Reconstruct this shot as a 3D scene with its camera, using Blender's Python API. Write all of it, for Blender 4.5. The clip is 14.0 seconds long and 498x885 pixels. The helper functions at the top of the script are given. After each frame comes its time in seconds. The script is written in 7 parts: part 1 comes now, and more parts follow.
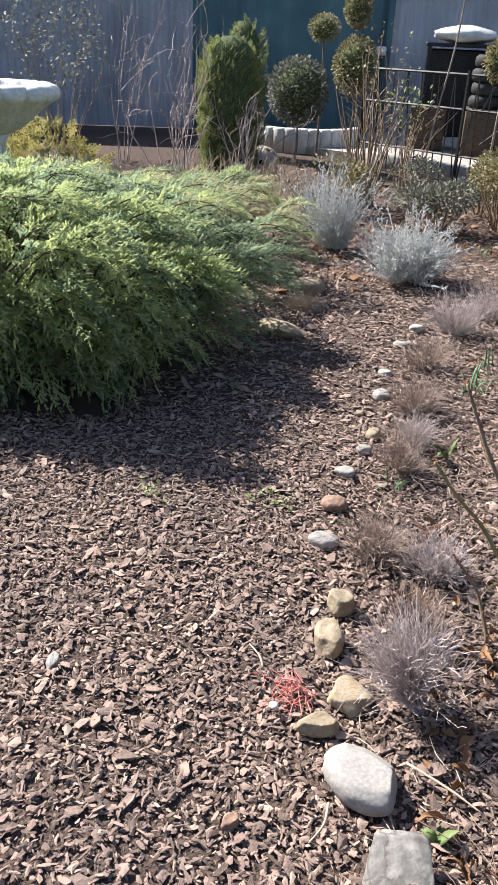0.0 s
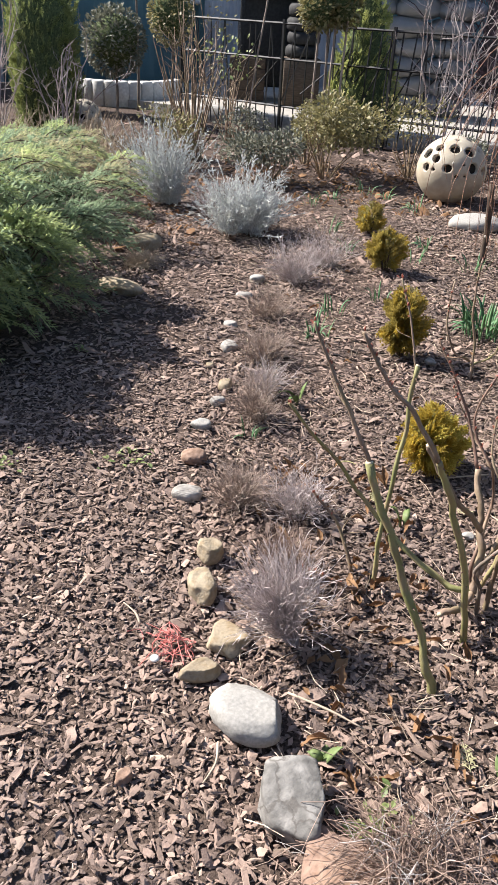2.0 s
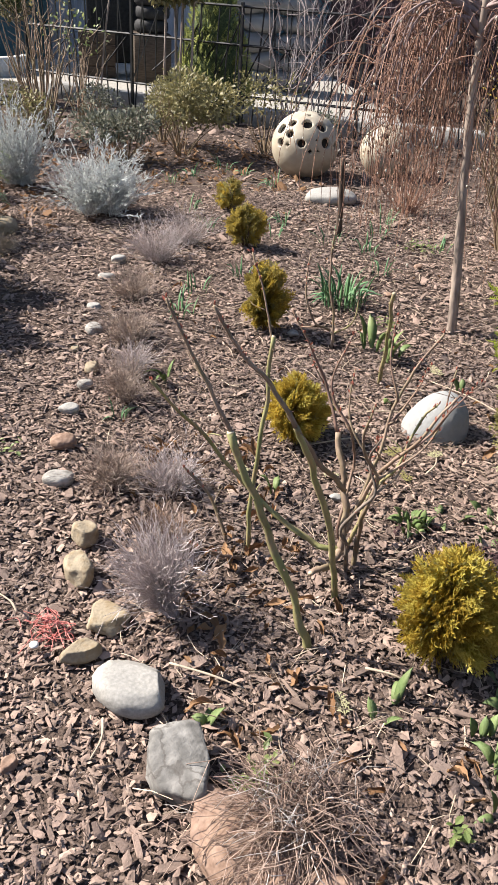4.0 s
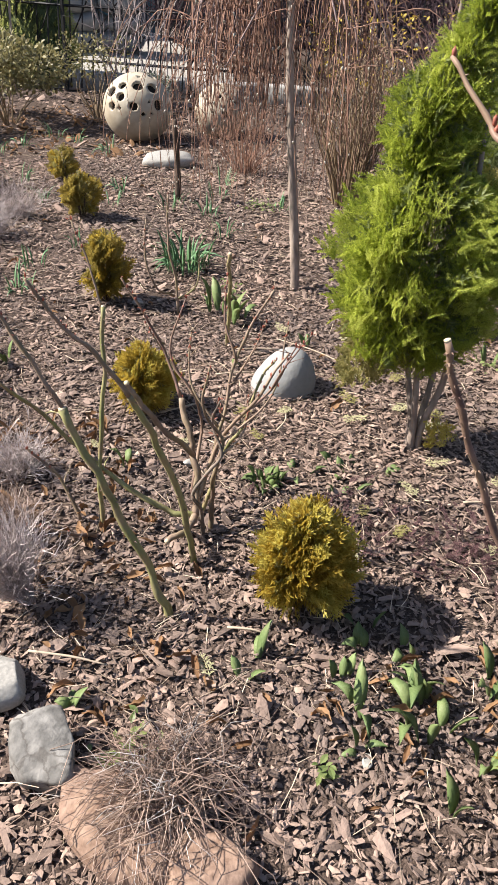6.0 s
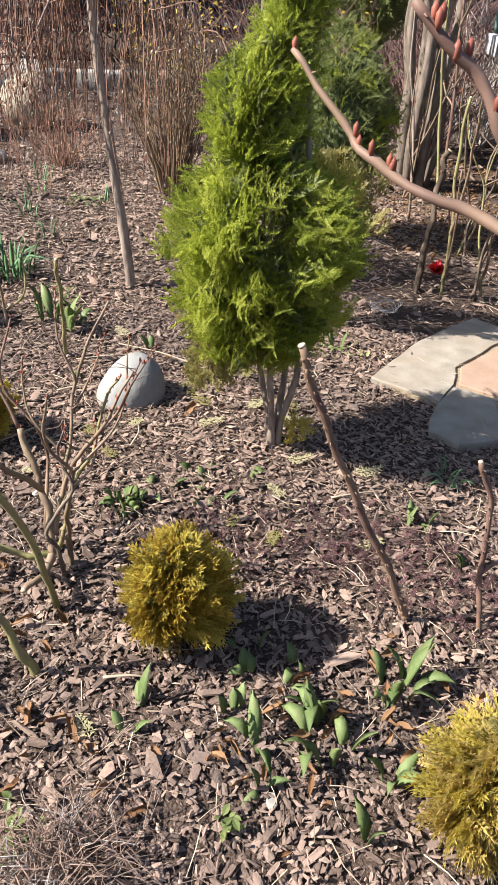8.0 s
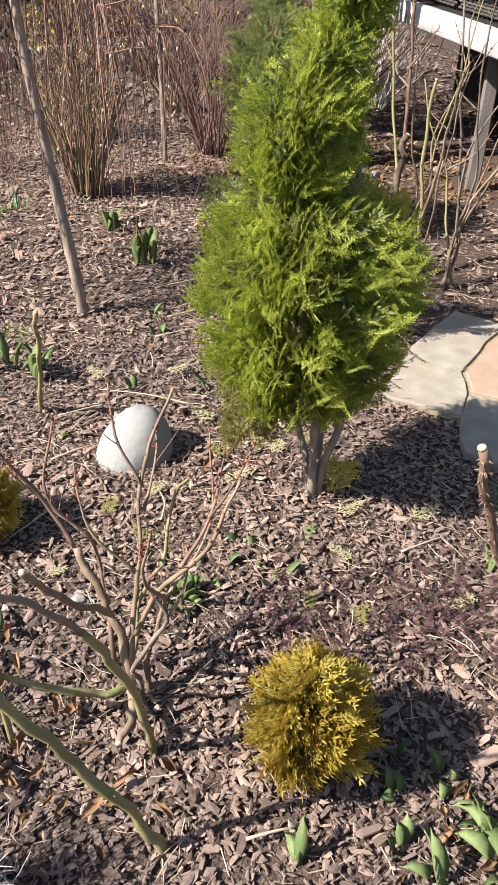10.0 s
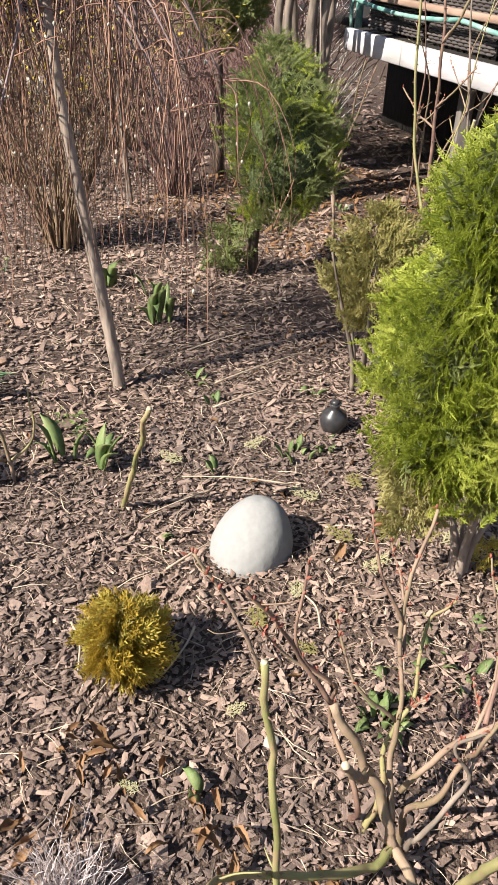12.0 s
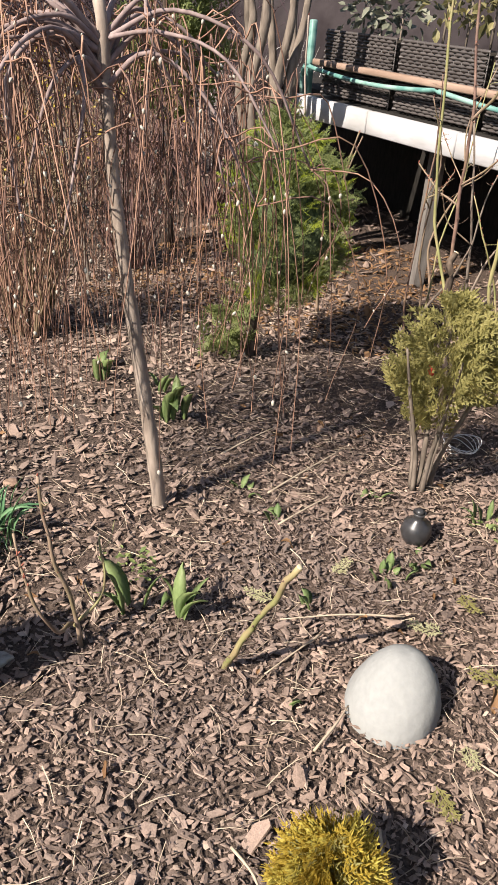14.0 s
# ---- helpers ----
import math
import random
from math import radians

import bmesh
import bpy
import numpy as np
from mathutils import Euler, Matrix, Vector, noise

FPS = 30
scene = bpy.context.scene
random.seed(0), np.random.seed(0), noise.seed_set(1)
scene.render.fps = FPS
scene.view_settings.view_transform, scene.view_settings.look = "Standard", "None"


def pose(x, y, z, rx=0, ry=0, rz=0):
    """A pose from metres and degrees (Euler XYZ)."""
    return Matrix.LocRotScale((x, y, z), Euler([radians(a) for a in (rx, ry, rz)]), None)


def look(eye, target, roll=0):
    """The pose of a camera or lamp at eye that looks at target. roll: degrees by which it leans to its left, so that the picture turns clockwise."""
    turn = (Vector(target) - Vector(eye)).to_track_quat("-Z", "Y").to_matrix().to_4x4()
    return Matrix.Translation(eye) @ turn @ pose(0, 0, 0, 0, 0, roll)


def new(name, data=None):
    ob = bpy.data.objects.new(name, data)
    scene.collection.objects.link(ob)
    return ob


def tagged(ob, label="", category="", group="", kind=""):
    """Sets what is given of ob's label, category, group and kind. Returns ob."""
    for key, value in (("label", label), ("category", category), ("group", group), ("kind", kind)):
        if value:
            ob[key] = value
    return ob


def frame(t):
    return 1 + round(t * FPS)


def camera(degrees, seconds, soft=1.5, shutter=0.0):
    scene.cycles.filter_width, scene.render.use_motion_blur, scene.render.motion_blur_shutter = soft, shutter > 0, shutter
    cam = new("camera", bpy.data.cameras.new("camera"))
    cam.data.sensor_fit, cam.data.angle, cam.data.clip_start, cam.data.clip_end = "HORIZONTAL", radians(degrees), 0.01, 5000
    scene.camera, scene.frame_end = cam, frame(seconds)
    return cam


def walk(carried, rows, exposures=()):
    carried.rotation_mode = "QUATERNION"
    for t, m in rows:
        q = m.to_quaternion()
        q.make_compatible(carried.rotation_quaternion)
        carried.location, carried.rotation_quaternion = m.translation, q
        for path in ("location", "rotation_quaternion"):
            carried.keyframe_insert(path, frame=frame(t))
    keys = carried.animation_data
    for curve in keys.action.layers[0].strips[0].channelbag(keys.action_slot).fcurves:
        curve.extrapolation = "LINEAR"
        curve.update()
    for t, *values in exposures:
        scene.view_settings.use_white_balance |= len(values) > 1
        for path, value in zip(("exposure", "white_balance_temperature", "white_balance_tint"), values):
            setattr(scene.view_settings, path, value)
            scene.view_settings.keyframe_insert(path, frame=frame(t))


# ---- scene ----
cam = camera(35.3, 14.0, soft=0.75)
PATH = [
    (0, (0.385, 0.112, 1.431), (0.095, 1.865, 0.513), 2.5),
    (0.5, (0.404, 0.12, 1.433), (0.221, 1.876, 0.492), 2.4),
    (1, (0.412, 0.121, 1.431), (0.328, 1.873, 0.469), 2.3),
    (1.5, (0.384, 0.114, 1.422), (0.397, 1.858, 0.443), 2.9),
    (2, (0.372, 0.102, 1.41), (0.464, 1.838, 0.419), 3.0),
    (4.5, (0.44, 0.044, 1.42), (0.896, 1.694, 0.387), 3.7),
    (5, (0.477, 0.031, 1.419), (0.997, 1.65, 0.367), 3.2),
    (5.5, (0.495, 0.033, 1.418), (1.088, 1.619, 0.353), 3.0),
    (6, (0.493, 0.046, 1.413), (1.175, 1.591, 0.342), 3.6),
    (6.5, (0.514, 0.051, 1.411), (1.278, 1.554, 0.336), 3.7),
    (7, (0.523, 0.058, 1.415), (1.372, 1.514, 0.338), 3.7),
    (7.5, (0.558, 0.099, 1.408), (1.486, 1.502, 0.326), 3.7),
    (7.7, (0.573, 0.132, 1.401), (1.528, 1.516, 0.319), 3.6),
    (9.8, (0.465, 0.724, 1.478), (1.64, 1.858, 0.323), 1.6),
    (10, (0.444, 0.792, 1.473), (1.639, 1.903, 0.317), 2.0),
    (10.5, (0.409, 0.983, 1.47), (1.638, 2.046, 0.304), 1.9),
    (11, (0.399, 1.164, 1.473), (1.666, 2.185, 0.31), 1.9),
    (11.5, (0.32, 1.349, 1.491), (1.644, 2.314, 0.345), 2.0),
    (12, (0.231, 1.516, 1.503), (1.625, 2.417, 0.388), 2.2),
    (12.5, (0.212, 1.67, 1.511), (1.67, 2.503, 0.425), 2.9),
    (13, (0.24, 1.871, 1.501), (1.754, 2.646, 0.449), 3.1),
    (13.5, (0.281, 2.064, 1.51), (1.838, 2.779, 0.479), 3.8),
    (14, (0.269, 2.284, 1.51), (1.867, 2.935, 0.499), 4.0),
]
walk(cam, [(t, look(eye, target, roll)) for t, eye, target, roll in PATH],
     exposures=[(0.0, 1.42, 6350, 13), (5.0, 1.30, 6600, 12), (7.5, 1.30, 6600, 12), (10.5, 1.30, 6600, 11), (13.0, 1.08, 6850, 12), (14.0, 1.04, 6850, 12)])

# ---- light ----
SUN_TO = Vector((-0.68, 0.345, 0.66)).normalized()   # towards the sun
world = bpy.data.worlds.new("world")
scene.world = world
world.use_nodes = True
sky = world.node_tree.nodes.new("ShaderNodeTexSky")
sky.sky_type = 'NISHITA'
sky.sun_disc = False
sky.sun_elevation = math.asin(SUN_TO.z)
sky.sun_rotation = math.atan2(SUN_TO.x, SUN_TO.y)
background = world.node_tree.nodes["Background"]
background.inputs["Strength"].default_value = 0.075
world.node_tree.links.new(sky.outputs[0], background.inputs[0])
sun_data = bpy.data.lights.new("sun", "SUN")
sun_data.energy, sun_data.angle, sun_data.color = 5.0, radians(0.5), (1.0, 0.95, 0.87)
sun = new("sun", sun_data)
sun.rotation_euler = SUN_TO.to_track_quat("Z", "Y").to_euler()

rng = np.random.default_rng(7)


# ---- materials ----
def material(name, dark, light, rough=0.8, spec=0.3, scale=30.0, island=0.0, objrand=0.0, through_light=0.0, bump=0.0,
             bump_scale=0.0, metal=0.0, stain=None, stain_scale=3.0, stain_amount=0.5, stretch=None, crack=None, crack_scale=8.0):
    """A surface that wanders between two colours at two scales, with optional change from piece to piece."""
    m = bpy.data.materials.new(name)
    m.use_nodes = True
    n, link = m.node_tree.nodes, m.node_tree.links.new
    bsdf = n["Principled BSDF"]
    coord = n.new("ShaderNodeTexCoord")
    vec = coord.outputs["Object"]
    if stretch:
        mapping = n.new("ShaderNodeMapping")
        mapping.inputs["Scale"].default_value = stretch
        link(vec, mapping.inputs[0])
        vec = mapping.outputs[0]
    fine = n.new("ShaderNodeTexNoise")
    fine.inputs["Scale"].default_value, fine.inputs["Detail"].default_value = scale, 5.0
    link(vec, fine.inputs["Vector"])
    value = fine.outputs["Fac"]
    if island or objrand:
        if island:
            source = n.new("ShaderNodeNewGeometry").outputs["Random Per Island"]
        else:
            source = n.new("ShaderNodeObjectInfo").outputs["Random"]
        mixv = n.new("ShaderNodeMix")
        mixv.inputs["Factor"].default_value = island or objrand
        link(value, mixv.inputs["A"]), link(source, mixv.inputs["B"])
        value = mixv.outputs["Result"]
    ramp = n.new("ShaderNodeValToRGB")
    lo, hi = (0.05, 0.95) if island or objrand else (0.3, 0.7)
    ramp.color_ramp.elements[0].position, ramp.color_ramp.elements[1].position = lo, hi
    ramp.color_ramp.elements[0].color, ramp.color_ramp.elements[1].color = (*dark, 1), (*light, 1)
    link(value, ramp.inputs[0])
    colour = ramp.outputs[0]
    if stain:
        broad = n.new("ShaderNodeTexNoise")
        broad.inputs["Scale"].default_value, broad.inputs["Detail"].default_value = stain_scale, 3.0
        link(coord.outputs["Object"], broad.inputs["Vector"])
        cut = n.new("ShaderNodeMapRange")
        cut.inputs["From Min"].default_value, cut.inputs["From Max"].default_value = 0.45, 0.65
        cut.inputs["To Max"].default_value = stain_amount
        link(broad.outputs["Fac"], cut.inputs["Value"])
        mixc = n.new("ShaderNodeMix")
        mixc.data_type = 'RGBA'
        link(cut.outputs[0], mixc.inputs[0])
        mixc.inputs[7].default_value = (*stain, 1)
        link(colour, mixc.inputs[6])
        colour = mixc.outputs[2]
    if crack:
        warp = n.new("ShaderNodeVectorMath")
        warp.operation = 'ADD'
        link(coord.outputs["Object"], warp.inputs[0])
        small = n.new("ShaderNodeVectorMath")
        small.operation = 'SCALE'
        small.inputs["Scale"].default_value = 0.05
        link(fine.outputs["Color"], small.inputs[0]), link(small.outputs[0], warp.inputs[1])
        cells = n.new("ShaderNodeTexVoronoi")
        cells.feature = 'DISTANCE_TO_EDGE'
        cells.inputs["Scale"].default_value = crack_scale
        link(warp.outputs[0], cells.inputs["Vector"])
        line = n.new("ShaderNodeMapRange")
        line.inputs["From Min"].default_value, line.inputs["From Max"].default_value = 0.008, 0.03
        line.inputs["To Min"].default_value, line.inputs["To Max"].default_value = 0.6, 0.0
        link(cells.outputs["Distance"], line.inputs["Value"])
        mixk = n.new("ShaderNodeMix")
        mixk.data_type = 'RGBA'
        link(line.outputs[0], mixk.inputs[0])
        mixk.inputs[7].default_value = (*crack, 1)
        link(colour, mixk.inputs[6])
        colour = mixk.outputs[2]
    link(colour, bsdf.inputs["Base Color"])
    bsdf.inputs["Roughness"].default_value = rough
    bsdf.inputs["Specular IOR Level"].default_value = spec
    bsdf.inputs["Metallic"].default_value = metal
    if bump:
        relief = n.new("ShaderNodeTexNoise")
        relief.inputs["Scale"].default_value, relief.inputs["Detail"].default_value = bump_scale or scale * 2, 6.0
        link(vec, relief.inputs["Vector"])
        bumper = n.new("ShaderNodeBump")
        bumper.inputs["Strength"].default_value, bumper.inputs["Distance"].default_value = 0.8, bump
        link(relief.outputs["Fac"], bumper.inputs["Height"])
        link(bumper.outputs[0], bsdf.inputs["Normal"])
    if through_light:
        glow = n.new("ShaderNodeBsdfTranslucent")
        link(colour, glow.inputs["Color"])
        blend = n.new("ShaderNodeMixShader")
        blend.inputs[0].default_value = through_light
        link(bsdf.outputs[0], blend.inputs[1]), link(glow.outputs[0], blend.inputs[2])
        link(blend.outputs[0], n["Material Output"].inputs["Surface"])
    return m


M_SOIL = material("soil", (0.032, 0.023, 0.019), (0.135, 0.096, 0.077), 0.95, 0.15, 150, bump=0.012, bump_scale=120, stain=(0.06, 0.045, 0.037), stain_scale=1.2, stain_amount=0.5)
M_CHIP = material("bark_chips", (0.042, 0.030, 0.025), (0.42, 0.30, 0.24), 0.8, 0.25, 110, island=0.55, bump=0.002, bump_scale=260, stain=(0.115, 0.092, 0.085), stain_scale=1.6, stain_amount=0.5)
M_CHIP_BIG = material("bark_pieces", (0.08, 0.056, 0.045), (0.30, 0.215, 0.175), 0.9, 0.15, 90, objrand=0.5, bump=0.003, bump_scale=180)
M_CHIP_PALE = material("dry_chips", (0.2, 0.145, 0.115), (0.44, 0.335, 0.27), 0.85, 0.2, 25, island=0.7, bump=0.002, bump_scale=220)
M_STRAW = material("straw", (0.24, 0.18, 0.13), (0.55, 0.45, 0.34), 0.8, 0.25, 12, island=0.7)
M_STONE_W = material("pale_stone", (0.25, 0.24, 0.22), (0.36, 0.345, 0.315), 0.8, 0.25, 130, bump=0.0012, bump_scale=120, stain=(0.30, 0.28, 0.25), stain_scale=11, stain_amount=0.25)
M_STONE_G = material("grey_stone", (0.15, 0.14, 0.125), (0.33, 0.31, 0.28), 0.75, 0.3, 40, bump=0.003, bump_scale=120, stain=(0.40, 0.38, 0.35), stain_scale=22, stain_amount=0.6, stretch=(1, 2.5, 1))
M_STONE_C = material("cracked_stone", (0.09, 0.086, 0.08), (0.21, 0.2, 0.185), 0.8, 0.25, 34, bump=0.004, bump_scale=80, stain=(0.36, 0.345, 0.32), stain_scale=16, stain_amount=0.4, crack=(0.075, 0.066, 0.058), crack_scale=7)
M_STONE_Y = material("tan_stone", (0.19, 0.15, 0.10), (0.38, 0.32, 0.23), 0.8, 0.25, 110, objrand=0.25, bump=0.003, bump_scale=150, stain=(0.22, 0.16, 0.09), stain_scale=38, stain_amount=0.7)
M_STONE_P = material("pink_stone", (0.17, 0.105, 0.075), (0.34, 0.235, 0.175), 0.9, 0.15, 60, bump=0.006, bump_scale=55, stain=(0.19, 0.13, 0.105), stain_scale=9, stain_amount=0.6)
M_SLAB = material("flagstone", (0.24, 0.215, 0.175), (0.35, 0.32, 0.27), 0.85, 0.25, 14, bump=0.002, bump_scale=60, stain=(0.28, 0.23, 0.18), stain_scale=5, stain_amount=0.6)
M_SLAB_P = material("pink_flagstone", (0.3, 0.2, 0.145), (0.4, 0.285, 0.215), 0.85, 0.25, 14, bump=0.002, bump_scale=60, stain=(0.32, 0.23, 0.17), stain_scale=6, stain_amount=0.5)
M_CEMENT = material("white_cement", (0.25, 0.252, 0.247), (0.285, 0.287, 0.278), 0.9, 0.15, 60, bump=0.003, bump_scale=45, stain=(0.2, 0.2, 0.185), stain_scale=5, stain_amount=0.2)
M_CERAMIC = material("cream_ceramic", (0.32, 0.27, 0.2), (0.46, 0.41, 0.32), 0.55, 0.4, 10, bump=0.002, bump_scale=40, stain=(0.36, 0.29, 0.20), stain_scale=6, stain_amount=0.5)
M_HOLLOW = material("dark_inside", (0.02, 0.017, 0.014), (0.035, 0.03, 0.025), 0.9, 0.1, 20)
M_BARK = material("grey_bark", (0.1, 0.08, 0.065), (0.27, 0.22, 0.18), 0.9, 0.15, 40, bump=0.004, bump_scale=60, stretch=(1, 1, 0.25), stain=(0.12, 0.10, 0.08), stain_scale=12, stain_amount=0.5)
M_BARK_W = material("pale_bark", (0.2, 0.155, 0.125), (0.40, 0.325, 0.27), 0.85, 0.2, 40, bump=0.003, bump_scale=60, stretch=(1, 1, 0.25))
M_BARK_D = material("dark_bark", (0.045, 0.033, 0.026), (0.14, 0.105, 0.08), 0.9, 0.15, 40, bump=0.005, bump_scale=50, stretch=(1, 1, 0.25))
M_CANE_G = material("green_cane", (0.15, 0.16, 0.055), (0.32, 0.29, 0.135), 0.6, 0.35, 18, bump=0.001, bump_scale=150, stain=(0.30, 0.20, 0.13), stain_scale=14, stain_amount=0.55, stretch=(1, 1, 0.3))
M_CANE_B = material("brown_cane", (0.15, 0.1, 0.07), (0.33, 0.24, 0.175), 0.7, 0.3, 22, bump=0.001, bump_scale=150, stain=(0.19, 0.16, 0.08), stain_scale=9, stain_amount=0.6, stretch=(1, 1, 0.3))
M_CANE_R = material("red_cane", (0.1, 0.055, 0.045), (0.24, 0.15, 0.115), 0.6, 0.35, 22, stain=(0.28, 0.2, 0.12), stain_scale=9, stain_amount=0.5)
M_CUT = material("cut_wood", (0.45, 0.36, 0.24), (0.62, 0.53, 0.38), 0.9, 0.1, 60)
M_BUD = material("red_bud", (0.18, 0.045, 0.03), (0.42, 0.15, 0.1), 0.5, 0.35, 40, island=0.6, through_light=0.25)
M_TWIG_R = material("willow_twigs", (0.11, 0.056, 0.042), (0.39, 0.225, 0.155), 0.6, 0.35, 14, island=0.7)
M_THICKET = material("purple_brown_twigs", (0.06, 0.034, 0.032), (0.28, 0.17, 0.15), 0.8, 0.2, 14, island=0.7)
M_DEAD = material("dead_brown_twigs", (0.09, 0.058, 0.046), (0.42, 0.31, 0.25), 0.85, 0.15, 12, island=0.75)
M_TWIG_G = material("grey_twigs", (0.26, 0.23, 0.21), (0.58, 0.53, 0.5), 0.8, 0.2, 14, island=0.6)
M_TWIG_B = material("brown_twigs", (0.10, 0.07, 0.045), (0.30, 0.22, 0.14), 0.75, 0.25, 14, island=0.7)
M_TWIG_M = material("mauve_twigs", (0.18, 0.145, 0.14), (0.46, 0.395, 0.38), 0.8, 0.2, 14, island=0.6)
M_LIMB = material("mauve_limbs", (0.13, 0.09, 0.085), (0.33, 0.25, 0.235), 0.75, 0.25, 30, bump=0.001, bump_scale=90, stretch=(1, 1, 0.3))
M_WHITE = material("white_stones", (0.52, 0.51, 0.49), (0.72, 0.71, 0.68), 0.85, 0.2, 30, bump=0.003, bump_scale=60, stain=(0.42, 0.40, 0.36), stain_scale=5, stain_amount=0.5)
M_CATKIN = material("catkin", (0.36, 0.33, 0.28), (0.62, 0.58, 0.50), 0.95, 0.05, 60, island=0.5, through_light=0.2)
M_LAV_DRY = material("dry_lavender", (0.24, 0.2, 0.19), (0.64, 0.56, 0.54), 0.85, 0.15, 10, island=0.8)
M_LAV_TAN = material("tan_stems", (0.15, 0.11, 0.09), (0.5, 0.4, 0.335), 0.85, 0.15, 10, island=0.8)
M_LAV_SIL = material("silver_lavender", (0.34, 0.352, 0.342), (0.74, 0.755, 0.73), 0.8, 0.15, 10, island=0.7, through_light=0.15)
M_JUNIPER = material("juniper_needles", (0.12, 0.19, 0.115), (0.40, 0.48, 0.30), 0.6, 0.3, 3.0, island=0.55, through_light=0.65)
M_JUN_TIP = material("young_lit_juniper_needles", (0.23, 0.31, 0.13), (0.58, 0.63, 0.30), 0.6, 0.3, 3.0, island=0.55, through_light=0.55)
M_JUN_DRY = material("dry_juniper_tips", (0.33, 0.32, 0.17), (0.62, 0.58, 0.36), 0.7, 0.2, 3.0, island=0.6, through_light=0.4)
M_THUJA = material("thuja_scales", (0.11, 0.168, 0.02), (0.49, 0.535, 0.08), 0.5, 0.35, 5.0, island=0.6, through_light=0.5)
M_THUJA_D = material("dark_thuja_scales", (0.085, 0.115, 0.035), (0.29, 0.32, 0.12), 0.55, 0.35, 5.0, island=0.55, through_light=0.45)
M_THUJA_O = material("olive_thuja_scales", (0.19, 0.18, 0.06), (0.45, 0.4, 0.16), 0.6, 0.3, 5.0, island=0.6, through_light=0.45)
M_GOLD = material("golden_thuja_scales", (0.27, 0.19, 0.025), (0.66, 0.5, 0.1), 0.55, 0.3, 6.0, island=0.6, through_light=0.5)
M_GOLD_STRAW = material("straw_gold_scales", (0.42, 0.33, 0.1), (0.72, 0.58, 0.22), 0.55, 0.3, 6.0, island=0.6, through_light=0.5)
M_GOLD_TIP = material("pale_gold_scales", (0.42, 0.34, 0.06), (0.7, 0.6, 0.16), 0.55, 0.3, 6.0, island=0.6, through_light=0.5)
# brighter copy of the thuja green, coloured for sprays in the sun
M_GREEN_LIT = material("lit_green_scales", (0.28, 0.335, 0.045), (0.59, 0.62, 0.145), 0.5, 0.35, 5.0, island=0.6, through_light=0.5)
M_BRONZE = material("bronze_thuja_scales", (0.19, 0.15, 0.04), (0.47, 0.37, 0.095), 0.55, 0.3, 6.0, island=0.6, through_light=0.5)
M_SPRUCE = material("spruce_needles", (0.17, 0.21, 0.06), (0.45, 0.46, 0.17), 0.6, 0.3, 5.0, island=0.6, through_light=0.45)
M_LEAF_D = material("evergreen_leaves", (0.065, 0.075, 0.05), (0.26, 0.26, 0.2), 0.6, 0.25, 5.0, island=0.7, through_light=0.2)
M_LEAF_O = material("olive_leaves", (0.11, 0.105, 0.045), (0.32, 0.28, 0.13), 0.5, 0.35, 5.0, island=0.7, through_light=0.3)
M_LEAF_G = material("light_green_leaves", (0.10, 0.15, 0.045), (0.34, 0.38, 0.15), 0.45, 0.4, 5.0, island=0.7, through_light=0.35)
M_LEAF_YEL = material("yellow_leaves", (0.36, 0.25, 0.03), (0.62, 0.46, 0.09), 0.5, 0.3, 5.0, island=0.7, through_light=0.4)
M_TULIP = material("tulip_leaves", (0.075, 0.135, 0.045), (0.29, 0.37, 0.15), 0.5, 0.3, 20, bump=0.0006, bump_scale=60, stretch=(14, 14, 1), objrand=0.4, through_light=0.3, stain=(0.28, 0.24, 0.12), stain_scale=30, stain_amount=0.25)
# dark green for cores within crowns, with the inner shade put into it
M_CORE = material("core_shade", (0.035, 0.05, 0.024), (0.12, 0.145, 0.065), 0.9, 0.1, 60, bump=0.02, bump_scale=70)
M_DAFF = material("daffodil_leaves", (0.06, 0.16, 0.075), (0.2, 0.35, 0.17), 0.4, 0.4, 12, objrand=0.5, through_light=0.3)
M_DRYLEAF = material("dead_leaves", (0.15, 0.075, 0.035), (0.36, 0.215, 0.115), 0.75, 0.2, 40, objrand=0.6, through_light=0.25)
M_RED = material("red_petals", (0.48, 0.01, 0.02), (0.72, 0.03, 0.04), 0.5, 0.3, 30, island=0.4, through_light=0.2)
M_PINK = material("faded_red_netting", (0.45, 0.12, 0.11), (0.66, 0.26, 0.22), 0.6, 0.3, 30, island=0.4)
M_PURPLE = material("purple_sprigs", (0.06, 0.032, 0.034), (0.17, 0.095, 0.095), 0.8, 0.2, 30, island=0.6, through_light=0.2)
M_POT = material("dark_glaze", (0.018, 0.018, 0.02), (0.045, 0.043, 0.045), 0.35, 0.5, 30)
M_IRON = material("black_iron", (0.012, 0.013, 0.014), (0.03, 0.03, 0.032), 0.5, 0.4, 30, metal=0.4)
M_SHEET = material("corrugated_sheet", (0.27, 0.285, 0.32), (0.42, 0.435, 0.47), 0.6, 0.3, 3, metal=0.1, stain=(0.17, 0.175, 0.19), stain_scale=0.8, stain_amount=0.6, stretch=(1, 1, 0.2))
M_TEALSHEET = material("green_sheet", (0.045, 0.105, 0.125), (0.07, 0.15, 0.17), 0.5, 0.4, 2, metal=0.1, stain=(0.02, 0.04, 0.045), stain_scale=0.8)
M_PAVING = material("patio_paving", (0.26, 0.245, 0.22), (0.38, 0.36, 0.325), 0.9, 0.2, 20, bump=0.004, bump_scale=60, stain=(0.28, 0.26, 0.23), stain_scale=1.5)
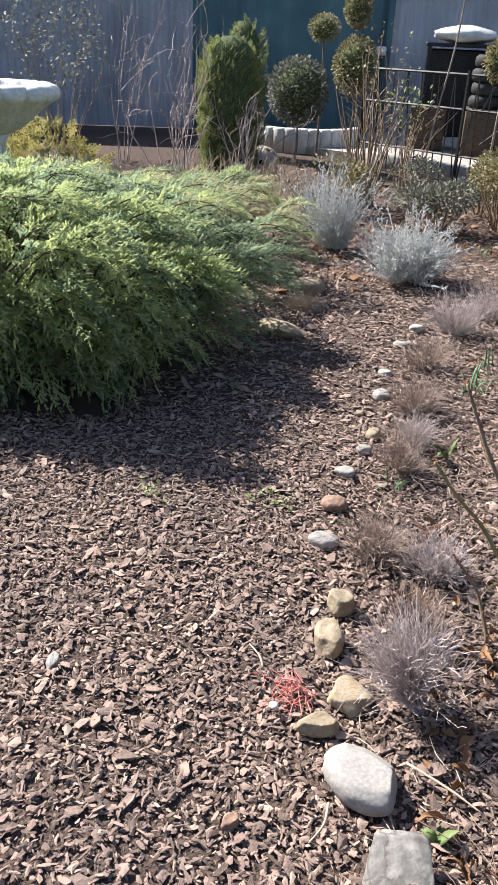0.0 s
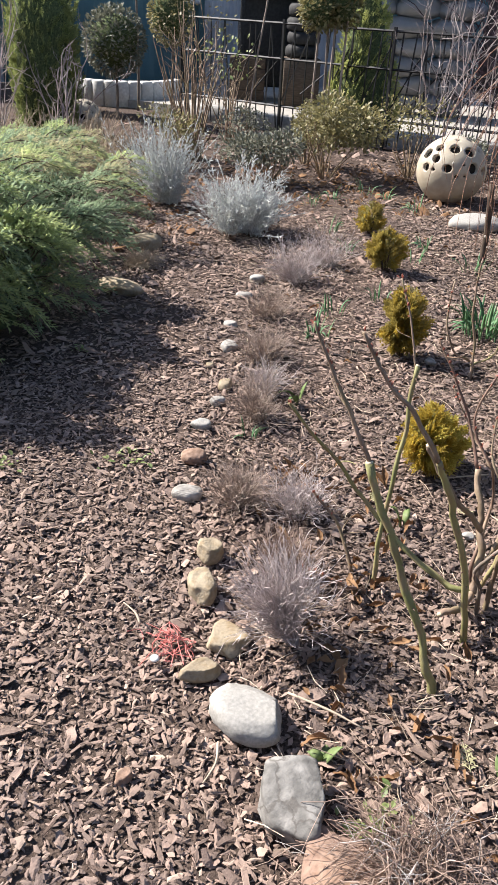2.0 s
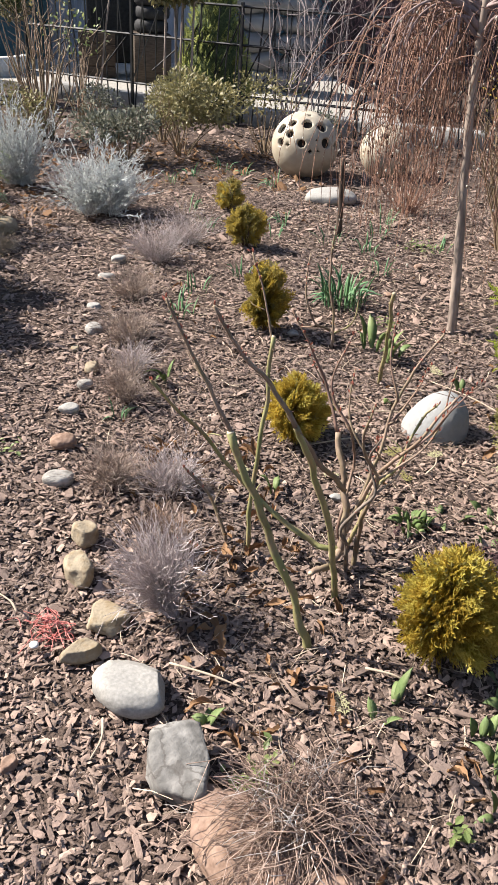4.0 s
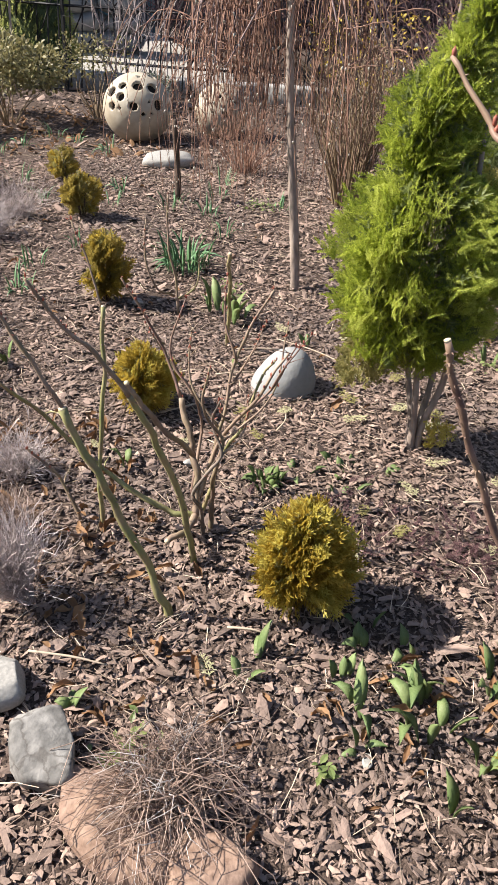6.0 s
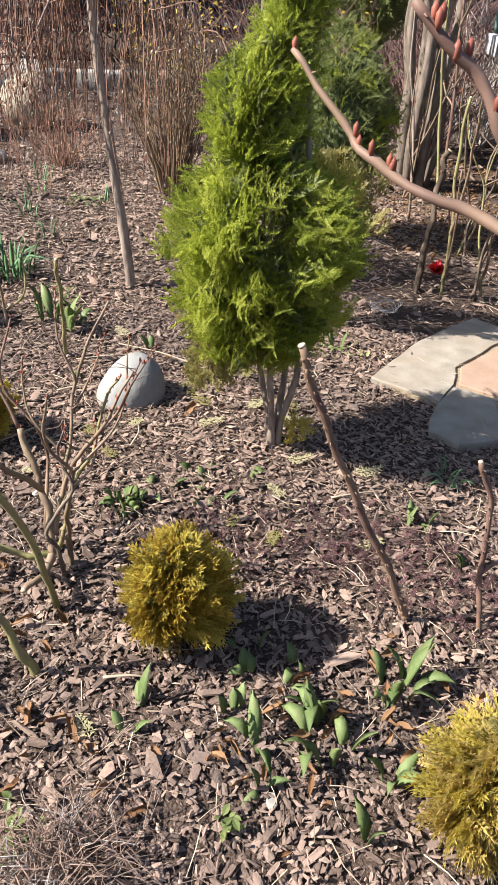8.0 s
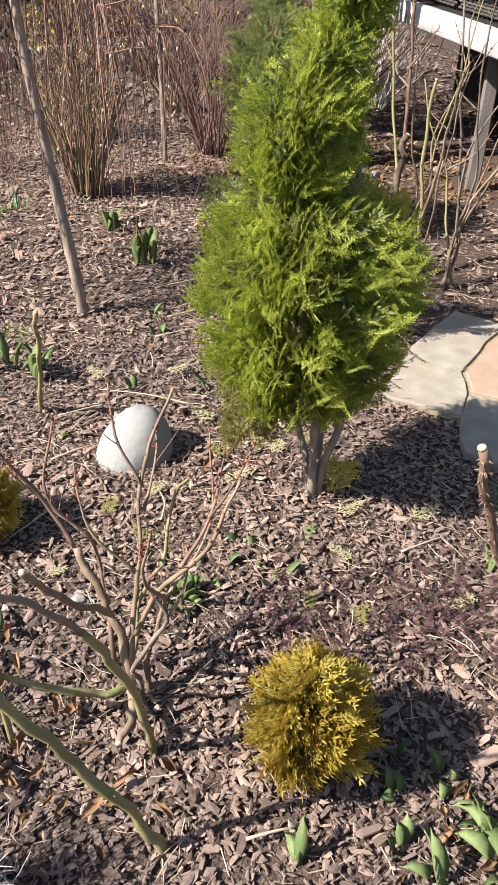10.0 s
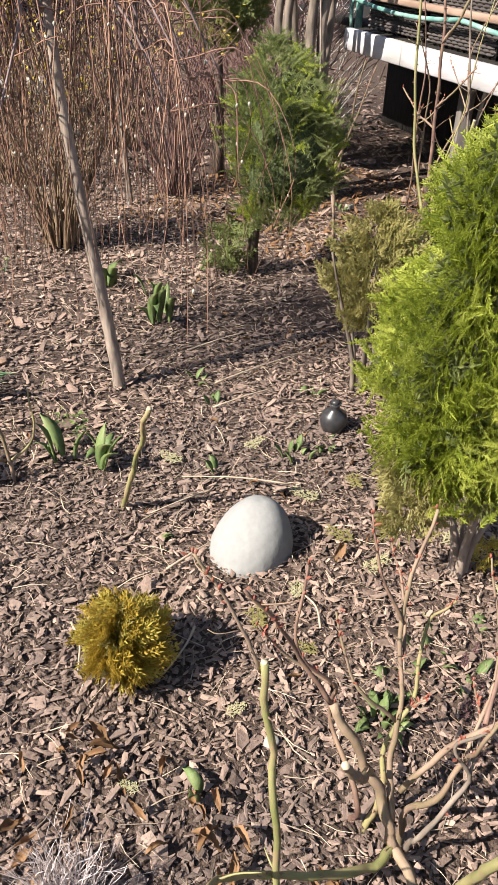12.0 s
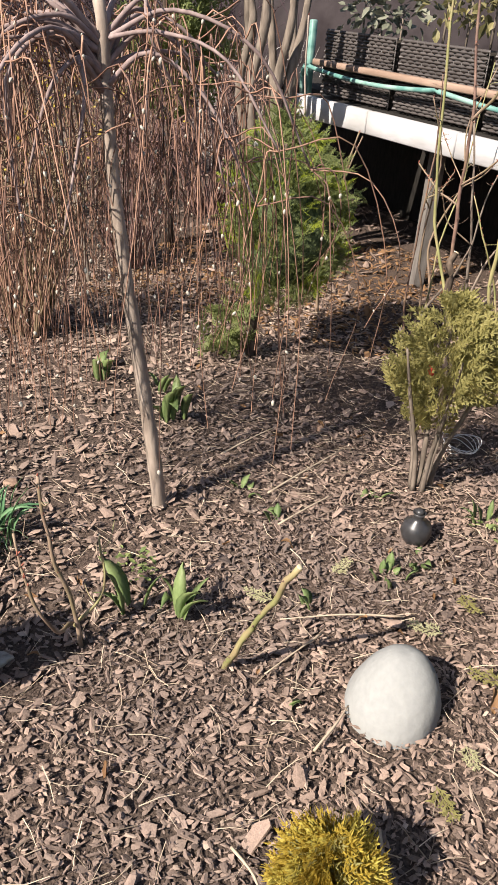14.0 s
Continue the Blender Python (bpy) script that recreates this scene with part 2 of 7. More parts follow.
M_KERB = material("concrete_kerb", (0.24, 0.235, 0.225), (0.40, 0.39, 0.37), 0.9, 0.2, 30, bump=0.004, bump_scale=70, stain=(0.18, 0.17, 0.16), stain_scale=3)
M_SACK = material("grey_sacks", (0.16, 0.16, 0.165), (0.26, 0.255, 0.25), 0.8, 0.2, 10, objrand=0.4, bump=0.006, bump_scale=25, stain=(0.25, 0.235, 0.22), stain_scale=4)
M_PLASTIC = material("silver_sack", (0.42, 0.42, 0.41), (0.60, 0.60, 0.58), 0.4, 0.4, 12, bump=0.01, bump_scale=18)
M_RUBBER = material("tyre_rubber", (0.012, 0.012, 0.013), (0.03, 0.03, 0.031), 0.75, 0.3, 30, bump=0.003, bump_scale=60)
M_RIM = material("alloy_rim", (0.35, 0.36, 0.37), (0.5, 0.51, 0.52), 0.35, 0.5, 20, metal=0.8)
M_CARPAINT = material("dark_car_paint", (0.012, 0.013, 0.016), (0.02, 0.021, 0.026), 0.25, 0.6, 5, metal=0.3)
M_BOX = material("weathered_board", (0.045, 0.034, 0.026), (0.11, 0.083, 0.062), 0.85, 0.2, 15, bump=0.003, bump_scale=40, stretch=(1, 1, 6))
M_FASCIA = material("pale_painted_beam", (0.4, 0.39, 0.4), (0.55, 0.54, 0.55), 0.7, 0.3, 10, bump=0.002, bump_scale=50, stain=(0.30, 0.29, 0.27), stain_scale=2.5, stain_amount=0.6, stretch=(0.4, 1, 1))
# boards kept near black, so the deep shade below deck is in the colour
M_DECKWOOD = material("shade_black_boards", (0.010, 0.009, 0.008), (0.028, 0.024, 0.021), 0.85, 0.2, 15, stretch=(4, 0.5, 1))
M_POST = material("grey_post", (0.10, 0.088, 0.08), (0.2, 0.18, 0.165), 0.85, 0.2, 20, bump=0.002, bump_scale=50, stretch=(1, 1, 0.2))
M_WICKER = material("wicker", (0.030, 0.025, 0.024), (0.11, 0.095, 0.09), 0.45, 0.45, 30, island=0.6)
M_RIMBOARD = material("brown_board", (0.20, 0.13, 0.095), (0.34, 0.235, 0.18), 0.7, 0.3, 20, stretch=(0.3, 1, 1))
M_HOSE = material("teal_hose", (0.07, 0.19, 0.17), (0.17, 0.33, 0.29), 0.45, 0.4, 20, stain=(0.35, 0.45, 0.40), stain_scale=6)
M_HEDGE = material("bare_hedge", (0.03, 0.019, 0.024), (0.12, 0.082, 0.09), 0.9, 0.1, 6, island=0.7)
M_BACK = material("dark_boundary", (0.035, 0.028, 0.03), (0.07, 0.058, 0.06), 0.9, 0.1, 2, bump=0.01, bump_scale=8)
M_WIRE = material("pale_wire", (0.5, 0.48, 0.46), (0.66, 0.64, 0.62), 0.5, 0.4, 10)


# ---- mesh helpers ----
class Geo:
    """Gathers vertices and faces of one part."""
    def __init__(self):
        self.v, self.f, self.n = [], [], 0

    def add(self, verts, faces):
        verts = np.asarray(verts, float).reshape(-1, 3)
        base = self.n
        self.v.append(verts)
        self.f.extend([tuple(i + base for i in face) for face in faces])
        self.n += len(verts)
        return self

    def mesh(self, name, mat, smooth=True):
        me = bpy.data.meshes.new(name)
        verts = np.concatenate(self.v) if self.v else np.zeros((0, 3))
        me.from_pydata(verts.tolist(), [], self.f)
        me.materials.append(mat)
        if smooth:
            me.polygons.foreach_set("use_smooth", [True] * len(me.polygons))
        me.update()
        return me


def part(name, geo, mat, parent=None, label="", smooth=True):
    """Links gathered geometry as one mesh object, under parent if there is one."""
    ob = new(name, geo.mesh(name, mat, smooth) if isinstance(geo, Geo) else geo)
    if parent is not None:
        ob.parent = parent
    if label:
        ob["label"] = label
    return ob


def thing(name, label, category, group="", at=(0, 0, 0), turn=0.0, kind=""):
    ob = new(name)
    ob.empty_display_size = 0.05
    ob.matrix_basis = pose(*at, 0, 0, turn)
    return tagged(ob, label, category, group, kind)


def smooth_line(points, steps=5):
    """Catmull-Rom through the points."""
    p = np.asarray(points, float)
    if len(p) < 3:
        return np.array([p[0] + (p[-1] - p[0]) * k / steps for k in range(steps + 1)])
    q = np.vstack([2 * p[0] - p[1], p, 2 * p[-1] - p[-2]])
    out = []
    for i in range(1, len(q) - 2):
        for k in range(steps):
            t = k / steps
            out.append(0.5 * (2 * q[i] + (q[i + 1] - q[i - 1]) * t + (2 * q[i - 1] - 5 * q[i] + 4 * q[i + 1] - q[i + 2]) * t * t
                              + (3 * q[i] - q[i - 1] - 3 * q[i + 1] + q[i + 2]) * t ** 3))
    out.append(q[-2])
    return np.array(out)


def tube(geo, line, r0, r1, sides=6, wobble=0.0, cap=True):
    """A tapering tube along a line."""
    line = np.asarray(line, float)
    n = len(line)
    tang = np.gradient(line, axis=0)
    tang /= np.linalg.norm(tang, axis=1)[:, None] + 1e-9
    ref = np.array([0.0, 0.0, 1.0]) if abs(tang[0, 2]) < 0.9 else np.array([1.0, 0.0, 0.0])
    side = np.cross(tang, ref)
    side /= np.linalg.norm(side, axis=1)[:, None] + 1e-9
    up = np.cross(side, tang)
    ang = np.arange(sides) * 2 * math.pi / sides
    rad = np.linspace(r0, r1, n)
    if wobble:
        rad = rad * (1 + wobble * rng.normal(size=n))
    ring = (np.cos(ang)[None, :, None] * side[:, None, :] + np.sin(ang)[None, :, None] * up[:, None, :]) * rad[:, None, None]
    verts = (line[:, None, :] + ring).reshape(-1, 3)
    faces = []
    for i in range(n - 1):
        for k in range(sides):
            a, b = i * sides + k, i * sides + (k + 1) % sides
            faces.append((a, b, b + sides, a + sides))
    if cap:
        faces.append(tuple(range(sides - 1, -1, -1)))
        faces.append(tuple((n - 1) * sides + k for k in range(sides)))
    geo.add(verts, faces)
    return geo


def box(geo, centre, size, bevel=0.0, turn=0.0):
    """A box with chamfered edges."""
    bm = bmesh.new()
    bmesh.ops.create_cube(bm, size=1)
    for v in bm.verts:
        v.co = Vector((v.co.x * size[0], v.co.y * size[1], v.co.z * size[2]))
    if bevel:
        bmesh.ops.bevel(bm, geom=bm.edges[:], offset=bevel, segments=1, affect='EDGES')
    m = Matrix.Translation(centre) @ pose(0, 0, 0, 0, 0, turn)
    bm.verts.index_update()
    geo.add([m @ v.co for v in bm.verts], [[v.index for v in f.verts] for f in bm.faces])
    bm.free()
    return geo


def blob(geo, centre, size, rough=0.12, freq=1.6, detail=3, seed=0.0, flat=0.35, turn=0.0):
    """A stone: a rounded body made uneven, cut flat below."""
    bm = bmesh.new()
    bmesh.ops.create_icosphere(bm, subdivisions=detail, radius=1)
    c, s = math.cos(radians(turn)), math.sin(radians(turn))
    pts = []
    for v in bm.verts:
        d = v.co.normalized()
        k = 1 + rough * noise.noise(d * freq + Vector((seed, seed * 1.7, 0))) + 0.4 * rough * noise.noise(d * freq * 3 + Vector((seed, 0, 9)))
        p = Vector((d.x * size[0], d.y * size[1], d.z * size[2])) * k
        p.z = max(p.z, -size[2] * flat)
        pts.append((centre[0] + c * p.x - s * p.y, centre[1] + s * p.x + c * p.y, centre[2] + p.z))
    bm.verts.index_update()
    geo.add(pts, [[v.index for v in f.verts] for f in bm.faces])
    bm.free()
    return geo


def lathe(geo, profile, sides=32, centre=(0, 0, 0), wave=0.0, waves=0):
    """A turned body from (radius, height) pairs."""
    n = len(profile)
    verts = []
    for r, z in profile:
        for k in range(sides):
            a = 2 * math.pi * k / sides
            rr = r * (1 + wave * abs(math.sin(waves * a / 2)) - wave / 2) if waves else r
            verts.append((centre[0] + rr * math.cos(a), centre[1] + rr * math.sin(a), centre[2] + z))
    faces = [(i * sides + k, i * sides + (k + 1) % sides, (i + 1) * sides + (k + 1) % sides, (i + 1) * sides + k)
             for i in range(n - 1) for k in range(sides)]
    faces.append(tuple(range(sides - 1, -1, -1)))
    faces.append(tuple((n - 1) * sides + k for k in range(sides)))
    geo.add(verts, faces)
    return geo


def scatter_mesh(name, templates, picks, bases, mat):
    """One mesh of many copies: template k at 3x4 base matrices, gathered at once."""
    all_v, sizes, loops, count = [], [], [], 0
    for k, (tv, tf) in enumerate(templates):
        sel = bases[picks == k]
        if not len(sel):
            continue
        v = np.einsum("nij,mj->nmi", sel[:, :, :3], tv) + sel[:, None, :, 3]
        flat = np.concatenate([np.asarray(f) for f in tf])
        lens = np.array([len(f) for f in tf])
        off = (count + np.arange(len(sel)) * len(tv))[:, None]
        loops.append((flat[None, :] + off).ravel())
        sizes.append(np.tile(lens, len(sel)))
        all_v.append(v.reshape(-1, 3))
        count += len(sel) * len(tv)
    v, loop, size = np.concatenate(all_v), np.concatenate(loops), np.concatenate(sizes)
    me = bpy.data.meshes.new(name)
    me.vertices.add(len(v)), me.loops.add(len(loop)), me.polygons.add(len(size))
    me.vertices.foreach_set("co", v.ravel())
    me.loops.foreach_set("vertex_index", loop.astype(np.int32))
    me.polygons.foreach_set("loop_start", np.concatenate([[0], np.cumsum(size)[:-1]]).astype(np.int32))
    me.materials.append(mat)
    me.update(calc_edges=True)
    me.polygons.foreach_set("use_smooth", np.zeros(len(size), bool))
    return me


def frames_along(points, along, scale, twist=None, normal=None):
    """Base matrices: y axis along the given ways, scaled, at the points."""
    along = along / (np.linalg.norm(along, axis=1)[:, None] + 1e-9)
    ref = np.tile([0.0, 0.0, 1.0], (len(along), 1)) if normal is None else normal
    side = np.cross(along, ref)
    bad = np.linalg.norm(side, axis=1) < 1e-3
    side[bad] = [1, 0, 0]
    side /= np.linalg.norm(side, axis=1)[:, None]
    up = np.cross(side, along)
    if twist is not None:
        c, s = np.cos(twist)[:, None], np.sin(twist)[:, None]
        side, up = side * c + up * s, up * c - side * s
    sc = np.broadcast_to(np.asarray(scale, float).reshape(-1, 1) if np.ndim(scale) else np.full((len(along), 1), scale), (len(along), 1))
    return np.stack([side * sc, along * sc, up * sc, points], axis=2)


# ---- leaf and twig shapes, one unit long along y ----
def sliver(verts, faces, a, b, width, lift=0.0):
    """A narrow folded scale-leaf twig from a to b."""
    a, b = np.asarray(a, float), np.asarray(b, float)
    d = b - a
    side = np.cross(d, [0, 0, 1.0])
    side = side / (np.linalg.norm(side) + 1e-9) * width
    mid = a + d * 0.45
    k = len(verts)
    verts.extend([a, mid + side + [0, 0, lift], b, mid - side + [0, 0, lift]])
    faces.extend([(k, k + 2, k + 1), (k, k + 3, k + 2)])


def frond(seed, pairs=7, reach=0.42, sub=2, droop=0.25, width=0.035):
    """A flat conifer spray with side twigs."""
    r = np.random.default_rng(seed)
    verts, faces = [], []
    spine = lambda t: np.array([0.04 * math.sin(3 * t + seed), t, -droop * t * t])
    for i in range(3):
        sliver(verts, faces, spine(i / 3), spine((i + 1.15) / 3), width * 0.8, width * 0.3)
    for i in range(pairs):
        t = 0.1 + 0.85 * i / pairs
        for s in (-1, 1):
            ln = reach * (1 - 0.65 * t) * r.uniform(0.7, 1.15)
            a = spine(t)
            ang = radians(r.uniform(32, 52)) * s
            d = np.array([math.sin(ang), math.cos(ang), r.uniform(-0.25, 0.15)])
            b = a + d * ln
            sliver(verts, faces, a, b, width, width * 0.4)
            for q in range(sub):
                tt = 0.35 + 0.4 * q / max(sub - 1, 1)
                for w in (-1, 1):
                    ang2 = ang + w * radians(r.uniform(28, 48))
                    c = a + d * ln * tt
                    sliver(verts, faces, c, c + np.array([math.sin(ang2), math.cos(ang2), r.uniform(-0.2, 0.2)]) * ln * r.uniform(0.3, 0.5), width * 0.8, width * 0.3)
    return np.array(verts), faces


def plume(seed, twigs=26, width=0.02):
    """A feathery juniper shoot, twigs all round the stem."""
    r = np.random.default_rng(seed)
    verts, faces = [], []
    spine = lambda t: np.array([0.05 * math.sin(4 * t + seed), t, 0.10 * math.sin(2.2 * t) - 0.22 * t * t])
    for i in range(4):
        sliver(verts, faces, spine(i / 4), spine((i + 1.1) / 4), width * 0.7, width * 0.3)
    for i in range(twigs):
        t = 0.08 + 0.88 * i / twigs
        roll = r.uniform(0, 6.28)
        out = np.array([math.cos(roll), 0, 0.55 * math.sin(roll) + 0.1])
        d = out * r.uniform(0.6, 0.85) + np.array([0, r.uniform(0.6, 0.95), 0])
        ln = 0.27 * (1.05 - 0.75 * t) * r.uniform(0.7, 1.2)
        a = spine(t)
        sliver(verts, faces, a, a + d * ln, width, width * 0.4)
        for w in (-1, 1):
            c = a + d * ln * r.uniform(0.3, 0.6)
            e = d + np.array([w * 0.55 * out[2], 0.2, -w * 0.55 * out[0]])
            sliver(verts, faces, c, c + e * ln * 0.5, width * 0.8, width * 0.3)
    return np.array(verts), faces


def oval_leaf():
    v = np.array([(0, 0, 0), (0.22, 0.3, 0.06), (0.25, 0.6, 0.05), (0, 1, -0.08), (-0.25, 0.6, 0.05), (-0.22, 0.3, 0.06), (0, 0.3, 0), (0, 0.65, -0.01)])
    return v, [(0, 6, 1), (6, 7, 2, 1), (7, 3, 2), (0, 5, 6), (5, 4, 7, 6), (4, 3, 7)]


def twig_unit(bend=0.15, sides=3, segs=4, r0=0.012, r1=0.004):
    g = Geo()
    line = [(bend * (k / segs) ** 2, k / segs, 0.4 * bend * math.sin(3 * k / segs)) for k in range(segs + 1)]
    tube(g, line, r0, r1, sides, cap=False)
    return np.concatenate(g.v), g.f


FRONDS = [frond(k, 6, 0.44, 2, 0.25, 0.030) for k in range(4)]
FRONDS_FINE = [frond(k + 10, pairs=5, sub=1, width=0.042) for k in range(4)]
STRANDS = [frond(k + 30, pairs=12, reach=0.19, sub=0, droop=0.3, width=0.021) for k in range(4)]
SPRIGS = [frond(k + 50, pairs=5, reach=0.4, sub=0, width=0.05) for k in range(3)]
PLUMES = [plume(k, 11, 0.024) for k in range(5)]
LEAF = [oval_leaf()]


def unit(n):
    d = rng.normal(size=(n, 3))
    return d / np.linalg.norm(d, axis=1)[:, None]


def crown_of_fronds(name, rings, count, size, mat, parent, hang=0.5, templates=None, inner=0.35, label="", rough=0.12, clumps=0, tuft=0.06, face=0.7, swell=0.14, radial=False):
    """A conifer crown: sprays over a body given by (height, radius, x, y) rings, gathered in tufts with gaps between."""
    templates = templates or FRONDS
    rings = np.asarray(rings, float)
    dens = np.maximum(rings[:, 1], 0.02)
    cum = np.concatenate([[0], np.cumsum((dens[1:] + dens[:-1]) / 2 * np.diff(rings[:, 0]))])
    m = clumps or count
    z = np.interp(rng.uniform(0, cum[-1], m), cum, rings[:, 0])
    a = rng.uniform(0, 2 * math.pi, m)
    bulge = np.ones(count)
    if clumps:
        pick = rng.integers(0, clumps, count)
        dz, da = rng.normal(size=count) * tuft, rng.normal(size=count) * tuft
        high = rng.uniform(1 - swell, 1 + swell, clumps)[pick]
        z0 = z[pick]
        a = a[pick] + da / np.maximum(np.interp(z0, rings[:, 0], rings[:, 1]), 0.06)
        z = np.clip(np.abs(z0 + dz - rings[0, 0]) + rings[0, 0], rings[0, 0], rings[-1, 0])
        bulge = high * (1.05 - 0.16 * np.clip((dz * dz + da * da) / (tuft * tuft), 0, 2.2))
    depth = np.where(rng.uniform(size=count) < inner, rng.uniform(0.45, 0.85, count), rng.uniform(0.88, 1.04, count))
    bumps = 1 + rough * np.sin(a * 5 + z * 17) + rough * np.sin(a * 3 - z * 29 + 1.3)
    r = np.interp(z, rings[:, 0], rings[:, 1]) * depth * bumps * bulge
    p = np.stack([np.interp(z, rings[:, 0], rings[:, 2]) + r * np.cos(a), np.interp(z, rings[:, 0], rings[:, 3]) + r * np.sin(a), z], axis=1)
    out = np.stack([np.cos(a), np.sin(a), np.zeros(count)], axis=1)
    way = out * rng.uniform(0.25, 0.8, (count, 1)) + np.stack([np.zeros(count)] * 2 + [rng.uniform(1 - 2 * hang, 1.0, count)], axis=1) + 0.25 * unit(count)
    if radial:
        t = (z - rings[0, 0]) / (rings[-1, 0] - rings[0, 0])
        way = out * 0.8 + np.stack([np.zeros(count)] * 2 + [1.9 * t - 0.42], axis=1) + 0.28 * unit(count)
    sz = size * rng.uniform(0.55, 1.3, count)
    p -= way / np.linalg.norm(way, axis=1)[:, None] * sz[:, None] * 0.6
    p[:, 2] = np.maximum(p[:, 2], 0.012)
    normal = np.cross(out, [0, 0, 1.0]) + face * unit(count)
    base = frames_along(p, way, sz, normal=normal)
    me = scatter_mesh(name, templates, rng.integers(0, len(templates), count), base, mat)
    return part(name, me, mat, parent, label)


def leafy(name, centres, radii, count, size, mat, parent, label="", shell=0.6):
    """Broad leaves in clumps."""
    centres = np.asarray(centres, float)
    k = rng.integers(0, len(centres), count)
    d = unit(count)
    rad = np.asarray(radii, float)[k]
    if rad.ndim == 1:
        rad = np.repeat(rad[:, None], 3, axis=1)
    p = centres[k] + d * rad * (shell + (1.03 - shell) * rng.uniform(size=(count, 1)) ** 0.5)
    way = d + 0.8 * unit(count) + [0, 0, 0.2]
    base = frames_along(p, way, size * rng.uniform(0.6, 1.3, count), twist=rng.uniform(-1, 1, count))
    return part(name, scatter_mesh(name, LEAF, np.zeros(count, int), base, mat), mat, parent, label)


def tangle(count, height, spread, lean=(0, 0), lumps=7, wander=0.2, segs=5, fan=0.34):
    """Lines of a wiry, uneven clump: stems that wander up and out from a few feet."""
    a, q = rng.uniform(0, 6.28, lumps), np.sqrt(rng.uniform(0.02, 1, lumps)) * spread * 0.62
    feet = np.stack([q * np.cos(a), q * np.sin(a), 0 * a], axis=1)
    tall = rng.uniform(0.62, 1.12, lumps)
    lines = []
    for _ in range(count):
        k = rng.integers(0, lumps)
        foot = feet[k] * 0.7 + rng.normal(size=3) * [0.12, 0.12, 0] * spread
        way = np.array([foot[0] / spread * 1.6 * fan + lean[0] / height, foot[1] / spread * 1.6 * fan + lean[1] / height, 1.0]) + rng.normal(size=3) * [fan, fan, 0.1]
        step = height * tall[k] * rng.uniform(0.55, 1.05) / segs
        line = [foot]
        for _ in range(segs):
            way = way / np.linalg.norm(way) + rng.normal(size=3) * wander
            p = line[-1] + way / np.linalg.norm(way) * step
            line.append(np.array([p[0], p[1], max(p[2], 0.006)]))
        lines.append(np.array(line))
    return lines


def stems(geo, centre, count, height, spread, r0, r1, base=0.3, segs=4, sides=3, curl=0.25, lean=(0, 0)):
    """Thin stems that fan out from a foot."""
    for _ in range(count):
        a = rng.uniform(0, 2 * math.pi)
        q = math.sqrt(rng.uniform())
        h = height * rng.uniform(0.6, 1.08) * (1 - 0.35 * q)
        tip = np.array([q * spread * math.cos(a) + lean[0], q * spread * math.sin(a) + lean[1], h])
        foot = np.array([tip[0] * base, tip[1] * base, 0.0])
        b = rng.normal(size=3) * curl * spread * [1, 1, 0.2]
        line = [np.asarray(centre) + foot + (tip - foot) * [t ** 1.25, t ** 1.25, t] + b * math.sin(math.pi * t) * t for t in np.linspace(0, 1, segs + 1)]
        tube(geo, line, r0 * rng.uniform(0.7, 1.2), r1, sides, cap=False)
    return geo


# ---- ground and the setting ----
def ground_height(x, y):
    """Soft unevenness of the soil, level under the things."""
    return 0.010 * np.sin(2.1 * x + 0.7) * np.cos(1.7 * y) + 0.006 * np.sin(5.3 * x + 2.9 * y) - 0.012


def make_ground():
    near_x, near_y = np.linspace(-4, 6, 120), np.linspace(-1.5, 9, 126)
    xs = np.concatenate([[-400, -120, -40, -15, -8], near_x, [8, 15, 40, 120, 400]])
    ys = np.concatenate([[-400, -120, -40, -15, -6], near_y, [11, 14, 20, 60, 400]])
    gx, gy = np.meshgrid(xs, ys)
    fade = np.clip((9 - np.abs(gy)) / 3, 0, 1) * np.clip((7 - np.abs(gx)) / 3, 0, 1)
    gz = ground_height(gx, gy) * fade - 0.01 * (1 - fade)
    w = len(xs)
    g = Geo()
    g.add(np.stack([gx, gy, gz], axis=2), [(j * w + i, j * w + i + 1, (j + 1) * w + i + 1, (j + 1) * w + i) for j in range(len(ys) - 1) for i in range(w - 1)])
    ob = part("ground", g, M_SOIL)
    tagged(ob, "dark bare garden soil under the bark mulch", "ground", kind="structure")


make_ground()


def sheet(name, mat, a, b, height, pitch=0.11, depth=0.018, parent=None, foot=0.0):
    """Upright corrugated sheet metal between two plan points, with a back face."""
    a, b = np.array(a, float), np.array(b, float)
    length = np.linalg.norm(b - a)
    d = (b - a) / length
    nrm = np.array([-d[1], d[0]])
    n = int(length / pitch) * 4
    g = Geo()
    verts, faces = [], []
    for i in range(n + 1):
        t = i / n * length
        off = depth * (0, 1, 1, 0)[i % 4]
        p = a + d * t
        for off2 in (-off, 0.03):
            q = p + nrm * off2
            verts += [(q[0], q[1], foot), (q[0], q[1], height)]
    for i in range(n):
        k = i * 4
        faces += [(k, k + 4, k + 5, k + 1), (k + 2, k + 3, k + 7, k + 6), (k + 1, k + 5, k + 7, k + 3)]
    g.add(verts, faces)
    return part(name, g, mat, parent, smooth=False)


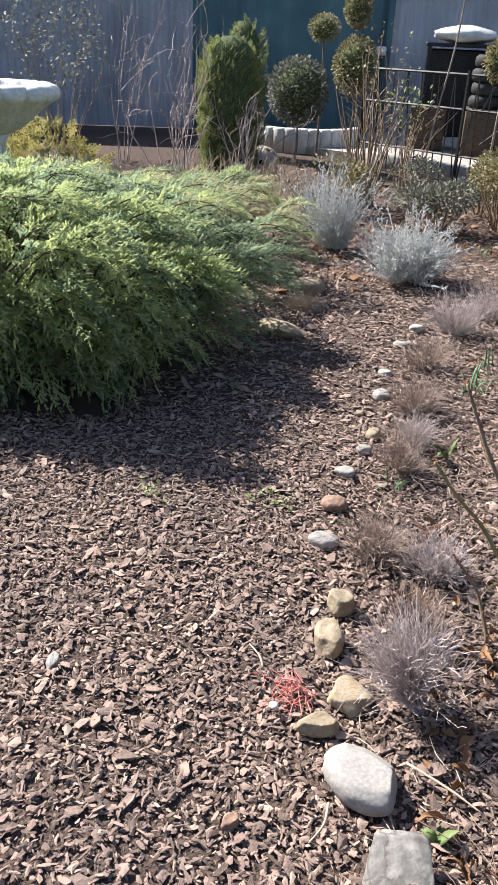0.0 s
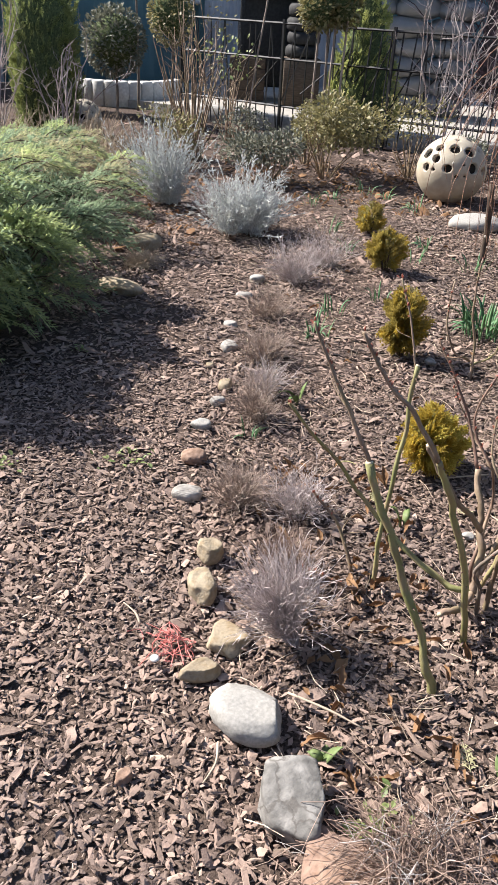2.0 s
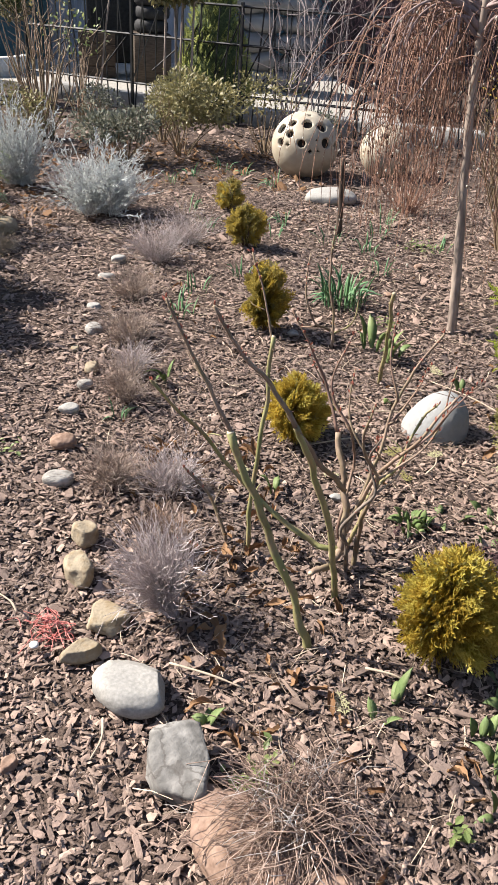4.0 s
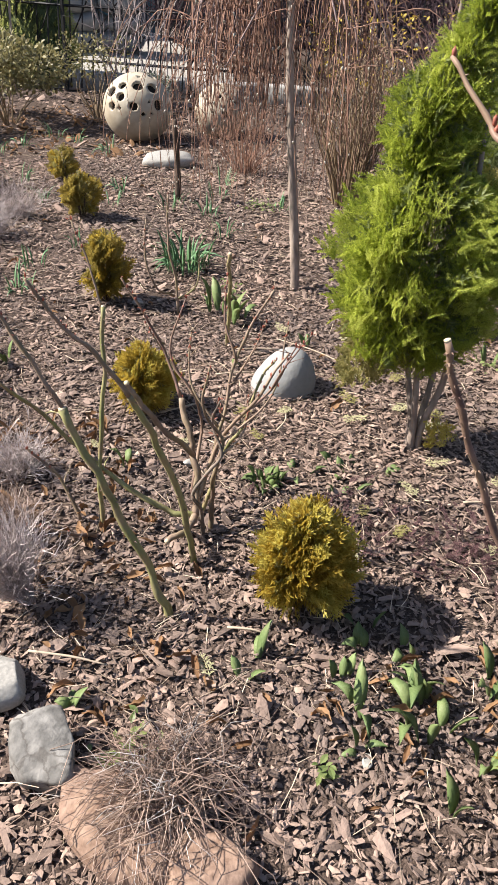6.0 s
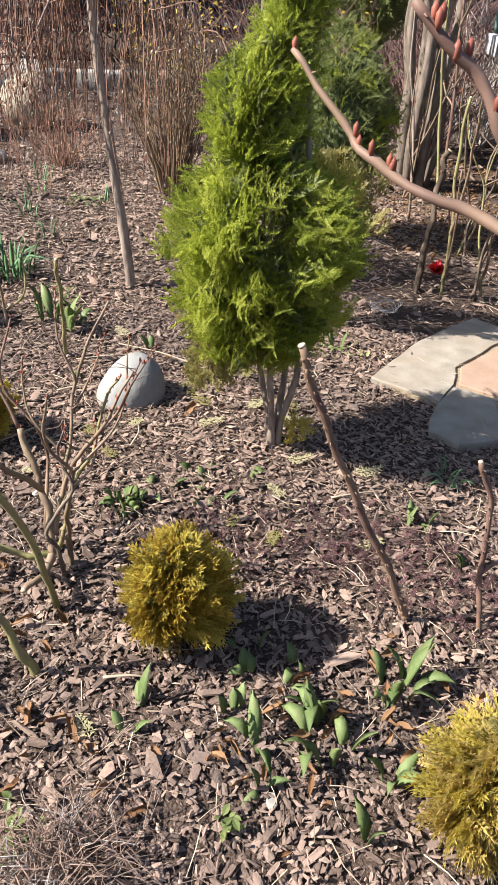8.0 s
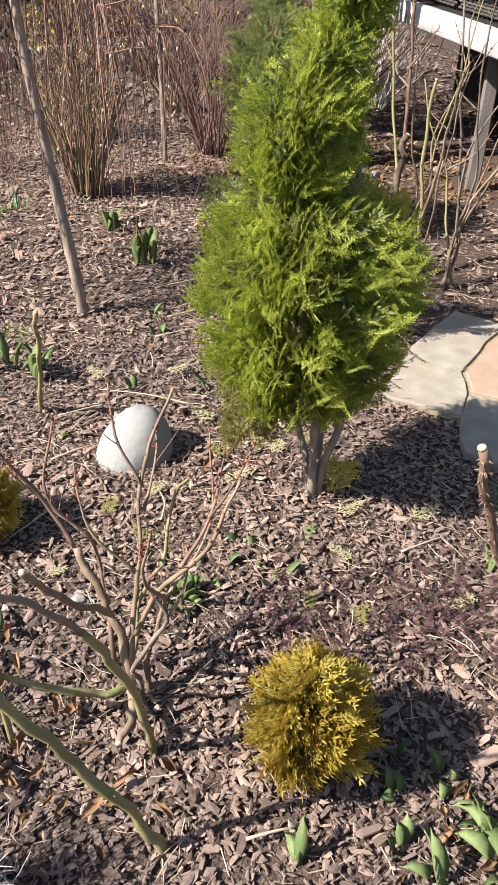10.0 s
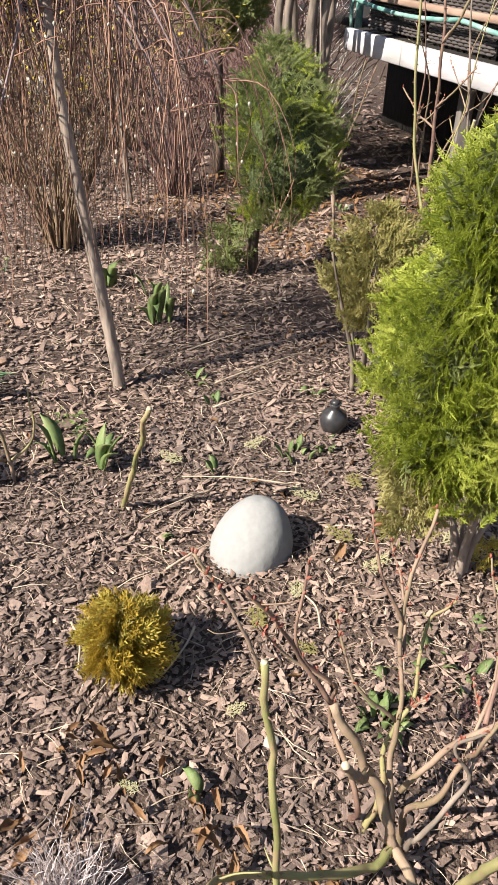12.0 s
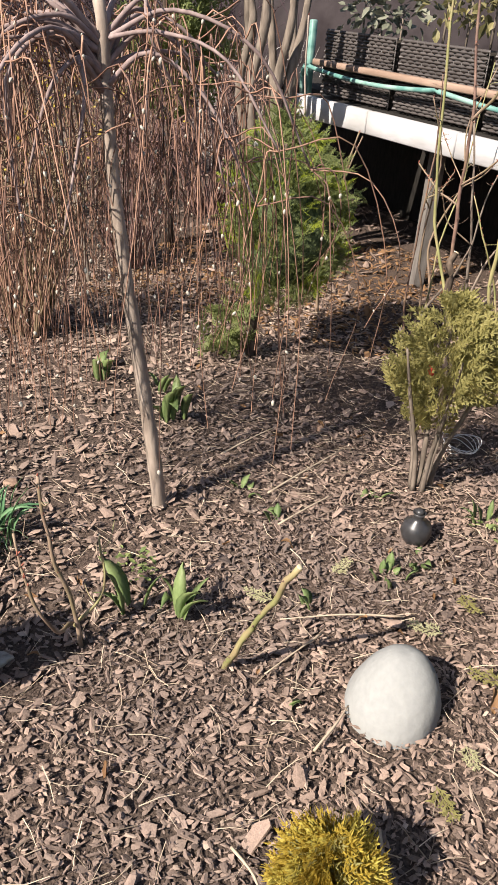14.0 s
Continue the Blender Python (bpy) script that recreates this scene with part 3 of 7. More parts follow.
wall_n = thing("wall_north", "boundary wall of grey and dark green metal sheets", "wall", kind="structure")
sheet("grey_sheet", M_SHEET, (-12.0, 11.9), (-3.15, 14.28), 3.4, parent=wall_n)
sheet("green_sheet", M_TEALSHEET, (-3.15, 14.44), (0.0, 14.84), 3.4, pitch=0.3, depth=0.02, parent=wall_n)
sheet("grey_sheet", M_SHEET, (0.0, 14.78), (2.65, 14.95), 3.4, parent=wall_n)
sheet("green_sheet", M_TEALSHEET, (2.65, 15.0), (4.8, 15.0), 3.4, pitch=0.12, depth=0.02, parent=wall_n)
g = Geo()
box(g, (-8.2, 13.0, 1.62), (9.2, 0.03, 0.06), 0.006, 15.0)
part("sheet_rail", g, M_SHEET, wall_n)
for post_x, post_y in ((-3.15, 14.3), (0.0, 14.76), (2.65, 14.92)):
    g = Geo()
    box(g, (post_x, post_y, 1.7), (0.10, 0.10, 3.4), 0.01)
    part("wall_post", g, M_TEALSHEET, wall_n)
g = Geo()
box(g, (-0.1, 14.68, 1.32), (0.16, 0.06, 0.14), 0.02)
part("lock_box", g, M_FASCIA, wall_n, "small pale lock box")

back = Geo()
box(back, (15.5, 7, 1.6), (0.3, 24, 3.2), 0.02)
box(back, (9.8, 17.2, 1.6), (11.2, 0.3, 3.2), 0.02)
tagged(part("wall_east", back, M_BACK), "dark boundary fence behind the garden", "wall", kind="structure")
back = Geo()
box(back, (1, -9, 1.5), (30, 0.3, 3.0), 0.02)
box(back, (-12.5, 2, 1.5), (0.3, 20, 3.0), 0.02)
tagged(part("wall_south", back, M_BACK), "plain dark boundary fence", "wall", kind="structure")

# pale patio behind the iron fence, with its kerb
FENCE = [np.array(p) for p in ((-0.15, 10.95), (1.05, 10.05), (2.15, 9.2), (3.3, 8.55), (4.7, 7.85), (6.4, 7.2))]
patio = Geo()
slab_pts = [(-1.7, 12.2), (-0.6, 11.7)] + [tuple(p + [0.15, 0.38]) for p in FENCE[:4]] + [(3.9, 8.7), (4.4, 10.2), (4.6, 15.0), (-1.9, 14.4)]
n = len(slab_pts)
patio.add([(x, y, 0.09) for x, y in slab_pts] + [(x, y, -0.05) for x, y in slab_pts],
          [tuple(range(n - 1, -1, -1))] + [(i, (i + 1) % n, n + (i + 1) % n, n + i) for i in range(n)])
tagged(part("patio", patio, M_PAVING, smooth=False), "pale gravelled patio behind the garden fence", "patio", kind="structure")
kerb = thing("kerb", "low grey concrete kerb along the iron fence", "kerb", kind="structure")
for i in range(len(FENCE) - 1):
    a, b = FENCE[i], FENCE[i + 1]
    d = b - a
    for k in range(2):
        c = a + d * (k + 0.5) / 2 + [0.1, 0.2]
        g = Geo()
        box(g, (c[0], c[1], 0.07), (np.linalg.norm(d) / 2 - 0.008, 0.2, 0.2), 0.015, math.degrees(math.atan2(d[1], d[0])))
        part("kerb_stone", g, M_KERB, kerb)
g = Geo()
for k in range(14):
    a = radians(200 + k * 11)
    box(g, (-1.1 + 0.85 * math.cos(a), 12.75 + 0.85 * math.sin(a), 0.15), (0.165, 0.14, 0.34), 0.02, math.degrees(a) + 90)
tagged(part("bed_edging", g, M_WHITE), "curved white edging stones of a round bed", "edging", kind="structure")


# ---- iron fence ----
def make_fence():
    fence = thing("iron_fence", "low black wrought iron fence with crossing bars", "fence")
    top, mid, low = 1.16, 0.80, 0.30
    r2 = np.random.default_rng(3)
    for i in range(len(FENCE) - 1):
        a, b = FENCE[i], FENCE[i + 1]
        at = lambda t, z: (a[0] + (b[0] - a[0]) * t, a[1] + (b[1] - a[1]) * t, z)
        for z in (top, mid, low):
            g = Geo()
            tube(g, [at(0, z), at(1, z)], 0.013, 0.013, 4)
            part("rail", g, M_IRON, fence, smooth=False)
        g = Geo()
        tube(g, [at(0, 0.0), at(0, top + 0.04)], 0.02, 0.02, 4)
        part("post", g, M_IRON, fence, smooth=False)
        count = 11
        for k in range(count):
            t = (k + 0.5) / count
            s = r2.uniform(-0.07, 0.07)
            g = Geo()
            tube(g, [at(t - s * 0.3, 0.03), at(t + s, top)], 0.008, 0.008, 4)
            part("bar", g, M_IRON, fence, smooth=False)
            if k % 2:
                g = Geo()
                tube(g, [at(max(t - 0.12, 0), r2.uniform(0.3, 0.5)), at(min(t + 0.12, 1), r2.uniform(0.7, 1.1))], 0.008, 0.008, 4)
                part("bar", g, M_IRON, fence, smooth=False)


make_fence()


# ---- large planting ----
def juniper_height(x, y):
    """Height of the spreading juniper over the plan, zero outside its outline."""
    edge_r = np.interp(y, [2.65, 2.95, 3.3, 3.7, 4.2, 5.0, 6.0, 6.8, 7.4], [-0.85, -0.62, -0.42, -0.28, -0.24, -0.26, -0.36, -0.50, -0.8])
    wav = 0.10 * np.sin(5 * y + 1) + 0.06 * np.sin(11 * y)
    d_r = edge_r + wav - x
    front = 2.73 + 0.10 * np.sin(4 * x) + 0.07 * np.sin(9 * x + 2) - 0.12 * np.clip((-1.25 - x) / 0.3, 0, 1)
    d = np.minimum(np.minimum(d_r, y - front), np.minimum(6.95 - y, x + 3.6))
    lump = np.interp(y, [2.6, 3.05, 3.5, 4.2, 5.2, 7.0], [0.66, 0.70, 0.68, 0.59, 0.44, 0.30]) + 0.05 * np.sin(2.6 * x + 1.5 * y) + 0.04 * np.sin(4.4 * y - 2 * x) + 0.06 * np.sin(9.5 * x + 3 * y) * np.sin(8.0 * y - 2 * x)
    return np.where(d > 0, lump * np.clip(0.46 + d / 0.5, 0, 1) ** 0.65, 0.0)


def make_juniper():
    bush = thing("juniper_bush", "wide spreading blue-green juniper with feathery drooping sprays", "juniper")
    wood = Geo()
    for k in range(26):
        c = np.array([(-1.6, 4.0), (-1.3, 5.2), (-1.9, 3.6), (-1.2, 6.3)][k % 4])
        a = rng.uniform(0, 2 * math.pi)
        ln = rng.uniform(0.6, 1.3)
        end = c + ln * np.array([math.cos(a), math.sin(a)])
        h = float(juniper_height(end[0], end[1]))
        if h > 0.1:
            tube(wood, smooth_line([(c[0], c[1], 0.0), ((c[0] * 2 + end[0]) / 3, (c[1] * 2 + end[1]) / 3, 0.2), (end[0], end[1], h * 0.7)], 4), 0.025, 0.006, 5)
    tagged(part("branch_mass", wood, M_BARK_D, bush), kind="stuff")
    # solid core whose dark colour stands for the shade between the sprays
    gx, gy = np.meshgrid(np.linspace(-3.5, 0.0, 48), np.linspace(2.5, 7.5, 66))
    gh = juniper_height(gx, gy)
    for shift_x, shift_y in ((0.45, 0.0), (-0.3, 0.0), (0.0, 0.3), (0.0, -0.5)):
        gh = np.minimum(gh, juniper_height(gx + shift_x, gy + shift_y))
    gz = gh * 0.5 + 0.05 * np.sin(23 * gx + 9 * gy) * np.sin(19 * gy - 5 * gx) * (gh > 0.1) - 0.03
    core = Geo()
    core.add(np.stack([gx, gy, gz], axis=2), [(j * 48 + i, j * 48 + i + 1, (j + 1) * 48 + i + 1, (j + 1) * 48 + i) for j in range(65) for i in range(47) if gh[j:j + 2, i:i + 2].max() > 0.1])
    part("inner_mass", core, M_CORE, bush, "solid core coloured as the shade inside the foliage")
    # long arching sprays in tiers, each feathered with plumes to both sides
    n = 760
    x, y = rng.uniform(-3.3, 0.1, n), rng.uniform(2.45, 7.5, n)
    y = np.where(rng.uniform(size=n) < 0.45, 2.45 + (y - 2.45) * 0.36, y)
    h = juniper_height(x, y)
    keep = h > 0.12
    x, y, h = x[keep], y[keep], h[keep]
    tier = rng.choice([0.4, 0.62, 0.82, 1.0], len(x), p=[0.14, 0.2, 0.26, 0.4])
    # low sprays along the front and the path
    m = 230
    sx = rng.uniform(-2.1, -0.16, m)
    sy = np.where(sx < -0.85, 2.82, np.interp(sx, [-0.85, -0.62, -0.42, -0.28, -0.16], [2.82, 3.03, 3.35, 3.75, 5.4])) + rng.uniform(-0.02, 0.2, m)
    x, y, h, tier = np.concatenate([x, sx]), np.concatenate([y, sy]), np.concatenate([h, np.full(m, 0.5)]), np.concatenate([tier, rng.uniform(0.08, 0.78, m)])
    n = len(x)
    at, ways, sizes, kinds = [], [], [], []
    twigs = Geo()
    for k in range(n):
        out = np.array([x[k] + 1.75, (y[k] - np.clip(y[k], 3.9, 6.2)) * 1.3, 0.0])
        out = out / (np.linalg.norm(out) + 1e-6) + [0.45, -0.22, 0] + rng.normal(size=3) * [0.5, 0.5, 0]
        out /= np.linalg.norm(out)
        side = np.array([-out[1], out[0], 0.0])
        ln = rng.uniform(0.34, 0.66)
        top = 0.06 + h[k] * tier[k]
        rise, sag = rng.uniform(0.12, 0.34) * ln, rng.uniform(0.1, 0.36) * ln * (1.35 - 0.5 * tier[k])
        tip = np.array([x[k], y[k], top])
        spine = [tip - out * ln * (1 - t) + [0, 0, rise * (math.sin(2.4 * t) - math.sin(2.4)) - sag * (t ** 3 - 1) - (rise * 0.9 + sag) * (1 - t) * 1.1] for t in np.linspace(0, 1, 7)]
        tube(twigs, spine, 0.006, 0.002, 3, cap=False)
        count = int(9 + 9 * ln)
        # more bright plumes in front, making up for light missing there
        bright = rng.uniform() < (0.8 if y[k] < 3.9 else 0.24) * (tier[k] > (0.1 if y[k] < 3.9 else 0.45))
        straw = (not bright) and y[k] > 4.2 and tier[k] > 0.7 and rng.uniform() < 0.42
        for i in range(count):
            t = 0.2 + 0.8 * i / (count - 1)
            j = min(int(t * 6), 5)
            p = spine[j] + (spine[j + 1] - spine[j]) * (t * 6 - j)
            d = (spine[j + 1] - spine[j]) / np.linalg.norm(spine[j + 1] - spine[j])
            w = d + side * (1 if i % 2 else -1) * (0.95 - 0.75 * t) * rng.uniform(0.6, 1.2) + rng.normal(size=3) * 0.12 + [0, 0, 0.12]
            at.append(p)
            ways.append(w)
            sizes.append(rng.uniform(0.13, 0.24) * (1.1 - 0.3 * t) * (0.8 + 0.5 * ln))
            kinds.append(2 if straw and t > 0.45 else 1 if bright and (t > 0.4 or rng.uniform() < 0.25) else 0)
    tagged(part("spray_stem_mass", twigs, M_BARK_D, bush), kind="stuff")
    at, ways, sizes, kinds = np.array(at), np.array(ways), np.array(sizes), np.array(kinds)
    at[:, 2] = np.maximum(at[:, 2], 0.05)
    base = frames_along(at, ways, sizes, twist=rng.uniform(-0.5, 0.5, len(at)))
    pick = rng.integers(0, 5, len(at))
    part("foliage", scatter_mesh("foliage", PLUMES, pick[kinds == 0], base[kinds == 0], M_JUNIPER), M_JUNIPER, bush)
    part("young_foliage", scatter_mesh("young_foliage", PLUMES, pick[kinds == 1], base[kinds == 1], M_JUN_TIP), M_JUN_TIP, bush, "yellow-green young shoots, denser in front to look sunlit")
    part("dry_foliage", scatter_mesh("dry_foliage", PLUMES, pick[kinds == 2], base[kinds == 2], M_JUN_DRY), M_JUN_DRY, bush, "straw-coloured dry tips")


make_juniper()


def make_round_juniper(x, y, r, h):
    bush = thing("low_conifer", "low rounded conifer with brownish tips behind the juniper", "conifer", at=(x, y, 0))
    crown_of_fronds("crown", [(0.0, r * 0.8, 0, 0), (h * 0.5, r, 0, 0), (h * 0.8, r * 0.7, 0, 0), (h, r * 0.15, 0, 0)], 380, 0.16, M_THUJA_O, bush, hang=0.6, templates=FRONDS_FINE)
    g = Geo()
    tube(g, [(0, 0, -0.02), (0, 0, h * 0.6)], 0.03, 0.01)
    part("trunk", g, M_BARK_D, bush)


make_round_juniper(-2.75, 7.2, 0.5, 0.72)


def make_thuja(x, y):
    tree = thing("thuja_tree", "bushy green thuja on three bare stems with a pinched waist", "thuja", at=(x, y, 0))
    for a, lean in ((0.4, 0.05), (2.0, 0.075), (3.6, 0.06), (5.2, 0.07)):
        g = Geo()
        tube(g, smooth_line([(0.017 * math.cos(a), 0.017 * math.sin(a), -0.03), (0.022 * math.cos(a), 0.022 * math.sin(a), 0.10),
                             (lean * math.cos(a), lean * math.sin(a), 0.35), (0.6 * lean * math.cos(a), 0.6 * lean * math.sin(a), 0.9), (0.03, 0.03, 1.35)], 4), 0.0145, 0.005, 7, 0.08)
        part("trunk", g, M_BARK_W, tree)
    rings = [(0.34, 0.12, -0.07, 0.03), (0.40, 0.20, -0.075, 0.03), (0.48, 0.245, -0.065, 0.03), (0.62, 0.27, -0.065, 0.03), (0.78, 0.265, -0.055, 0.02), (0.87, 0.20, -0.06, 0.03), (0.92, 0.115, -0.075, 0.045),
             (0.99, 0.135, -0.09, 0.06), (1.07, 0.135, -0.09, 0.06), (1.15, 0.10, -0.06, 0.04), (1.25, 0.07, -0.02, 0.01), (1.38, 0.05, 0.02, -0.02), (1.62, 0.02, 0.04, -0.03)]
    crown_of_fronds("crown", rings, 6200, 0.086, M_THUJA, tree, hang=0.66, inner=0.2, rough=0.02, clumps=300, tuft=0.03, face=0.45, templates=STRANDS, swell=0.10)
    # sunlight put into the colour: brighter sprays laid over the crown
    crown_of_fronds("young_foliage", [(z, r * 1.02, a, b) for z, r, a, b in rings[2:]], 1700, 0.08, M_GREEN_LIT, tree, hang=0.85, inner=0.0, rough=0.02, clumps=95, tuft=0.022, face=0.45, swell=0.09, templates=STRANDS, label="yellow-green sprays with sunlight in their colour")
    # darker sprays inside, with shade put into their colour
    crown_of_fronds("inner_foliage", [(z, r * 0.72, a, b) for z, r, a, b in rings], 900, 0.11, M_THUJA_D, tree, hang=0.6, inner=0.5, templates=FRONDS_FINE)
    crown_of_fronds("hem_foliage", [(0.22, 0.05, -0.19, 0.12), (0.30, 0.08, -0.17, 0.10), (0.44, 0.10, -0.15, 0.09)], 170, 0.08, M_THUJA_O, tree, hang=0.95, inner=0.2, templates=FRONDS_FINE, label="thin grey-green lower sprays")
    # yellow patch on one shoulder, sun put into its colour
    crown_of_fronds("gold_foliage", [(0.78, 0.05, 0.10, -0.08), (0.84, 0.055, 0.09, -0.07), (0.92, 0.04, 0.07, -0.06)], 40, 0.08, M_GOLD_TIP, tree, hang=0.3, inner=0.0, templates=FRONDS_FINE, label="yellow sprays on one shoulder, coloured as if sunlit")
    crown_of_fronds("foot_foliage", [(0.02, 0.03, 0.05, -0.05), (0.07, 0.05, 0.055, -0.055), (0.12, 0.02, 0.05, -0.05)], 34, 0.06, M_GOLD_TIP, tree, hang=0.5, inner=0.2, templates=FRONDS_FINE, label="yellow sprig at the foot of the stems")


make_thuja(1.92, 1.90)


def make_dark_thuja(x, y):
    tree = thing("thuja_tree", "dense dark round-headed thuja on one bare stem", "thuja", at=(x, y, 0))
    g = Geo()
    tube(g, smooth_line([(0, 0, -0.03), (0.01, 0, 0.2), (0.03, -0.03, 0.5), (0.06, -0.08, 0.95)], 4), 0.036, 0.008, 8, 0.06)
    part("trunk", g, M_BARK_D, tree)
    rings = [(0.26, 0.10, 0.05, -0.09), (0.34, 0.19, 0.06, -0.10), (0.46, 0.25, 0.075, -0.115), (0.62, 0.275, 0.075, -0.115), (0.78, 0.27, 0.07, -0.11), (0.90, 0.22, 0.06, -0.09), (1.0, 0.14, 0.05, -0.07), (1.07, 0.04, 0.05, -0.06)]
    # dark body filling the crown, its colour doing the work of shade
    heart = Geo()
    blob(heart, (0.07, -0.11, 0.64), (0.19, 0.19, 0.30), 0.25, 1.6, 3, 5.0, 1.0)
    part("inner_mass", heart, M_CORE, tree, "solid core coloured as the shade inside the foliage")
    crown_of_fronds("crown", rings, 1900, 0.115, M_THUJA_D, tree, hang=0.65, inner=0.25, rough=0.05, clumps=90, tuft=0.05, templates=STRANDS, swell=0.12)
    crown_of_fronds("young_foliage", [(z, r * 1.04, a, b) for z, r, a, b in rings[1:]], 480, 0.10, M_THUJA, tree, hang=0.75, inner=0.0, rough=0.06, clumps=46, tuft=0.026, templates=STRANDS, label="bright drooping spray tips")
    crown_of_fronds("low_foliage", [(0.03, 0.07, -0.08, 0.09), (0.12, 0.12, -0.09, 0.10), (0.26, 0.08, -0.06, 0.07)], 105, 0.10, M_THUJA_D, tree, hang=0.6, inner=0.3, templates=FRONDS_FINE, label="low sprays beside the stem")


make_dark_thuja(3.40, 3.59)


def make_tall_conifer(x, y):
    tree = thing("conifer_tree", "taller olive-green conifer with a bare lower stem", "conifer", at=(x, y, 0))
    g = Geo()
    tube(g, smooth_line([(0, 0, -0.03), (0.02, 0.01, 0.5), (0.0, 0.03, 1.2), (0.02, 0.02, 2.1)], 4), 0.04, 0.01, 8, 0.06)
    part("trunk", g, M_BARK_D, tree)
    rings = [(0.82, 0.10, 0, 0), (0.95, 0.28, 0, 0), (1.15, 0.34, 0, 0), (1.5, 0.30, 0, 0), (1.9, 0.20, 0, 0), (2.25, 0.05, 0, 0)]
    crown_of_fronds("crown", rings, 760, 0.16, M_THUJA_D, tree, hang=0.6, inner=0.3, rough=0.08, clumps=60, tuft=0.07, templates=FRONDS_FINE)
    crown_of_fronds("young_foliage", rings, 200, 0.13, M_THUJA_O, tree, hang=0.65, inner=0.0, rough=0.08, clumps=30, tuft=0.04, templates=FRONDS_FINE, label="yellowish spray tips")


make_tall_conifer(4.78, 4.80)


def make_small_bush(x, y):
    bush = thing("olive_thuja_bush", "small olive thuja bush with bare forked stems", "thuja", at=(x, y, 0))
    for k in range(6):
        a = k * 1.1 + 0.3
        g = Geo()
        tube(g, smooth_line([(0.03 * math.cos(a), 0.03 * math.sin(a), -0.02), (0.05 * math.cos(a), 0.05 * math.sin(a), 0.15), (0.12 * math.cos(a), 0.12 * math.sin(a), 0.38), (0.17 * math.cos(a), 0.17 * math.sin(a), 0.56)], 4), 0.012, 0.004, 5, 0.05)
        part("stem", g, M_BARK, bush)
    crown_of_fronds("crown", [(0.28, 0.08, 0, 0), (0.36, 0.16, 0, 0), (0.46, 0.20, 0, 0), (0.56, 0.19, 0, 0), (0.65, 0.12, 0, 0), (0.70, 0.04, 0, 0)], 520, 0.095, M_THUJA_O, bush, hang=0.5, inner=0.4, rough=0.14, clumps=30, tuft=0.05, templates=FRONDS_FINE)


make_small_bush(2.68, 2.60)


# ---- golden globe thujas ----
def make_globe(x, y, r, h, mat, word, count=900, size=0.075, tip=M_GOLD_TIP):
    bush = thing("globe_thuja", word + " dwarf globe thuja in the bark mulch", "thuja", "row of globe thujas", at=(x, y, 0))
    g = Geo()
    for k in range(5):
        a = k * 1.26
        tube(g, [(0.01 * math.cos(a), 0.01 * math.sin(a), -0.02), (r * 0.35 * math.cos(a), r * 0.35 * math.sin(a), h * 0.6)], 0.007, 0.003, 4)
    tagged(part("stems", g, M_BARK_D, bush), kind="stuff")
    r, h = r * 0.80, h * 0.93
    rings = [(h * 0.10, r * 0.55, 0, 0), (h * 0.22, r * 0.88, 0, 0), (h * 0.48, r, 0, 0), (h * 0.75, r * 0.82, 0, 0), (h * 0.92, r * 0.45, 0, 0), (h, r * 0.08, 0, 0)]
    crown_of_fronds("crown", rings, count, size, mat, bush, hang=0.26, inner=0.25, rough=0.04, templates=FRONDS_FINE, clumps=max(40, count // 9), tuft=r * 0.14, face=0.5, swell=0.12, radial=True)
    crown_of_fronds("young_foliage", [(z, q * 1.03, 0, 0) for z, q, _, _ in rings], int(count * 0.42), size * 1.0, tip, bush, hang=0.2, inner=0.0, rough=0.05, templates=FRONDS_FINE, clumps=max(22, count // 22), tuft=r * 0.12, face=0.5, swell=0.12, radial=True, label="pale yellow shoot tips")
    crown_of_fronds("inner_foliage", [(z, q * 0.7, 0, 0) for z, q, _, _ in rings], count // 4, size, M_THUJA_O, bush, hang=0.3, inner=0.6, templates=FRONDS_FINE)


make_globe(1.44, 5.62, 0.125, 0.22, M_BRONZE, "small bronze-green", 260, 0.06, M_GOLD)
make_globe(1.38, 4.72, 0.140, 0.27, M_BRONZE, "bronze-green", 300, 0.07, M_GOLD)
make_globe(1.23, 3.45, 0.125, 0.33, M_BRONZE, "upright bronze-green", 420, 0.075, M_GOLD)
make_globe(1.12, 2.42, 0.130, 0.25, M_GOLD, "golden bronze", 760, 0.062)
make_globe(1.23, 1.33, 0.150, 0.33, M_GOLD, "golden yellow", 1100, 0.064)
make_globe(1.45, 0.60, 0.150, 0.36, M_GOLD_STRAW, "straw-gold", 1100, 0.064)


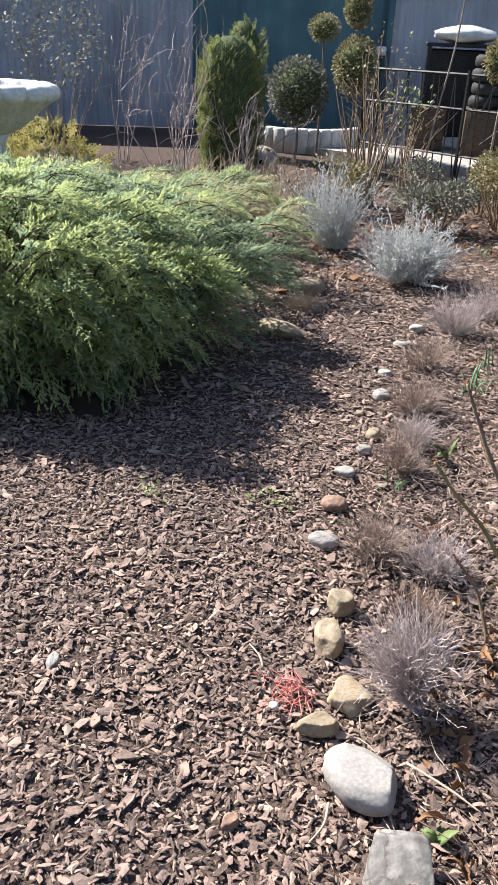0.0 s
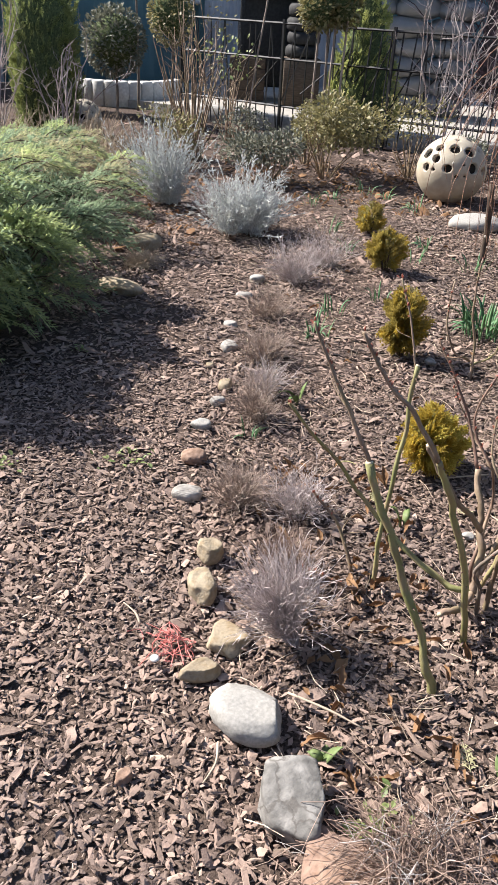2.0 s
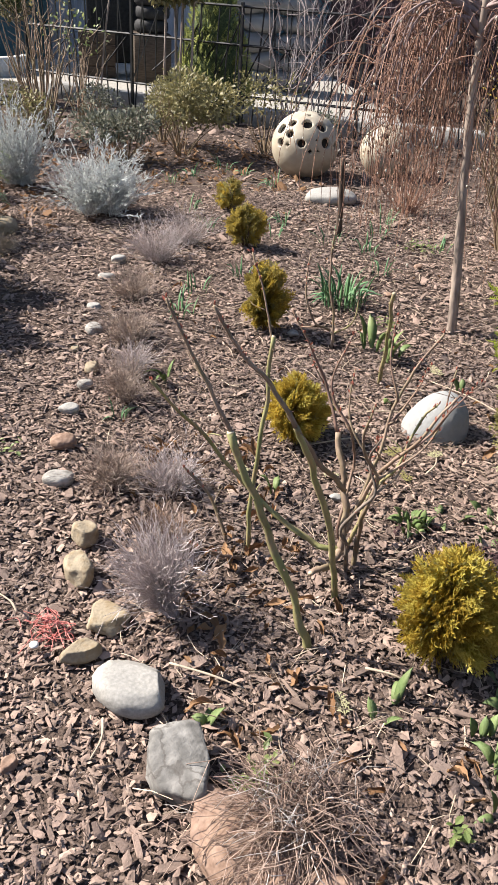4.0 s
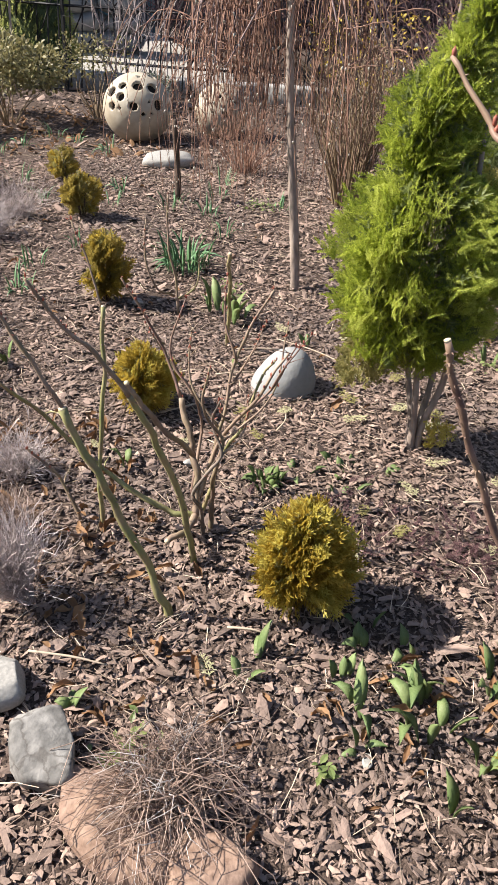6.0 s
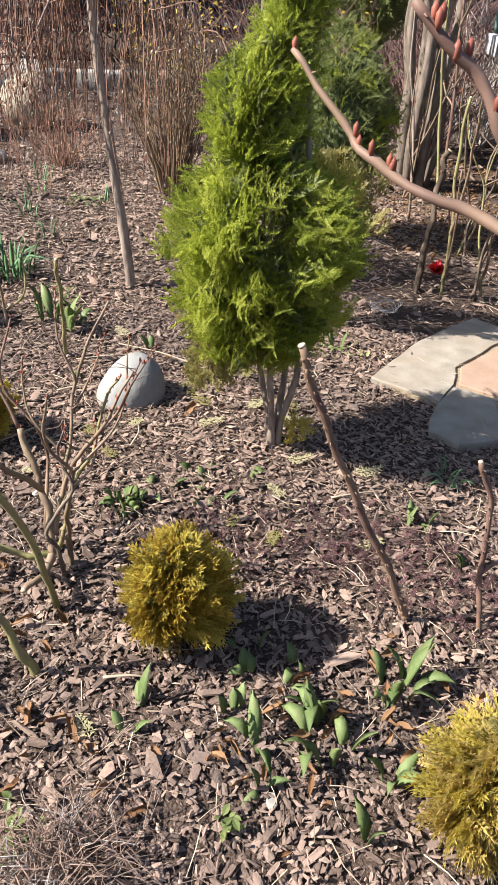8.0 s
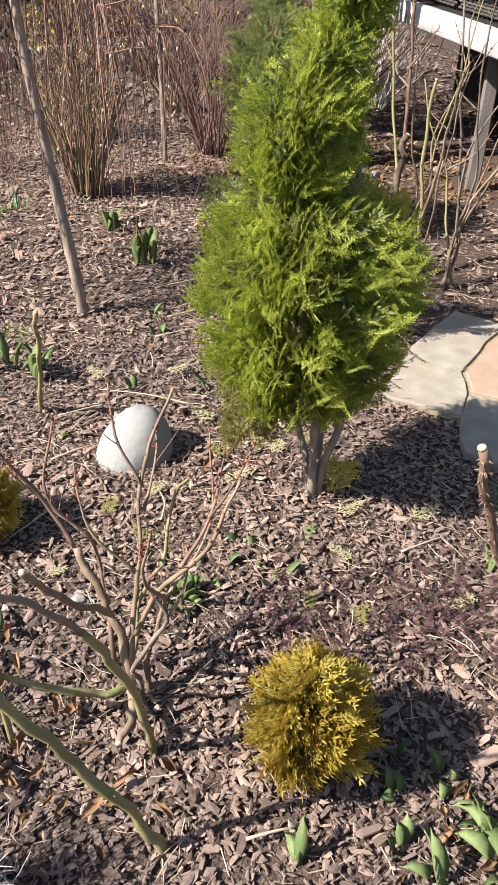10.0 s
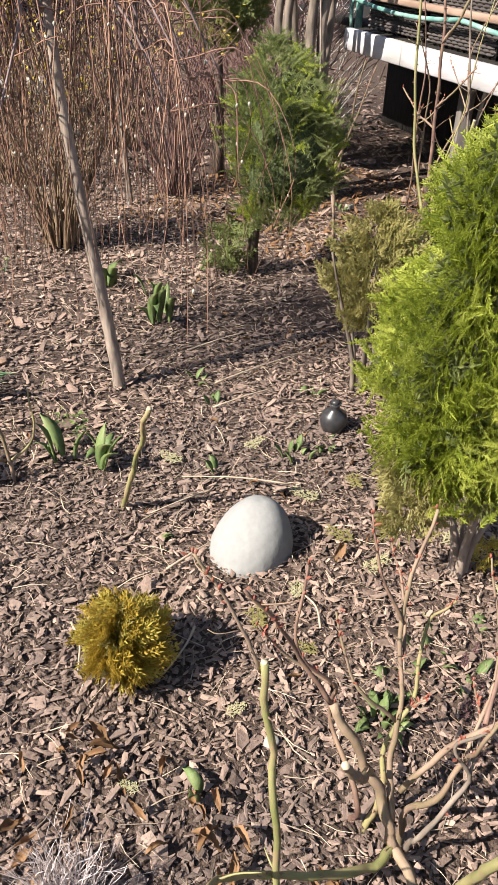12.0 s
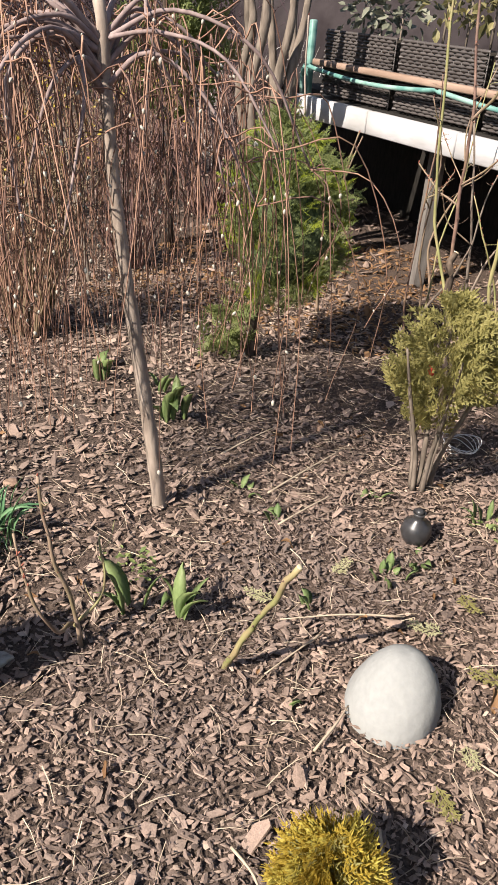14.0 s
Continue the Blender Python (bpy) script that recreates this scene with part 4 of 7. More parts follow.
# ---- weeping willow ----
def make_willow():
    tree = thing("weeping_willow", "grafted weeping willow with long red-brown hanging shoots and catkins", "willow")
    trunk = Geo()
    head = np.array([2.065, 3.47, 1.40])
    tube(trunk, smooth_line([(2.150, 3.355, -0.04), (2.14, 3.37, 0.15), (2.11, 3.41, 0.55), (2.08, 3.45, 0.95), (2.068, 3.468, 1.28), head, head + [0.02, 0.03, 0.10]], 6), 0.0245, 0.013, 9, 0.05)
    part("trunk", trunk, M_BARK_W, tree, "smooth grey-brown stem")
    shoots, cat_p, cat_w = Geo(), [], []
    r2 = np.random.default_rng(21)
    for k in range(34):
        a = radians(r2.uniform(66, 200)) if k % 3 else radians(r2.uniform(275, 400))
        reach = r2.uniform(0.22, 0.58)
        rise = r2.uniform(0.02, 0.13)
        o = np.array([math.cos(a), math.sin(a), 0])
        z0 = -r2.uniform(0, 0.16)
        line = smooth_line([head + [0, 0, z0], head + o * reach * 0.35 + [0, 0, z0 + rise], head + o * reach * 0.78 + [r2.normal() * 0.04, r2.normal() * 0.04, z0 + rise * 0.3 - 0.03], head + o * reach + [r2.normal() * 0.04, r2.normal() * 0.04, z0 - 0.2 - 0.15 * r2.uniform()]], 5)
        g = Geo()
        tube(g, line, r2.uniform(0.006, 0.0105), 0.0026, 6, 0.05)
        part("limb", g, M_LIMB, tree)
        starts = [line[-1], line[-4], line[-7], line[-9]]
        for s in starts:
            for q in range(r2.integers(2, 5)):
                end_z = r2.uniform(0.36, 0.80) if r2.uniform() < 0.8 else r2.uniform(0.7, 1.0)
                drift = o * r2.uniform(-0.06, 0.16) + [r2.normal() * 0.10, r2.normal() * 0.10, 0]
                p0 = s
                p1 = s + drift * 0.7 + [0, 0, r2.uniform(-0.06, 0.05)]
                p2 = np.array([s[0] + drift[0] * 1.2, s[1] + drift[1] * 1.2, (s[2] + end_z) / 2])
                p3 = np.array([s[0] + drift[0] * 1.1 + r2.normal() * 0.03, s[1] + drift[1] * 1.1 + r2.normal() * 0.03, end_z])
                ln = smooth_line([p0, p1, p2, p3], 4)
                ln = ln + 0.026 * np.sin(np.linspace(0, r2.uniform(2, 8), len(ln))[:, None] + r2.uniform(0, 6, 3)) * [1, 1, 0.2] * np.linspace(0, 1, len(ln))[:, None]
                tube(shoots, ln, 0.0025, 0.0011, 3, cap=False)
                for b in range(r2.integers(0, 3)):
                    i = r2.integers(3, len(ln))
                    cat_p.append(ln[i] + r2.normal(size=3) * 0.003)
                    cat_w.append((r2.normal() * 0.4, r2.normal() * 0.4, -1))
    tagged(part("shoot_mass", shoots, M_TWIG_R, tree, "hanging red-brown shoots"), kind="stuff")
    g = Geo()
    lathe(g, [(0.03, 0.0), (0.26, 0.2), (0.30, 0.5), (0.2, 0.85), (0.03, 1.0)], 5)
    tv = np.concatenate(g.v)[:, [0, 2, 1]]
    n = len(cat_p)
    base = frames_along(np.array(cat_p), np.array(cat_w), rng.uniform(0.009, 0.018, n))
    catkin = Geo().add(tv, g.f).mesh("catkin", M_CATKIN)
    for m in base:
        ob = new("catkin", catkin)
        ob.parent = tree
        ob.matrix_basis = Matrix([list(row) for row in m] + [[0, 0, 0, 1]])


make_willow()


# ---- upright bare shrubs ----
def make_bare_shrub(name, label, x, y, count, h, spread, mat, leaf=None, leaf_count=0, r0=0.006, leaf_size=0.03, forks=0, low=0.6):
    bush = thing(name, label, "shrub", at=(x, y, 0))
    for _ in range(count):
        g = Geo()
        stems(g, (0, 0, 0), 1, h, spread, r0, r0 * 0.4, base=0.22, segs=5, sides=4, curl=0.2)
        part("stem", g, mat, bush)
    if forks:
        g = Geo()
        for _ in range(forks):
            a, q, z = rng.uniform(0, 6.28), rng.uniform(0.2, 0.9), rng.uniform(0.4, 0.95)
            c = np.array([q * spread * z * math.cos(a), q * spread * z * math.sin(a), z * h * (1 - 0.3 * q)])
            d = np.array([math.cos(a + rng.normal()), math.sin(a + rng.normal()), rng.uniform(0.3, 1.4)]) * rng.uniform(0.06, 0.16) * h
            tube(g, smooth_line([c, c + d * 0.5 + rng.normal(size=3) * 0.012, c + d], 3), r0 * 0.5, r0 * 0.22, 3, cap=False)
        tagged(part("twig_mass", g, mat, bush), kind="stuff")
    if leaf:
        leafy("leaves", [(0, 0, h * 0.85)], [(spread, spread, h * (1 - low) * 0.6)], leaf_count, leaf_size, leaf, bush, shell=0.2)


def make_crooked_shrub(label, x, y, count, h, spread):
    """A bare shrub whose stems bend at every joint and carry short crooked spurs."""
    bush = thing("bare_shrub", label, "shrub", at=(x, y, 0))

    def crooked(g, p, way, length, r, depth):
        steps = 8 if depth == 0 else 4
        line, at, kink = [p], p, 0.16 if depth == 0 else 0.28
        for i in range(steps):
            way = way + rng.normal(size=3) * kink + [0, 0, 0.08]
            way = way / np.linalg.norm(way)
            at = at + way * length / steps
            line.append(at)
            if depth < 2 and i > (1 if depth == 0 else 0) and rng.uniform() < (0.85 if depth == 0 else 0.6):
                crooked(g, at, way + rng.normal(size=3) * 0.75, length * rng.uniform(0.16, 0.36), r * 0.6, depth + 1)
        tube(g, line, r, r * 0.4, 4 if depth == 0 else 3, cap=False)

    for _ in range(count):
        g, a = Geo(), rng.uniform(0, 2 * math.pi)
        q = math.sqrt(rng.uniform())
        out = np.array([math.cos(a), math.sin(a), 0.0]) * q * spread
        crooked(g, out * 0.3, out * 0.8 / h + [0, 0, 1.0], h * rng.uniform(0.65, 1.05), 0.0075 * rng.uniform(0.7, 1.2), 0)
        part("stem", g, M_TWIG_M, bush)


make_bare_shrub("upright_shrub", "upright shrub of many thin bare stems with a few yellow leaves", 3.10, 4.62, 85, 1.15, 0.40, M_TWIG_B, M_LEAF_YEL, 260, 0.007, 0.028, 260)
make_bare_shrub("upright_shrub", "brown bare-stemmed shrub with last yellow leaves", 3.75, 5.7, 50, 1.0, 0.45, M_TWIG_B, M_LEAF_YEL, 160, 0.007, 0.03, 140)
make_bare_shrub("upright_shrub", "tangled brown shrub before the hedge", 4.9, 5.8, 50, 1.1, 0.6, M_TWIG_B, M_LEAF_O, 120, 0.008, 0.03, 160)
make_bare_shrub("upright_shrub", "thin red-brown shrub behind the dark thuja", 4.25, 4.75, 60, 1.2, 0.45, M_THICKET, M_LEAF_YEL, 90, 0.006, 0.025, 200)
make_bare_shrub("upright_shrub", "dense thicket of purple-brown bare twigs", 5.6, 4.9, 80, 1.25, 0.7, M_THICKET, None, 0, 0.007, 0.03, 420)
make_bare_shrub("upright_shrub", "wide purple-brown thicket before the hedge", 6.6, 6.0, 90, 1.4, 0.9, M_THICKET, None, 0, 0.009, 0.03, 420)
make_bare_shrub("upright_shrub", "brown bare-stemmed shrub beside the hedge", 5.6, 6.9, 80, 1.2, 0.8, M_THICKET, M_LEAF_YEL, 60, 0.009, 0.03, 220)
make_bare_shrub("dry_shrub", "low dry reddish shrub in the back bed", 2.75, 5.55, 50, 0.5, 0.35, M_TWIG_R, None, 0, 0.004, 0.03, 60)
make_crooked_shrub("bare mauve-grey twiggy shrub before the metal wall", -1.95, 8.55, 15, 1.55, 0.55)
make_crooked_shrub("tangle of pale bare stems beside the clipped thuja", -1.22, 8.42, 13, 1.0, 0.42)
make_bare_shrub("rose_bush", "tall bare rose canes with a few leaves", 0.10, 8.2, 40, 1.5, 0.40, M_CANE_B, M_LEAF_O, 110, 0.008, 0.035, 60)
make_bare_shrub("rose_bush", "bare rose canes with some green leaves at the fence", 0.45, 9.3, 16, 1.0, 0.34, M_CANE_B, M_LEAF_G, 90, 0.007, 0.05, 30)
make_crooked_shrub("wide bare shrub of mauve-grey crooked twigs", 2.75, 8.3, 20, 1.9, 0.9)
make_bare_shrub("dry_shrub", "low dry brown shrub behind the juniper", -0.75, 7.9, 70, 0.5, 0.42, M_TWIG_B, None, 0, 0.004, 0.03, 60)
make_bare_shrub("dry_shrub", "low dry brown shrub beside the path", -0.25, 7.5, 60, 0.42, 0.32, M_TWIG_B, None, 0, 0.004, 0.03, 60)
make_crooked_shrub("thin bare seedling tree with pale twigs before the wall", -3.0, 9.9, 5, 1.9, 0.5)
make_bare_shrub("bare_shrub", "thicket of thin pale bare stems by the terrace", 6.2, 4.9, 40, 1.3, 0.7, M_TWIG_G, None, 0, 0.008, 0.03, 140)


# ---- clipped and leafy shrubs at the back ----
def make_pompon(x, y, balls, mat, label, trunk_r=0.02, count=900, leaf=0.035, top=1.0, shell=0.75):
    tree = thing("topiary_tree", label, "topiary", at=(x, y, 0))
    g = Geo()
    tube(g, smooth_line([(0, 0, -0.03), (0.02, 0.01, top * 0.4), (0, 0, top)], 5), trunk_r, trunk_r * 0.6, 6, 0.05)
    part("trunk", g, M_BARK, tree)
    for bx, by, bz, rx, rz in balls:
        # core coloured shade-dark so the ball is not see-through
        heart = Geo()
        blob(heart, (bx, by, bz), (rx * 0.8, rx * 0.8, rz * 0.8), 0.2, 1.5, 2, bz, 1.0)
        part("inner_mass", heart, M_CORE, tree, "solid core coloured as the shade inside the foliage")
        leafy("crown", [(bx, by, bz)], [(rx, rx, rz)], int(count * rx * 3), leaf, mat, tree, shell=shell)


make_pompon(-0.94, 10.7, [(0, 0, 0.86, 0.36, 0.38)], M_LEAF_D, "dark evergreen clipped into a ball on a stem", count=1900, leaf=0.055, top=0.8)
make_pompon(-0.24, 10.4, [(0, 0, 1.18, 0.26, 0.32), (-0.02, 0, 1.78, 0.15, 0.2)], M_LEAF_O, "olive tiered topiary on a thin stem", count=2600, leaf=0.035, top=2.0)
make_pompon(-0.76, 11.6, [(0, 0, 1.58, 0.2, 0.16)], M_LEAF_O, "small clipped tuft on a tall bare stem", count=1200, leaf=0.035, top=1.6)
make_pompon(1.42, 9.0, [(-0.1, 0, 1.32, 0.20, 0.2), (0.14, 0.05, 1.42, 0.2, 0.28)], M_LEAF_O, "olive evergreen tuft on slender bare stems", count=1700, leaf=0.05, top=1.3, shell=0.35)


def make_clipped_thuja(x, y, rings, mat, label, count, size):
    tree = thing("clipped_conifer", label, "conifer", at=(x, y, 0))
    g = Geo()
    tube(g, [(0, 0, -0.03), (0, 0, rings[-1][0] * 0.8)], 0.04, 0.01, 6)
    part("trunk", g, M_BARK_D, tree)
    # shade-coloured core behind the sprigs, blocks the view through
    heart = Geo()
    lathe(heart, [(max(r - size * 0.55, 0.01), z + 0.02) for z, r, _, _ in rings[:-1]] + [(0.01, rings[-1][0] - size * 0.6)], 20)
    part("inner_mass", heart, M_CORE, tree, "solid core coloured as the shade inside the foliage")
    crown_of_fronds("crown", rings, count, size, mat, tree, hang=0.15, inner=0.1, templates=SPRIGS, rough=0.015, face=0.9)


make_clipped_thuja(-1.45, 9.0, [(0.03, 0.29, 0, 0), (0.5, 0.33, 0, 0), (1.0, 0.33, 0, 0), (1.2, 0.31, -0.02, 0), (1.34, 0.25, -0.02, 0), (1.42, 0.15, -0.02, 0), (1.45, 0.05, 0, 0)], M_THUJA_D, "smooth clipped conical thuja, sunlit on one side", 1300, 0.11)
make_clipped_thuja(-1.78, 11.4, [(0.03, 0.32, 0, 0), (1.0, 0.32, 0, 0), (1.4, 0.26, 0.05, 0), (1.6, 0.15, 0.05, 0), (1.68, 0.05, 0.05, 0)], M_THUJA_D, "second clipped thuja cone", 500, 0.12)
make_clipped_thuja(1.95, 9.75, [(0.03, 0.42, 0, 0), (0.4, 0.44, 0, 0), (0.9, 0.32, 0, 0), (1.4, 0.18, 0, 0), (1.75, 0.03, 0, 0)], M_SPRUCE, "dense pointed dwarf spruce by the fence", 1100, 0.12)


def make_leafy_shrub(x, y, r, h, mat, label, count, leaf, stem_mat=M_TWIG_B, low=0.1):
    bush = thing("evergreen_shrub", label, "shrub", at=(x, y, 0))
    for _ in range(14):
        g = Geo()
        stems(g, (0, 0, 0), 1, h * 0.9, r * 0.8, 0.007, 0.003, base=0.2, segs=4, sides=4)
        part("stem", g, stem_mat, bush)
    c = [(rng.normal() * r * 0.4, rng.normal() * r * 0.4, h * rng.uniform(0.35 + low, 0.75)) for _ in range(7)]
    leafy("leaves", c, [(r * 0.55, r * 0.55, h * 0.25)] * 7, count, leaf, mat, bush, shell=0.3)


make_leafy_shrub(1.32, 7.5, 0.42, 0.72, M_LEAF_O, "olive and tan evergreen shrub with pale leaf edges", 2800, 0.042)
make_leafy_shrub(0.82, 7.2, 0.36, 0.46, M_LEAF_D, "low dark bronze-green shrub", 2300, 0.035)
make_leafy_shrub(1.20, 8.1, 0.22, 0.62, M_LEAF_O, "yellow-green clipped evergreen shrub", 1100, 0.03)
make_leafy_shrub(0.62, 9.0, 0.24, 0.40, M_LEAF_D, "small dark evergreen shrub by the fence", 700, 0.035)
make_leafy_shrub(2.13, 7.65, 0.26, 0.72, M_LEAF_O, "thin olive shrub on several bare stems", 750, 0.03, low=0.3)
make_leafy_shrub(-0.1, 7.8, 0.28, 0.55, M_LEAF_O, "dull olive shrub among the rose canes", 800, 0.035)
make_leafy_shrub(2.75, 7.9, 0.25, 0.38, M_LEAF_D, "low dark shrub behind the ceramic ball", 700, 0.035)
make_leafy_shrub(-3.9, 10.3, 0.8, 2.3, M_LEAF_D, "tall dark evergreen against the metal wall", 1300, 0.05)

g = Geo()
tube(g, smooth_line([(0.66, 9.85, -0.03), (0.74, 9.9, 0.7), (0.86, 9.95, 1.5), (0.9, 9.98, 2.3)], 4), 0.012, 0.010, 6)
stake = thing("plant_stake", "thin pale wooden stake leaning by the fence", "stake")
part("pole", g, M_BARK_W, stake)
leafy("tuft", [(0.92, 9.98, 2.25)], [(0.3, 0.3, 0.2)], 420, 0.04, M_LEAF_O, stake, "yellowish evergreen tuft tied at the top")
for sx, sy, h in ((1.30, 9.0, 1.4), (1.47, 9.05, 1.4), (1.58, 9.0, 1.4)):
    g = Geo()
    tube(g, smooth_line([(sx, sy, -0.03), (sx + 0.02, sy, h * 0.5), (sx + 0.04, sy, h)], 4), 0.014, 0.011, 6)
    part("pole", g, M_BARK_W, tagged(thing("sapling_stem", "slender pale bare sapling stem", "sapling", "sapling stems")))
g = Geo()
tube(g, smooth_line([(2.05, 4.96, -0.03), (2.05, 4.97, 0.2), (2.03, 4.98, 0.48)], 4), 0.022, 0.018, 6, 0.05)
part("stem", g, M_BARK_D, thing("stump_stem", "short dark cut stem standing in the bed", "stump"))
g = Geo()
tube(g, smooth_line([(3.84, 4.78, -0.03), (3.95, 4.92, 0.4), (4.08, 5.1, 0.9), (4.2, 5.25, 1.6)], 5), 0.018, 0.014, 7)
part("stem", g, M_BARK, thing("sapling_stem", "slender grey sapling stem behind the willow", "sapling", "sapling stems"))


# ---- stones ----
def make_stone(name, label, x, y, size, mat, turn=0.0, seed=1.0, rough=0.18, freq=1.2, sink=0.3, group="", detail=4, cuts=0, taper=0.0, flat=0.75):
    """A stone with a flattened top; cuts slice it angular, taper narrows one end."""
    r2 = np.random.default_rng(int(seed * 10))
    planes = []
    for _ in range(cuts):
        d = r2.normal(size=3) * [1, 1, 0.55]
        d /= np.linalg.norm(d)
        planes.append((Vector(d), r2.uniform(0.68, 0.88)))
    if cuts:
        planes.append((Vector((0.08, -0.05, 1)).normalized(), 0.72))
    bm = bmesh.new()
    bmesh.ops.create_icosphere(bm, subdivisions=detail, radius=1)
    off = Vector((seed * 3.1, seed * 1.7, seed))
    for v in bm.verts:
        d = v.co.normalized()
        p = Vector((d.x, d.y, math.copysign(abs(d.z) ** flat, d.z)))
        for nrm, c in planes:
            over = p.dot(nrm) - c
            if over > 0:
                p -= nrm * over * 0.92
        p *= 1 + rough * noise.noise(d * freq + off) + 0.25 * rough * noise.noise(d * 4.5 + off) + 0.05 * rough * noise.noise(d * 14 + off)
        v.co = Vector((p.x * size[0] * (1 + taper * p.y), p.y * size[1], p.z * size[2]))
    g = Geo()
    bm.verts.index_update()
    g.add([v.co for v in bm.verts], [[v.index for v in f.verts] for f in bm.faces])
    bm.free()
    ob = part(name, g, mat)
    ob.matrix_basis = pose(x, y, size[2] * (1 - sink) - 0.01, 0, 0, turn)
    tagged(ob, label, "stone", group)


EDGE = "stones edging the path"
make_stone("border_stone", "large smooth pale grey-white river stone", 0.470, 1.322, (0.080, 0.094, 0.045), M_STONE_W, 50, 1.3, 0.16, 0.9, group=EDGE, taper=0.16, cuts=2)
make_stone("border_stone", "angular grey cracked stone with white veins", 0.553, 1.085, (0.074, 0.100, 0.062), M_STONE_C, 20, 4.1, 0.10, 1.4, group=EDGE, cuts=9, taper=0.28)
make_stone("border_stone", "flat tan stone slab end", 0.357, 1.455, (0.054, 0.031, 0.024), M_STONE_Y, 22, 2.2, 0.15, group=EDGE, cuts=6)
make_stone("border_stone", "flat tan sandstone under the lavender", 0.42, 1.565, (0.062, 0.062, 0.024), M_STONE_Y, -15, 5.2, 0.12, group=EDGE, cuts=7)
make_stone("border_stone", "rounded tan pebble beside the lavender", 0.352, 1.742, (0.040, 0.058, 0.042), M_STONE_Y, 10, 3.2, group=EDGE, cuts=3)
make_stone("border_stone", "rounded cream pebble speckled with dark marks", 0.372, 1.905, (0.040, 0.040, 0.040), M_STONE_Y, 0, 6.4, group=EDGE, cuts=3)
make_stone("border_stone", "flat grey river pebble", 0.292, 2.22, (0.052, 0.035, 0.024), M_STONE_G, -5, 7.7, 0.1, group=EDGE)
make_stone("border_stone", "flat pinkish river pebble", 0.307, 2.45, (0.045, 0.038, 0.026), M_STONE_P, 10, 8.3, 0.12, group=EDGE)
for k, (x, y, s, mat) in enumerate(((0.325, 2.69, 0.040, M_STONE_W), (0.385, 2.89, 0.036, M_STONE_G), (0.415, 3.04, 0.042, M_STONE_Y), (0.435, 3.44, 0.052, M_STONE_G),
                                    (0.445, 3.72, 0.04, M_STONE_W), (0.52, 4.15, 0.045, M_STONE_G), (0.60, 4.45, 0.05, M_STONE_W), (0.35, 3.25, 0.025, M_STONE_Y))):
    make_stone("border_stone", "small grey-tan river pebble half sunk in mulch", x, y, (s, s * 0.75, s * 0.55), mat, k * 37, k * 1.9 + 1, 0.15, group=EDGE, detail=3, cuts=2)
make_stone("pink_rock", "broad flat pinkish sandstone under dry grass", 0.648, 0.91, (0.088, 0.15, 0.05), M_STONE_P, 20, 9.1, 0.2, 1.3, group=EDGE, cuts=5)
make_stone("pink_rock", "second pinkish sandstone at the path edge", 0.765, 0.755, (0.105, 0.075, 0.045), M_STONE_P, 0, 9.9, 0.2, 1.3, group=EDGE, cuts=5)
make_stone("flat_stone", "pale flat stone before the ceramic balls", 2.27, 5.87, (0.2, 0.16, 0.06), M_STONE_W, 10, 3.9, 0.15)
make_stone("flat_stone", "flat tan stone at the edge of the juniper", -0.15, 4.22, (0.15, 0.07, 0.035), M_STONE_Y, -35, 12.1)
make_stone("flat_stone", "tan flat stone beside the juniper", -0.10, 5.06, (0.12, 0.09, 0.05), M_STONE_Y, 20, 13.1)
for k, (x, y, s, mat) in enumerate(((1.165, 2.03, 0.022, M_STONE_W), (0.205, 1.17, 0.024, M_STONE_P), (-0.33, 1.52, 0.028, M_STONE_G), (0.62, 3.15, 0.02, M_STONE_W), (2.35, 4.3, 0.035, M_STONE_P),
                                    (2.9, 3.05, 0.025, M_STONE_P), (1.35, 3.36, 0.03, M_STONE_G), (4.7, 3.72, 0.035, M_STONE_W), (1.17, 0.87, 0.018, M_STONE_W), (2.0, 3.85, 0.03, M_STONE_P))):
    make_stone("pebble", "small loose stone lying on the mulch", x, y, (s, s * 0.7, s * 0.5), mat, k * 51, k * 2.3, 0.3, group="loose stones on the mulch", detail=3, cuts=4)

g = Geo()
blob(g, (0, 0, 0.0), (0.120, 0.112, 0.160), 0.05, 1.1, 4, 7.5, flat=0.05, turn=0)
lifted = np.concatenate(g.v)
up = np.clip(lifted[:, 2:3] / 0.16, 0, 1)
lifted[:, :2] = lifted[:, :2] * (1.04 - 0.16 * up ** 2) + up * [0.026, -0.008]
g.v = [lifted]
dome = part("dome_stone", g, M_CEMENT)
dome.location = (1.67, 2.425, -0.005)
tagged(dome, "white cement dome stone standing in the mulch", "stone")


